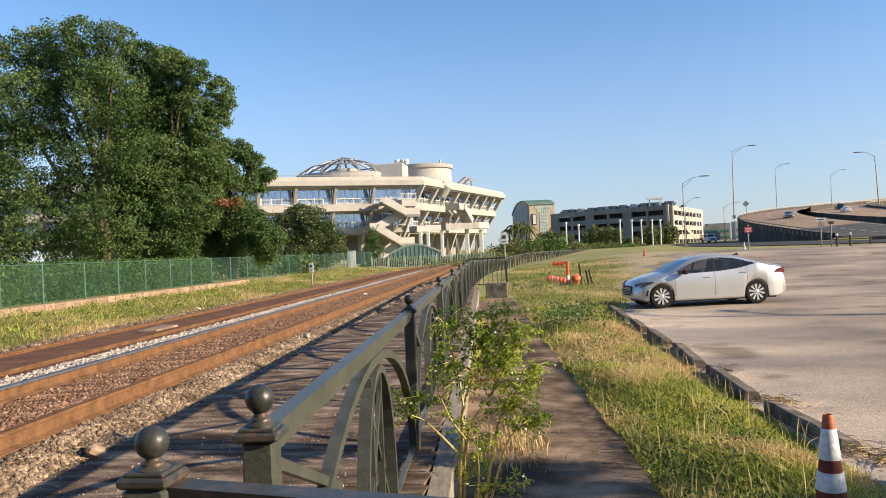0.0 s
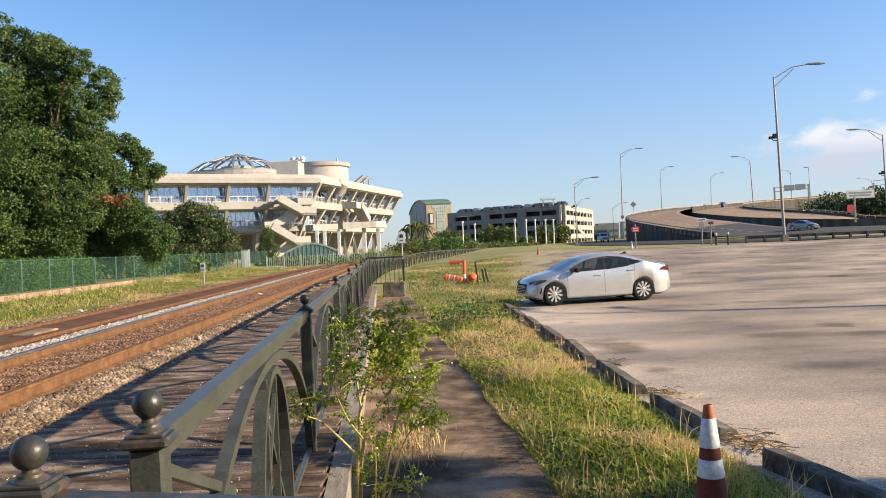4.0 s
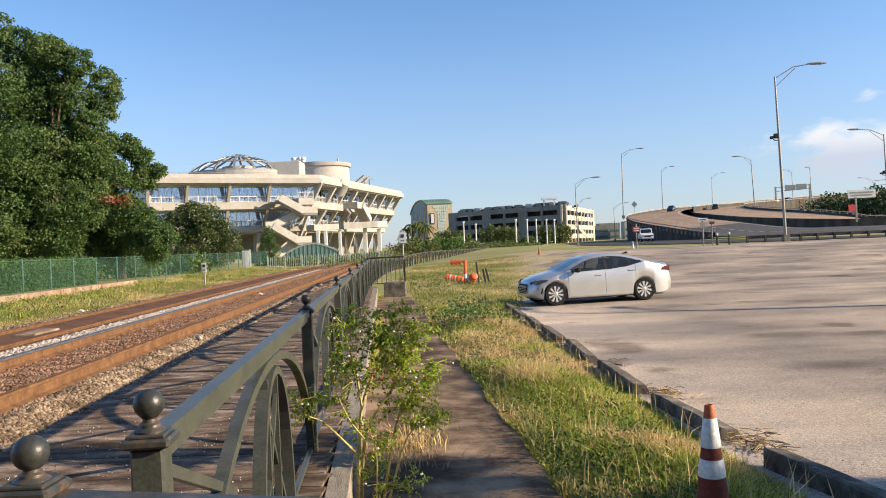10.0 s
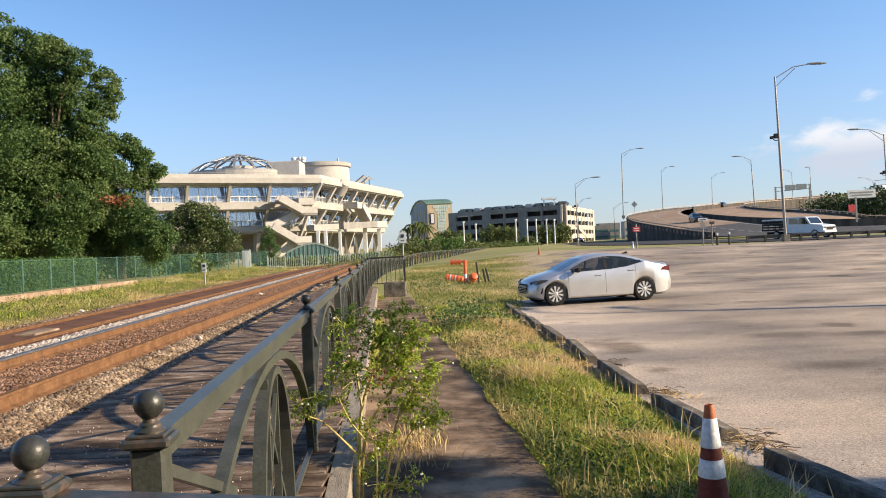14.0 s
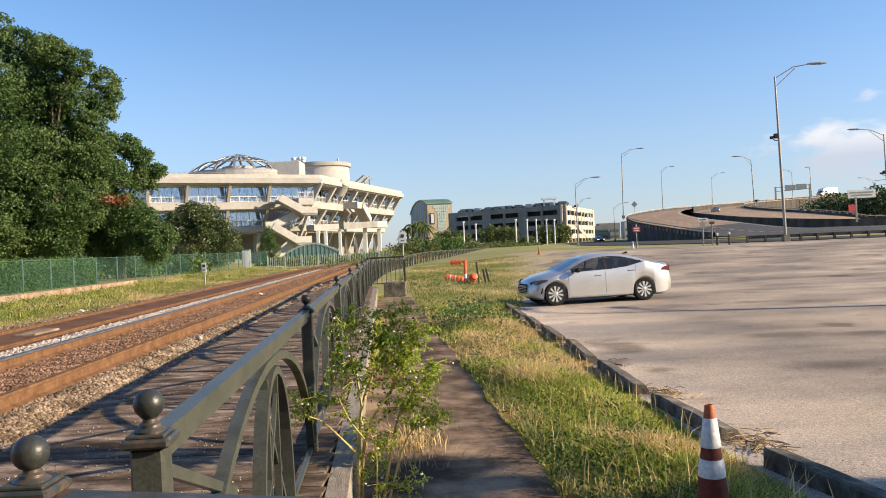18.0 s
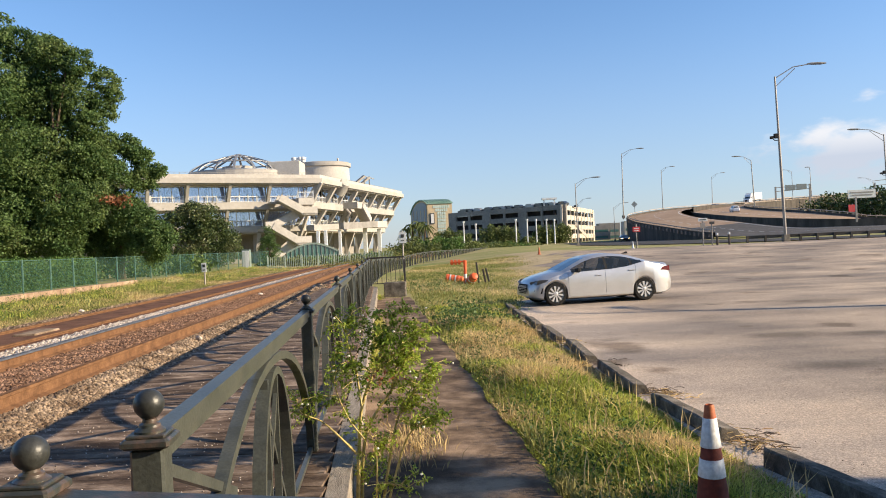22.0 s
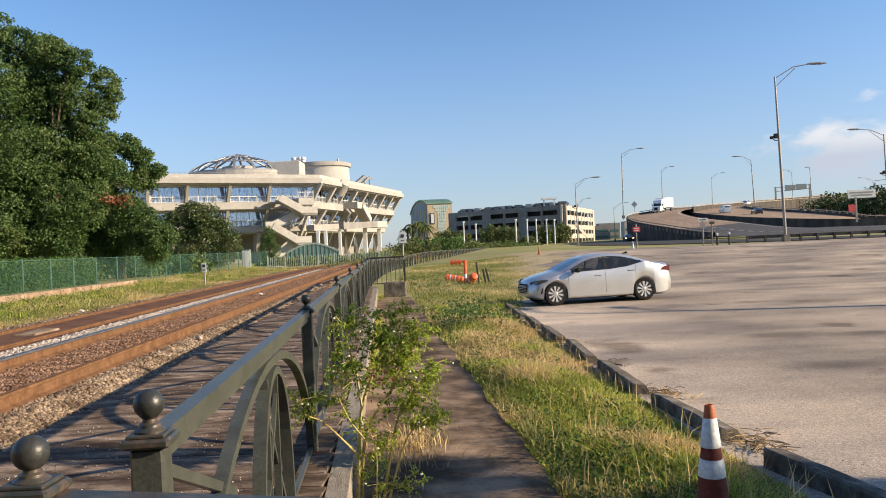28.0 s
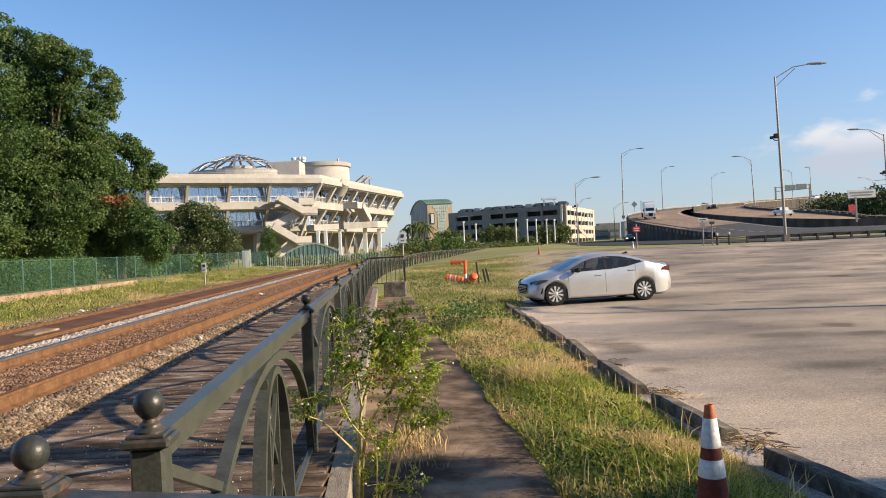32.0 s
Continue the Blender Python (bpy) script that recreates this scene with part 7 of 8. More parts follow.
stuff("bank_weeds", quads_mesh("bank_weeds", leaf_quads(r5, pts, 0.07, -0.3, 0.4), LEAF_HEDGE), "leafy weed clumps on the bank along the wall")
ct = np.repeat(cy, 40)
grass("bank_tufts", r5, np.repeat(cx, 40) + r5.normal(0, 0.25, len(ct)), ct + r5.normal(0, 0.3, len(ct)), r5.uniform(0.1, 0.32, len(ct)), GRASS, "tall grass tufts on the bank", 0.7, 0.008)
# waist-high scrub on the bank before the hall, taller towards the bend
u = r5.random(90)
sx, sy, ss = -10.2 + 6.9 * u + r5.normal(0, 0.5, 90), 69 + 10 * u + r5.normal(0, 1.4, 90), 0.14 + 0.34 * u * r5.uniform(0.6, 1.2, 90)
cl = np.repeat(np.arange(90), 110)
pts = np.stack([sx[cl] + r5.normal(0, 1, len(cl)) * ss[cl] * 1.2, sy[cl] + r5.normal(0, 1, len(cl)) * ss[cl] * 1.2, 0.2 + np.abs(r5.normal(0, 1, len(cl))) * ss[cl] * 1.5], 1)
stuff("bank_scrub", quads_mesh("bank_scrub", leaf_quads(r5, pts, 0.12, -0.3, 0.4), LEAF_SCRUB), "waist-high green scrub on the bank before the hall")
# weeds along the deck foot and at the path's edges
y = r5.uniform(3.5, 29, 2600)
x = rx(y) + 0.34 + np.abs(r5.normal(0, 0.09, 2600))
g = (np.sin(y * 1.1) + np.sin(y * 0.43 + 1)) > 0.3
grass("path_weeds", r5, x[g], y[g], r5.uniform(0.05, 0.3, g.sum()), GRASS, "weeds at the foot of the deck beam", 0.5, 0.009)
y = r5.normal(7.4, 0.5, 420)
grass("path_straw", r5, r5.normal(-0.4, 0.17, 420), y, r5.uniform(0.05, 0.2, 420), STRAW, "dry straw tuft beneath the bush", 0.8, 0.006)


# ---- the tall weed by the railing ----
def rose_bush():
    """A leggy bush: arching yellow stems that fork, with feathered leaves hung along their upper parts."""
    r = np.random.default_rng(17)
    t = thing("bush", "tall leggy bush with yellow stems and pale flowers", "bush", pose(0, 0, 0))
    # stems as (x, height) at the bush's own depth, thickness at the foot, first leafy share
    stems = [([(-0.69, 0.02), (-0.66, 0.49), (-0.62, 0.8), (-0.49, 1.11), (-0.39, 1.36), (-0.35, 1.46)], 0.017, 0.45),
             ([(-0.67, 0.02), (-0.61, 0.57), (-0.42, 0.87), (-0.29, 1.12), (-0.22, 1.27)], 0.014, 0.5),
             ([(-0.67, 0.46), (-0.78, 0.60), (-0.91, 0.70), (-1.04, 0.78), (-1.08, 0.9)], 0.010, 0.62),
             ([(-0.52, 0.02), (-0.43, 0.48), (-0.36, 0.71), (-0.2, 0.92), (-0.1, 1.04)], 0.013, 0.5),
             ([(-0.49, 0.02), (-0.33, 0.51), (-0.19, 0.66), (-0.09, 0.67)], 0.010, 0.5),
             ([(-0.62, 0.8), (-0.66, 1.06), (-0.7, 1.25), (-0.70, 1.38), (-0.65, 1.46)], 0.009, 0.15),
             ([(-0.42, 0.87), (-0.38, 1.09), (-0.52, 1.24), (-0.57, 1.36)], 0.008, 0.1),
             ([(-0.55, 0.02), (-0.53, 0.44), (-0.58, 0.64)], 0.009, 0.5),
             ([(-0.49, 1.11), (-0.34, 1.16), (-0.16, 1.3), (-0.08, 1.28)], 0.006, 0.1),
             ([(-0.36, 0.71), (-0.22, 0.78), (-0.12, 0.84)], 0.006, 0.1),
             ([(-0.61, 0.57), (-0.72, 0.72), (-0.8, 0.95), (-0.78, 1.08)], 0.008, 0.35),
             ([(-0.68, 0.2), (-0.6, 0.3), (-0.54, 0.28)], 0.006, 0.4), ([(-0.5, 0.15), (-0.4, 0.22), (-0.33, 0.2)], 0.006, 0.4)]
    leaf, twig, spots = [], Mesh(), []
    for i, (row, thick, first) in enumerate(stems):
        y0 = 5.62 + 0.09 * math.sin(i * 2.4)
        line = spline([(x, y0 + 0.03 * math.sin(3 * k + i), z) for k, (x, z) in enumerate(row)], 5)
        n = len(line)
        part("stem", Mesh().tube(line, [thick * (1 - 0.8 * k / (n - 1)) for k in range(n)], 6), STEM, t, "", True)
        sprays = int(27 * sum((line[k + 1] - line[k]).length for k in range(n - 1)) * (1 - first)) + 4
        for k in range(sprays):
            u = first + (1 - first) * (k + r.random()) / sprays
            j = min(int(u * (n - 1)), n - 2)
            p = line[j].lerp(line[j + 1], u * (n - 1) - j)
            a = r.uniform(0, 2 * math.pi)
            side = Vector((math.cos(a), math.sin(a) * 0.8, r.uniform(-0.1, 0.7))).normalized()
            reach = r.uniform(0.05, 0.26)
            q = p + side * reach
            twig.tube([p, p.lerp(q, 0.5) + Vector((0, 0, 0.015)), q], [0.0035, 0.0028, 0.002], 4, False)
            for m in range(3):
                d = Vector((r.normal(), r.normal(), r.normal() * 0.5 + 0.1)).normalized()
                L = r.uniform(0.07, 0.13)
                s0 = p.lerp(q, 0.35 + 0.2 * m)
                for w in range(7):
                    f = (w + 0.6) / 7
                    leaf.append(s0 + d * L * f - Vector((0, 0, 0.05 * f * f)))
            spots.append(q)
    part("twig_spray", twig, STEM, t)["kind"] = "stuff"
    pts = np.repeat(np.array([tuple(p) for p in leaf]), 2, axis=0)
    ob = new("leaves", quads_mesh("leaves", leaf_quads(r, pts + r.normal(0, 0.004, pts.shape), 0.033, 0.3, 0.42), LEAF_BUSH))
    ob.parent = t
    fl = Mesh()
    for k in range(45):
        q = spots[r.integers(len(spots))] + Vector(r.normal(0, 0.03, 3))
        fl.lathe([(0.002, -0.007), (0.010, 0.0), (0.006, 0.008)], 6, tuple(q))
    part("flower_spray", fl, FLOWER, t, "small pale flowers")["kind"] = "stuff"
    rd = np.array([-0.44, 5.4, 1.02]) + r.normal(0, 1, (26, 3)) * np.array([0.05, 0.03, 0.03])
    ob = new("red_leaves", quads_mesh("red_leaves", leaf_quads(r, rd, 0.035, 0.2, 0.55), LEAF_DEAD))
    ob.parent = t
    return t


rose_bush()

# ---- cone, drums, posts ----
def traffic_cone(at):
    t = thing("traffic_cone", "dirty orange traffic cone with a shade-darkened red body and two white collars", "traffic cone", at)
    part("base", Mesh().box((0, 0, 0.02), (0.36, 0.36, 0.04), 0.012), CONE_MAROON, t)
    R = lambda z: 0.128 - (0.128 - 0.028) * (z - 0.04) / 0.85
    # body below the tip carries painted shade
    part("cone", Mesh().lathe([(R(0.04), 0.04), (R(0.4), 0.4), (R(0.82), 0.82)], 28), CONE_MAROON, t, "rubber body in dark red, its shade put into the colour", True)
    part("tip", Mesh().lathe([(R(0.82) + 0.001, 0.815), (R(0.905), 0.905), (R(0.91) - 0.004, 0.912), (R(0.91) - 0.010, 0.91), (R(0.8) - 0.012, 0.82)], 28), CONE_ORANGE, t, "faded orange tip", True)
    for z0, z1 in ((0.51, 0.61), (0.675, 0.838)):
        part("collar", Mesh().lathe([(R(z0) + 0.002, z0), (R(z0) + 0.004, z0 + 0.002), (R(z1) + 0.004, z1 - 0.002), (R(z1) + 0.002, z1)], 28), CONE_WHITE, t, "scuffed white reflective collar", True)
    return t


traffic_cone(pose(1.455, 4.45, ground_z(1.45, 4.45) - 0.02, 1.5, -1.0, 20))
# rubble by the cone
for k, (x, y, s) in enumerate(((1.62, 7.9, 0.07), (1.75, 7.75, 0.05), (1.9, 7.1, 0.06), (-3.62, 5.9, 0.09), (-0.2, 5.4, 0.035))):
    b = thing("rubble", "broken lump of concrete on the ground", "rubble", pose(x, y, (DECK_Z if x < -3 else ground_z(x, y)) + s * 0.35, 10 * k, 5, 40 * k), "rubble lumps")
    part("lump", Mesh().box((0, 0, 0), (s * 2.4, s * 1.7, s), s * 0.3), BRICKISH if x < -3 else CONCRETE, b)


def drum(at, label):
    t = thing("traffic_drum", label, "traffic drum", at, "orange drums")
    part("barrel", Mesh().lathe([(0.27, 0), (0.28, 0.1), (0.25, 0.12), (0.25, 0.4), (0.23, 0.42), (0.23, 0.75), (0.2, 0.78), (0.19, 0.95), (0.1, 1.0)], 20), ORANGE, t, "", True)
    for z, rr_ in ((0.22, 0.253), (0.52, 0.233)):
        part("stripe", Mesh().lathe([(rr_, z), (rr_ + 0.003, z + 0.005), (rr_ + 0.003, z + 0.07), (rr_, z + 0.075)], 20), CONE_WHITE, t)
    return t


gz = ground_z
drum(pose(0.1, 36.6, gz(0.35, 36.6) + 0.16, 96, 0, 78) @ Matrix.Scale(0.8, 4), "toppled orange drum with white stripes in the grass")
drum(pose(1.05, 35.2, gz(1.0, 35.0) + 0.02, 62, 0, 25) @ Matrix.Scale(0.8, 4), "crumpled orange drum lying in the grass")
bp = thing("barrier_post", "leaning orange post with short horizontal drums", "barrier", pose(0.98, 37, gz(0.98, 37)))
part("post", Mesh().tube([(0, 0, -0.1), (0.02, 0, 1.0)], 0.075, 12), ORANGE, bp)
part("sleeve", Mesh().tube([(0.005, 0, 0.15), (0.008, 0, 0.36)], 0.08, 12), CONE_WHITE, bp)
part("arm", Mesh().tube([(0.05, 0, 0.95), (-0.68, 0, 0.9)], 0.04, 8), ORANGE, bp)
for k in range(3):
    part("ring", Mesh().tube([(-0.2 - 0.17 * k, 0, 0.93), (-0.31 - 0.17 * k, 0, 0.92)], 0.12, 12), ORANGE, bp)
for x, y, h, ax, ay in ((1.52, 34.8, 1.0, 0, -5), (1.85, 35.5, 0.68, 3, -9), (2.02, 35.5, 0.72, 0, -12)):
    p = thing("leaning_post", "dark leaning metal post in the grass", "post", pose(x, y, gz(x, y), ax, ay, 0), "leaning posts")
    part("post", Mesh().box((0, 0, h / 2 - 0.05), (0.08, 0.08, h + 0.1), 0.01), RUST_BLACK, p)
sc = thing("small_cone", "small orange marker cone in the far grass", "traffic cone", pose(7.4, 61, gz(7.4, 61)))
part("cone", Mesh().lathe([(0.17, 0), (0.17, 0.03), (0.1, 0.04), (0.03, 0.6)], 12), CONE_ORANGE, sc)
sc = thing("small_cone", "white and orange marker cone by the red sign", "traffic cone", pose(15.6, 65.0, gz(15.6, 65)))
part("cone", Mesh().lathe([(0.17, 0), (0.17, 0.03), (0.1, 0.04), (0.03, 0.62)], 12), CONE_WHITE, sc)

# straw and twigs gathered at the kerb ends
def litter(at, n, seed):
    r = np.random.default_rng(seed)
    m = Mesh()
    for k in range(n):
        a = r.uniform(0, 2 * math.pi)
        q = Vector((at[0] + r.normal(0, 0.12), at[1] + r.normal(0, 0.2), ground_z(at[0], at[1]) + 0.03 + abs(r.normal(0, 0.025))))
        d = Vector((math.cos(a), math.sin(a), r.uniform(-0.12, 0.12))) * r.uniform(0.025, 0.09)
        m.tube([q - d, q + d * 0.3 + Vector((0, 0, 0.01)), q + d], 0.004, 3, False)
    return stuff("straw_litter", data_of("straw_litter", m, STRAW if seed % 2 else GRAVELLY), "dry twigs and straw swept against the kerb")


for k, (x, y) in enumerate(((2.45, 9.35), (2.5, 9.2), (2.72, 6.85), (2.62, 7.0), (2.32, 11.6), (2.15, 14.1))):
    litter((x, y), 60, k)
pad = thing("track_pad", "pale concrete pad set between the tracks", "slab", pose(track_x(17, 4.05), 17, 0.42, 0, 0, 3))
part("slab", Mesh().box((0, 0, 0), (0.45, 1.2, 0.05), 0.01), STONE, pad)
for k, (off, y, s) in enumerate(((5.3, 22.4, 0.09), (1.05, 27, 0.1), (2.2, 26, 0.08), (-0.35, 13.5, 0.07), (-0.3, 31, 0.08))):
    b = thing("loose_stone", "pale loose stone lying by the rails", "stone", pose(track_x(y, off), y, 0.5, 20 * k, 8, 50 * k), "loose stones")
    part("lump", Mesh().box((0, 0, 0), (s * 1.7, s * 1.3, s * 0.9), s * 0.3), STONE_PALE, b)

# ---- scrub and palms far along the line ----
def scrub(at, w, h, n, label, leaf=LEAF_HEDGE, size=0.45, seed=1):
    r = np.random.default_rng(seed)
    t = thing("shrub", label, "shrub", pose(*at))
    u = rand_units(r, n)
    rad = r.random(n) ** 0.33
    pts = u * rad[:, None] * np.array([w / 2, w / 3, h / 2]) * (1 + 0.2 * np.sin(u[:, :1] * 9 + seed)) + np.array([0, 0, h / 2])
    pts = pts[pts[:, 2] > 0]
    ob = new("leaves", quads_mesh("leaves", leaf_quads(r, pts, size, 0.1, 0.6), leaf))
    ob.parent = t
    part("stems", Mesh().tube([(0, 0, -0.2), (0.1, 0, h * 0.5)], [0.08, 0.04], 5), BARK, t)
    return t


for k, (x, y, w, h) in enumerate(((-9.5, 100, 6, 0.8), (-7.6, 104, 6, 1.0), (-4, 118, 9, 2.2), (0, 130, 9, 3.0), (3, 150, 12, 2.4), (9, 160, 12, 1.8), (13, 170, 10, 1.6), (18, 176, 8, 1.3), (-4.5, 135, 7, 3.2), (-14.5, 90, 7, 0.8), (-12, 95, 6, 0.7), (-16.5, 84, 6, 0.9))):
    scrub((x, y, 0.3), w, h, 1500, "green scrub along the railway", LEAF_PALM if k % 3 else LEAF_HEDGE, 0.42, k)
for k, (x, y, w, h) in enumerate(((-27, 56, 7, 2.2), (-23, 58, 6, 2.0), (-32, 58, 7, 2.4), (-20.5, 62, 5, 1.8), (-38, 60, 8, 2.6))):
    scrub((x, y, 0.3), w, h, 1500, "dark undergrowth behind the green fence", LEAF_OAK, 0.3, 20 + k)
for k, (x, y, w, h) in enumerate(((13.5, 215, 7, 6.4), (18, 215, 7, 5.8), (24, 222, 5, 2.6), (29, 226, 7, 6.0), (34, 228, 6, 6.4), (1.5, 205, 8, 5.5), (5, 207, 6, 4.6))):
    scrub((x, y, 0.3), w, h, 2400, "broad tree before the parking garage", LEAF_PALM, 0.6, 40 + k)


def palm(at, h, seed):
    r = random.Random(seed)
    t = thing("palm_tree", "palm tree with drooping yellow-green fronds", "palm", pose(*at), "palms")
    part("trunk", Mesh().tube([(0, 0, -0.2), (0.1, 0, h * 0.5), (0.15, 0, h)], [0.28, 0.22, 0.2], 8), BARK, t)
    for k in range(22):
        a = 2 * math.pi * k / 22 + r.uniform(-0.1, 0.1)
        up = r.uniform(-0.3, 0.9)
        L = r.uniform(2.0, 3.0)
        m = Mesh()
        line = [Vector((0.15 + math.cos(a) * L * s, math.sin(a) * L * s, h + up * L * s - 1.1 * L * s * s)) for s in (0, 0.3, 0.6, 1.0)]
        w = Vector((-math.sin(a), math.cos(a), 0))
        m.band([p + w * 0.05 for p in line], [p - w * 0.35 * (1 - 0.3 * i) - Vector((0, 0, 0.2)) for i, p in enumerate(line)])
        m.band([p + w * 0.35 * (1 - 0.3 * i) - Vector((0, 0, 0.2)) for i, p in enumerate(line)], [p - w * 0.05 for p in line])
        part("frond", m, LEAF_PALM, t)
    return t


for k, (x, y, h) in enumerate(((-7.2, 190, 6.4), (-5.6, 192, 7.0), (-4.2, 188, 6.0), (-8.6, 195, 5.6))):
    palm((x, y, 0.5), h, k)
for k, (x, y, w, h) in enumerate(((95, 190, 16, 8), (104, 186, 16, 9), (112, 182, 16, 11), (120, 180, 16, 13))):
    scrub((x, y, 2.0), w, h, 2600, "dark trees beside the ramps", LEAF_MAG, 0.8, 60 + k)
rb = thing("red_banner", "red banner among the dark trees", "banner", pose(92.5, 178, 6.0))
part("cloth", Mesh().box((0, 0, 0), (1.9, 0.15, 1.6)), SIGN_RED, rb)
part("pole", Mesh().tube([(0, 0.1, -6), (0, 0.1, 1)], 0.08, 6), POLE, rb)

# shade giver beside the camera: the tree whose shadow lies across the foreground
tree("tree", (13.5, 3.0, 0.0), 6.2, 0.2, [(-0.8, 0.72, 5.5, 1.0, 0.7, 0.3), (0.3, 0.15, 4.75, 0.9, 0.7, 0.3), (0, -0.2, 4.3, 1.4, 0.7, 0.8), (0.2, -1.2, 4.8, 1.6, 1.2, 0.85), (0.3, -2.6, 4.4, 2.0, 1.9, 1.1), (0.5, -4.8, 4.2, 2.2, 2.2, 1.2), (-0.3, -0.1, 3.1, 1.2, 0.65, 0.6), (0.3, 0.12, 7.35, 0.4, 0.14, 0.1)], 15000, 0.22, LEAF_OAK, "broadleaf tree whose shade falls across the path", seed=31)
# unseen trees added behind the camera to cut the sky's fill light
for k, (x, y, w, h) in enumerate(((-30, -16, 13, 13), (-18, -19, 13, 15), (-6, -17, 13, 14), (6, -18, 13, 15), (18, -17, 13, 13), (30, -19, 13, 14))):
    scrub((x, y, -0.2), w, h, 2600, "added unseen tree that holds back sky light behind the camera", LEAF_OAK, 1.1, 80 + k)
lp = thing("street_lamp", "tall grey metal street lamp beside the lot", "street lamp", pose(19.5, 16.9, 0.0), "street lamps")
part("pole", Mesh().tube([(0, 0, -0.3), (0, 0, 6.6)], [0.13, 0.08], 10), POLE, lp)
part("arm", Mesh().tube([(0, 0, 6.5), (-0.2, 0.6, 6.9), (-0.4, 1.8, 7.0)], 0.05, 6), POLE, lp)
part("lamp_head", Mesh().box((-0.4, 2.0, 6.98), (0.3, 0.7, 0.16), 0.04), GARAGE, lp)
copy_thing(lp, pose(22.5, 16.2, 0, 0, 0, 15))

# ---- deck planks and sleepers ----
plank_mesh = {}


def plank(y, k):
    w, gap = 0.29, 0.012
    x0, x1 = deck_left(y) + 0.03 + 0.05 * math.sin(k * 2.3), rail_x(y) + 0.165
    key = k % 5
    if key not in plank_mesh:
        m = Mesh().box((0.5, 0, 0), (1.0, w - gap, 0.05), 0.0)
        rr2 = random.Random(key)
        m.v = [(a, b + rr2.uniform(-0.004, 0.004), c + rr2.uniform(-0.003, 0.006)) for a, b, c in m.v]
        plank_mesh[key] = data_of("plank", m, PLANK)
    ob = new("plank", plank_mesh[key])
    ob.parent = deck
    ob.matrix_basis = Matrix.Translation((x0, y, DECK_Z - 0.022)) @ Matrix.Rotation(radians(-3.2 + 0.3 * math.sin(k)), 4, "Z") @ Matrix.Diagonal((x1 - x0, 1, 1, 1))


for k in range(118):
    plank(-2.48 + 0.29 * k, k)
sl = data_of("sleeper", Mesh().box((0, 0, 0), (2.0, 0.23, 0.16), 0.015), SLEEPER)
for k in range(110):
    y = -2 + 0.52 * k
    ob = new("sleeper", sl)
    ob.parent = bed
    ob.matrix_basis = pose(track_x(y, 0.75), y, BED_Z - 0.052, 0, 0, 2.7 + 0.8 * math.sin(k * 3.1))

# ---- moving vehicles ----
def six_wheels(t, xs_, half, r, w=0.26):
    for x in xs_:
        for s in (-1, 1):
            wheel(t, "wheel", x, s * half, r, w, s)


def stake_truck(at):
    t = thing("stake_truck", "white crew-cab truck with a dark stake bed", "truck", at)
    cab = Mesh().slab([(3.3, 0.55), (3.3, 1.05), (3.15, 1.22), (1.95, 1.38), (1.45, 2.05), (1.2, 2.12), (-0.55, 2.12), (-0.7, 2.0), (-0.72, 0.55)], "y", -0.95, 0.95)
    part("cab", cab, CAR_WHITE, t)
    for s in (-1, 1):
        for x0, x1, lean in ((1.55, 0.6, 0.42), (0.45, -0.5, 0.0)):
            part("side_window", Mesh().add([(x0 + 0.12, s * 0.956, 1.42), (x1, s * 0.956, 1.42), (x1, s * 0.956, 1.98), (x0 - lean * 0.6, s * 0.956, 1.98)], [(0, 1, 2, 3)]), CAR_GLASS, t)
        part("headlight", Mesh().box((3.28, s * 0.72, 0.98), (0.08, 0.36, 0.2), 0.02), LAMP_CLEAR, t)
        part("mirror", Mesh().box((1.5, s * 1.12, 1.55), (0.1, 0.2, 0.3), 0.02), TRIM_BLACK, t)
    part("windscreen", Mesh().add([(1.93, -0.85, 1.42), (1.93, 0.85, 1.42), (1.5, 0.78, 2.02), (1.5, -0.78, 2.02)], [(0, 1, 2, 3)]), CAR_GLASS, t)
    part("grille", Mesh().box((3.31, 0, 0.9), (0.05, 1.0, 0.3), 0.01), TRIM_BLACK, t)
    part("bumper", Mesh().box((3.36, 0, 0.6), (0.14, 1.85, 0.22), 0.03), ALLOY, t)
    part("chassis", Mesh().box((-0.4, 0, 0.62), (6.2, 0.9, 0.24)), TRIM_BLACK, t)
    part("bed", Mesh().box((-2.2, 0, 0.92), (2.9, 2.1, 0.16)), TRIM_BLACK, t)
    for k in range(5):
        for s in (-1, 1):
            part("stake", Mesh().box((-0.85 - 0.68 * k, s * 1.0, 1.5), (0.08, 0.06, 1.1)), TRIM_BLACK, t)
    for z in (1.2, 1.45, 1.7, 1.95):
        for s in (-1, 1):
            part("slat", Mesh().box((-2.2, s * 1.03, z), (2.8, 0.03, 0.15)), TRIM_BLACK if z < 1.9 else WHITE_METAL, t)
    six_wheels(t, (2.35, -2.0), 0.84, 0.42)
    return t


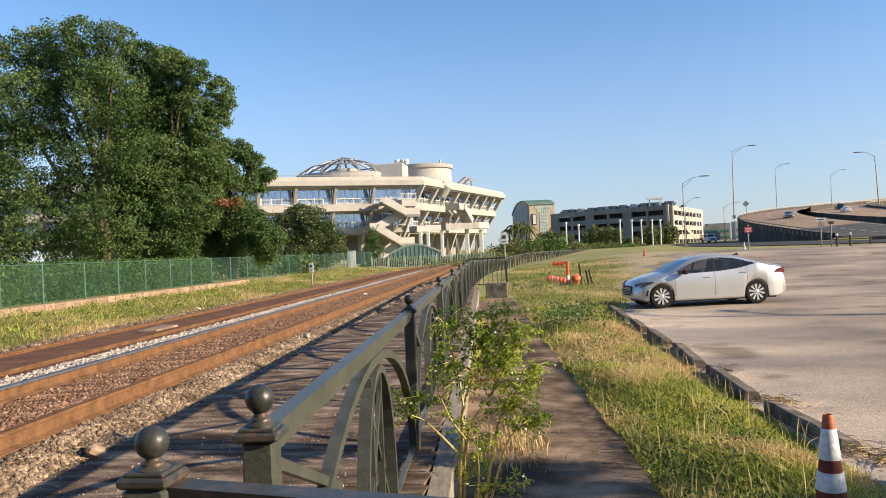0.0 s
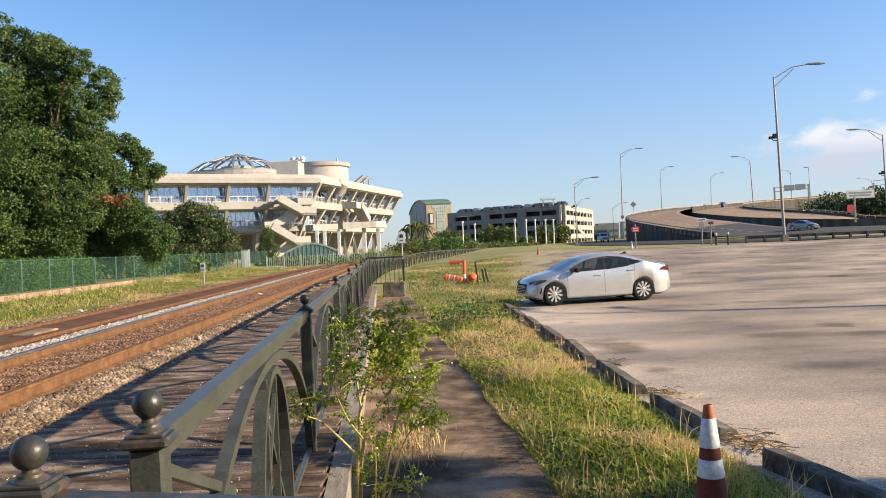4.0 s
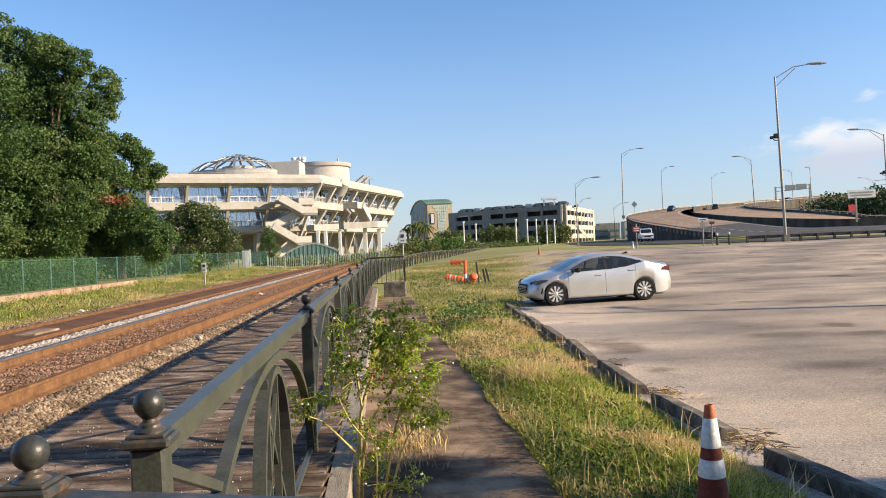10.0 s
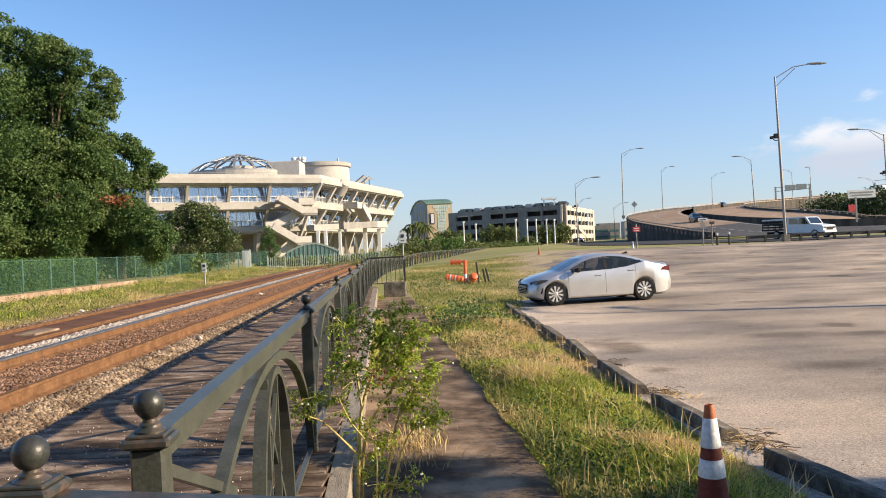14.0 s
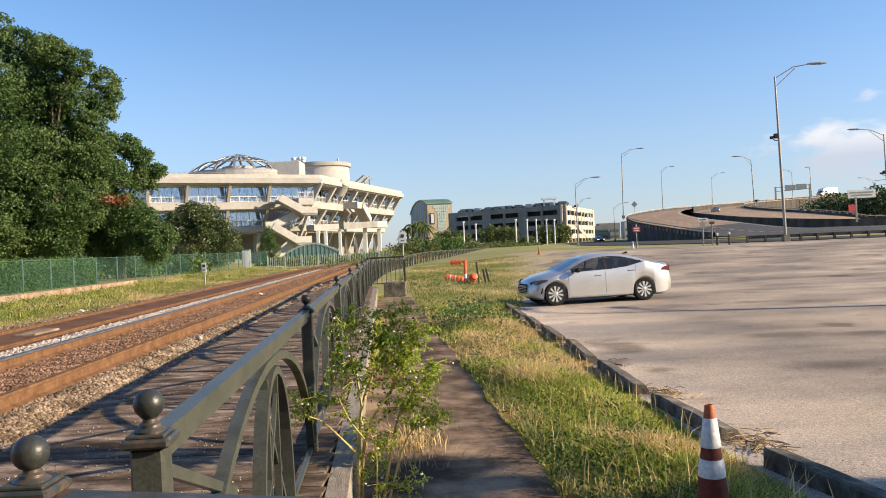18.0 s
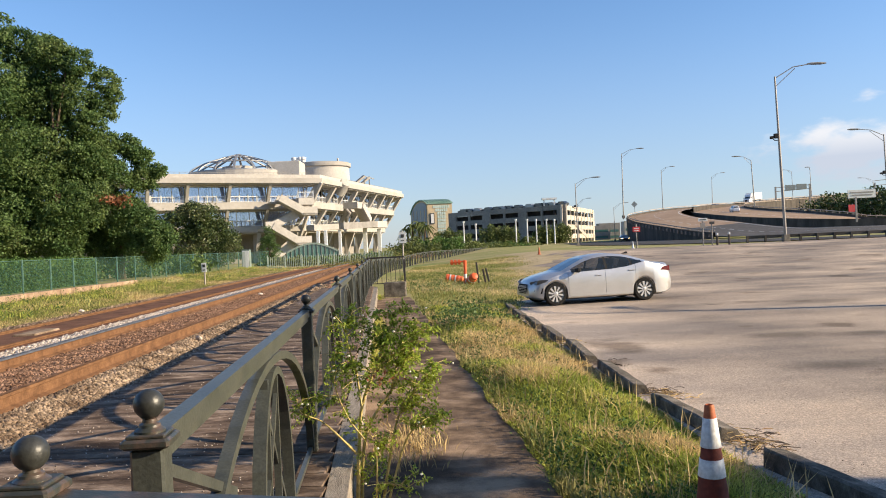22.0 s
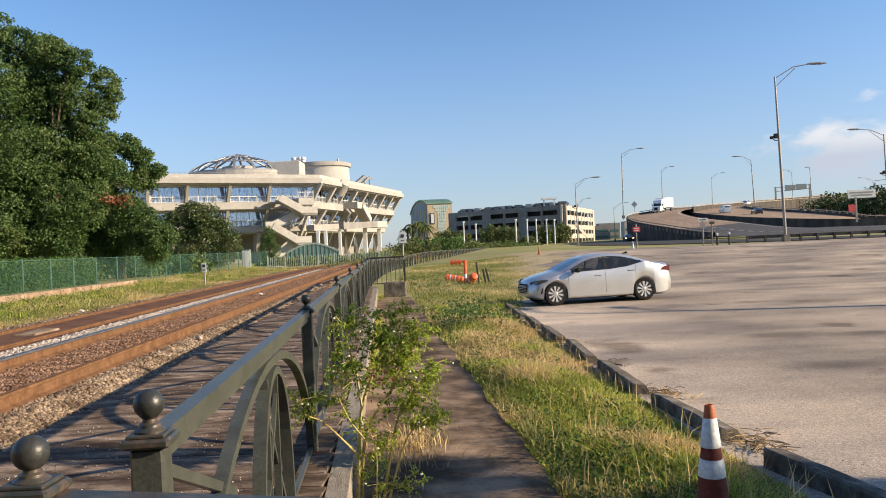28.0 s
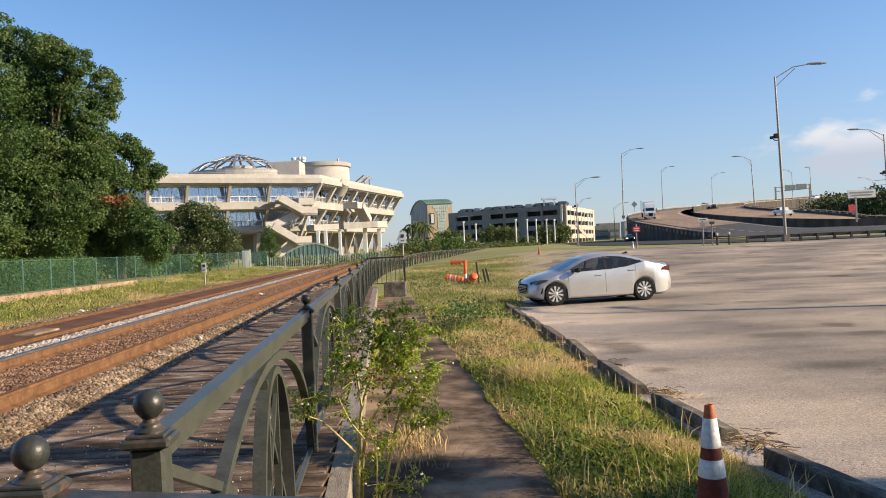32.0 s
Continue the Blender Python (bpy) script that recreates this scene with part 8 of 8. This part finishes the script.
def semi_truck(at):
    t = thing("semi_truck", "white articulated truck with a tall box trailer", "truck", at)
    cab = Mesh().slab([(8.4, 0.5), (8.4, 1.5), (8.2, 1.75), (6.7, 1.9), (6.3, 2.9), (5.9, 3.5), (4.6, 3.9), (4.4, 3.9), (4.4, 0.6)], "y", -1.15, 1.15)
    part("cab", cab, CAR_WHITE, t)
    part("windscreen", Mesh().add([(6.72, -1.0, 1.95), (6.72, 1.0, 1.95), (6.33, 0.95, 2.8), (6.33, -0.95, 2.8)], [(0, 1, 2, 3)]), CAR_GLASS, t)
    part("grille", Mesh().box((8.42, 0, 1.15), (0.06, 1.0, 0.8), 0.02), TRIM_BLACK, t)
    part("bumper", Mesh().box((8.45, 0, 0.6), (0.2, 2.3, 0.3), 0.04), ALLOY, t)
    for s in (-1, 1):
        part("headlight", Mesh().box((8.36, s * 0.9, 1.0), (0.12, 0.36, 0.25), 0.03), LAMP_CLEAR, t)
        part("side_window", Mesh().box((5.7, s * 1.155, 2.3), (0.8, 0.02, 0.7)), CAR_GLASS, t)
        part("mirror", Mesh().box((6.4, s * 1.45, 2.2), (0.12, 0.2, 0.6), 0.03), TRIM_BLACK, t)
        part("fuel_tank", Mesh().tube([(4.9, s * 0.95, 0.7), (3.4, s * 0.95, 0.7)], 0.32, 12), ALLOY, t)
    part("trailer", Mesh().box((-2.2, 0, 2.65), (12.6, 2.55, 2.85), 0.03), CAR_WHITE, t)
    part("trailer_frame", Mesh().box((-2.2, 0, 1.1), (12.4, 1.0, 0.25)), TRIM_BLACK, t)
    six_wheels(t, (7.3, 3.6, 2.4, -6.0, -7.2), 1.0, 0.5, 0.3)
    return t


def pickup(at, paint):
    t = thing("pickup_truck", "white pickup truck driving up the ramp", "truck", at)
    body = Mesh().slab([(2.85, 0.45), (2.85, 0.95), (2.7, 1.1), (1.55, 1.2), (0.85, 1.8), (-0.5, 1.82), (-0.72, 1.25), (-2.8, 1.22), (-2.85, 0.5)], "y", -0.95, 0.95)
    part("body", body, paint, t)
    for s in (-1, 1):
        part("side_window", Mesh().add([(1.3, s * 0.956, 1.25), (-0.5, s * 0.956, 1.25), (-0.42, s * 0.956, 1.7), (0.85, s * 0.956, 1.7)], [(0, 1, 2, 3)]), CAR_GLASS, t)
        part("headlight", Mesh().box((2.82, s * 0.75, 0.88), (0.08, 0.34, 0.18), 0.02), LAMP_CLEAR, t)
        part("tail_light", Mesh().box((-2.83, s * 0.88, 1.0), (0.06, 0.14, 0.36), 0.01), TAIL_RED, t)
    part("windscreen", Mesh().add([(1.53, -0.85, 1.24), (1.53, 0.85, 1.24), (0.9, 0.76, 1.74), (0.9, -0.76, 1.74)], [(0, 1, 2, 3)]), CAR_GLASS, t)
    part("bumper", Mesh().box((2.9, 0, 0.6), (0.12, 1.85, 0.2), 0.03), ALLOY, t)
    six_wheels(t, (1.8, -1.75), 0.85, 0.4)
    return t


def on_line(line, s, off, bank=0.0, half=6.6):
    """Pose on a road line at index s, off metres to the right of its heading."""
    s = min(max(s, 0.0), len(line) - 1.001)
    i = int(s)
    p = line[i].lerp(line[i + 1], s - i)
    a, b = line[max(i - 1, 0)], line[min(i + 2, len(line) - 1)]
    d = (b - a).normalized()
    n = Vector((d.y, -d.x, 0)).normalized()
    q = p + n * off
    q.z -= bank * smoothstep(300, 195, q.y) * off / half
    m = Matrix.Translation(q + Vector((0, 0, 0.01))) @ Matrix.Rotation(math.atan2(d.y, d.x), 4, "Z") @ Matrix.Rotation(-math.asin(d.z), 4, "Y")
    return m


DRIVES = []


def drive(t, line, off, rows, bank=0.0):
    """Keys for later: rows of (seconds, index along the line)."""
    full = [(0, rows[0][1])] * (rows[0][0] > 0) + list(rows) + [(32, rows[-1][1])] * (rows[-1][0] < 32)
    dense = []
    for (t0, s0), (t1, s1) in zip(full, full[1:]):
        n = max(1, int(abs(s1 - s0) / 9) + 1)
        dense += [(t0 + (t1 - t0) * k / n, s0 + (s1 - s0) * k / n) for k in range(n)]
    dense.append(full[-1])
    t.matrix_basis = on_line(line, dense[0][1], off, bank)
    DRIVES.append((t, [(a, on_line(line, b, off, bank)) for a, b in dense]))


I = Matrix.Identity(4)
B = 0.4
drive(car("silver_car", SEDAN, CAR_GREY, "grey sedan driving down the ramp", I, False), DOWN, -2.6, [(0, 71.5), (0.5, 73.5), (1, 75.7), (1.5, 77.8), (2, 81), (2.5, 84), (3, 88.5), (3.5, 95.5), (4, 102.5), (4.6, 112), (6, 135)], B)
drive(car("dark_suv", SUV, CAR_DARK, "dark sport utility car driving down the ramp", I, False), DOWN, -2.6, [(0, 0), (4, 18), (8, 50), (9, 54), (9.5, 55.8), (10, 57.7), (10.5, 59.5), (11, 61.5), (11.5, 64), (12, 66.5), (12.5, 69), (13, 71.7), (13.5, 75), (14, 79), (14.5, 84), (16.5, 111), (18, 140)], B)
drive(semi_truck(I), DOWN, 1.8, [(0, 0), (12, 5), (14, 11.5), (16.5, 15.7), (17.5, 17.65), (18.5, 19.4), (19.5, 21.8), (20.5, 24.2), (21.5, 27.9), (22.5, 32.9), (23.5, 37.3), (24.5, 41.7), (25.5, 46.2), (27.5, 53.5), (28.5, 56.5), (29.5, 59.5), (30.5, 62.5), (31.5, 65.5), (32, 67)], B)
drive(car("white_car", SEDAN, CAR_WHITE, "white sedan driving up the ramp", I, False), UP, -1.5, [(0, 55.3), (1, 60), (2, 64), (3.5, 71), (5.5, 80.4), (7, 83.8), (9, 89), (14, 120)])
drive(car("dark_car", SUV, CAR_DARK, "dark car driving up the ramp", I, False), UP, 1.5, [(0, 64), (2, 70), (5, 80), (9, 90), (14, 120)])
drive(car("dark_car", SUV, CAR_DARK, "dark car driving up the ramp", I, False), UP, 1.5, [(0, 4), (4.5, 8), (5.5, 23.5), (6, 33.4), (6.5, 38.9), (7, 45.2), (7.5, 50.75), (8, 54.6), (8.5, 57.7), (9, 62.5), (9.5, 66), (10, 68), (11, 70.5), (12, 72.5), (13, 74.5), (14, 76.2), (14.5, 77.2), (16.5, 82.2), (18, 88), (24, 120)])
drive(car("grey_car", SEDAN, CAR_GREY, "grey sedan driving up the ramp", I, False), UP, -1.5, [(0, 4), (14.5, 8), (15.5, 27.2), (16.5, 38.8), (17, 48.1), (17.5, 56.2), (18, 59.7), (19, 64), (20.5, 71), (22, 77.1), (24, 83.3), (25.5, 89), (31, 120)])
drive(car("white_suv", SUV, CAR_WHITE, "white sport utility car driving up the ramp", I, False), UP, 1.5, [(0, 4), (17.5, 8), (18.4, 21.2), (19, 27), (19.5, 33.5), (20, 38.9), (20.5, 45.2), (21, 48.9), (21.5, 52.8), (22, 56.2), (22.5, 59.4), (23, 62.5), (24, 66.5), (25, 72), (25.5, 75), (27.5, 83.1), (30, 91.7), (32, 100)])
drive(car("white_van", VAN, CAR_WHITE, "white panel van driving up the ramp", I, False), UP, -1.5, [(0, 4), (23.6, 8), (24.4, 20.6), (25, 25.6), (25.5, 30.5), (27.5, 50.8), (28, 55.3), (28.5, 58), (29, 60.4), (30, 64.5), (31, 68.5), (32, 72)])
drive(car("dark_car", SEDAN, CAR_DARK, "dark car driving up the ramp", I, False), UP, 1.5, [(0, 4), (24.5, 8), (25.2, 20.2), (25.8, 24.8), (27.5, 45.2), (28.5, 52.8), (29, 57.4), (29.5, 60.7), (30, 63.6), (31, 67.2), (32, 70)])
drive(pickup(I, CAR_WHITE), UP, 1.5, [(0, 4), (29.2, 8), (30, 20.2), (30.5, 24.3), (31, 29), (31.5, 35.2), (32, 41.7)])
drive(stake_truck(I), street_line, 0.5, [(0, 20.35), (5.5, 23.2), (7, 26.45), (8.5, 32.3), (9.5, 43.75), (10, 48.6), (10.5, 50.4), (11, 54.7), (11.5, 57.1), (12, 59.9), (12.5, 62.45), (13, 64.55), (13.5, 67.2), (14, 70), (14.5, 73.2), (15.2, 78.65), (17, 92)])
drive(car("dark_car", SEDAN, CAR_DARK, "dark car with lit headlamps in the ramp's shade", I, False, "", True), street_line, -1.2, [(0, 2), (18, 14.55), (20, 24.6), (22.5, 31.05), (25, 33.2), (28, 33.2), (30, 33.2), (32, 33.95)])


def motions():
    for t, rows in DRIVES:
        walk(t, rows)


motions()
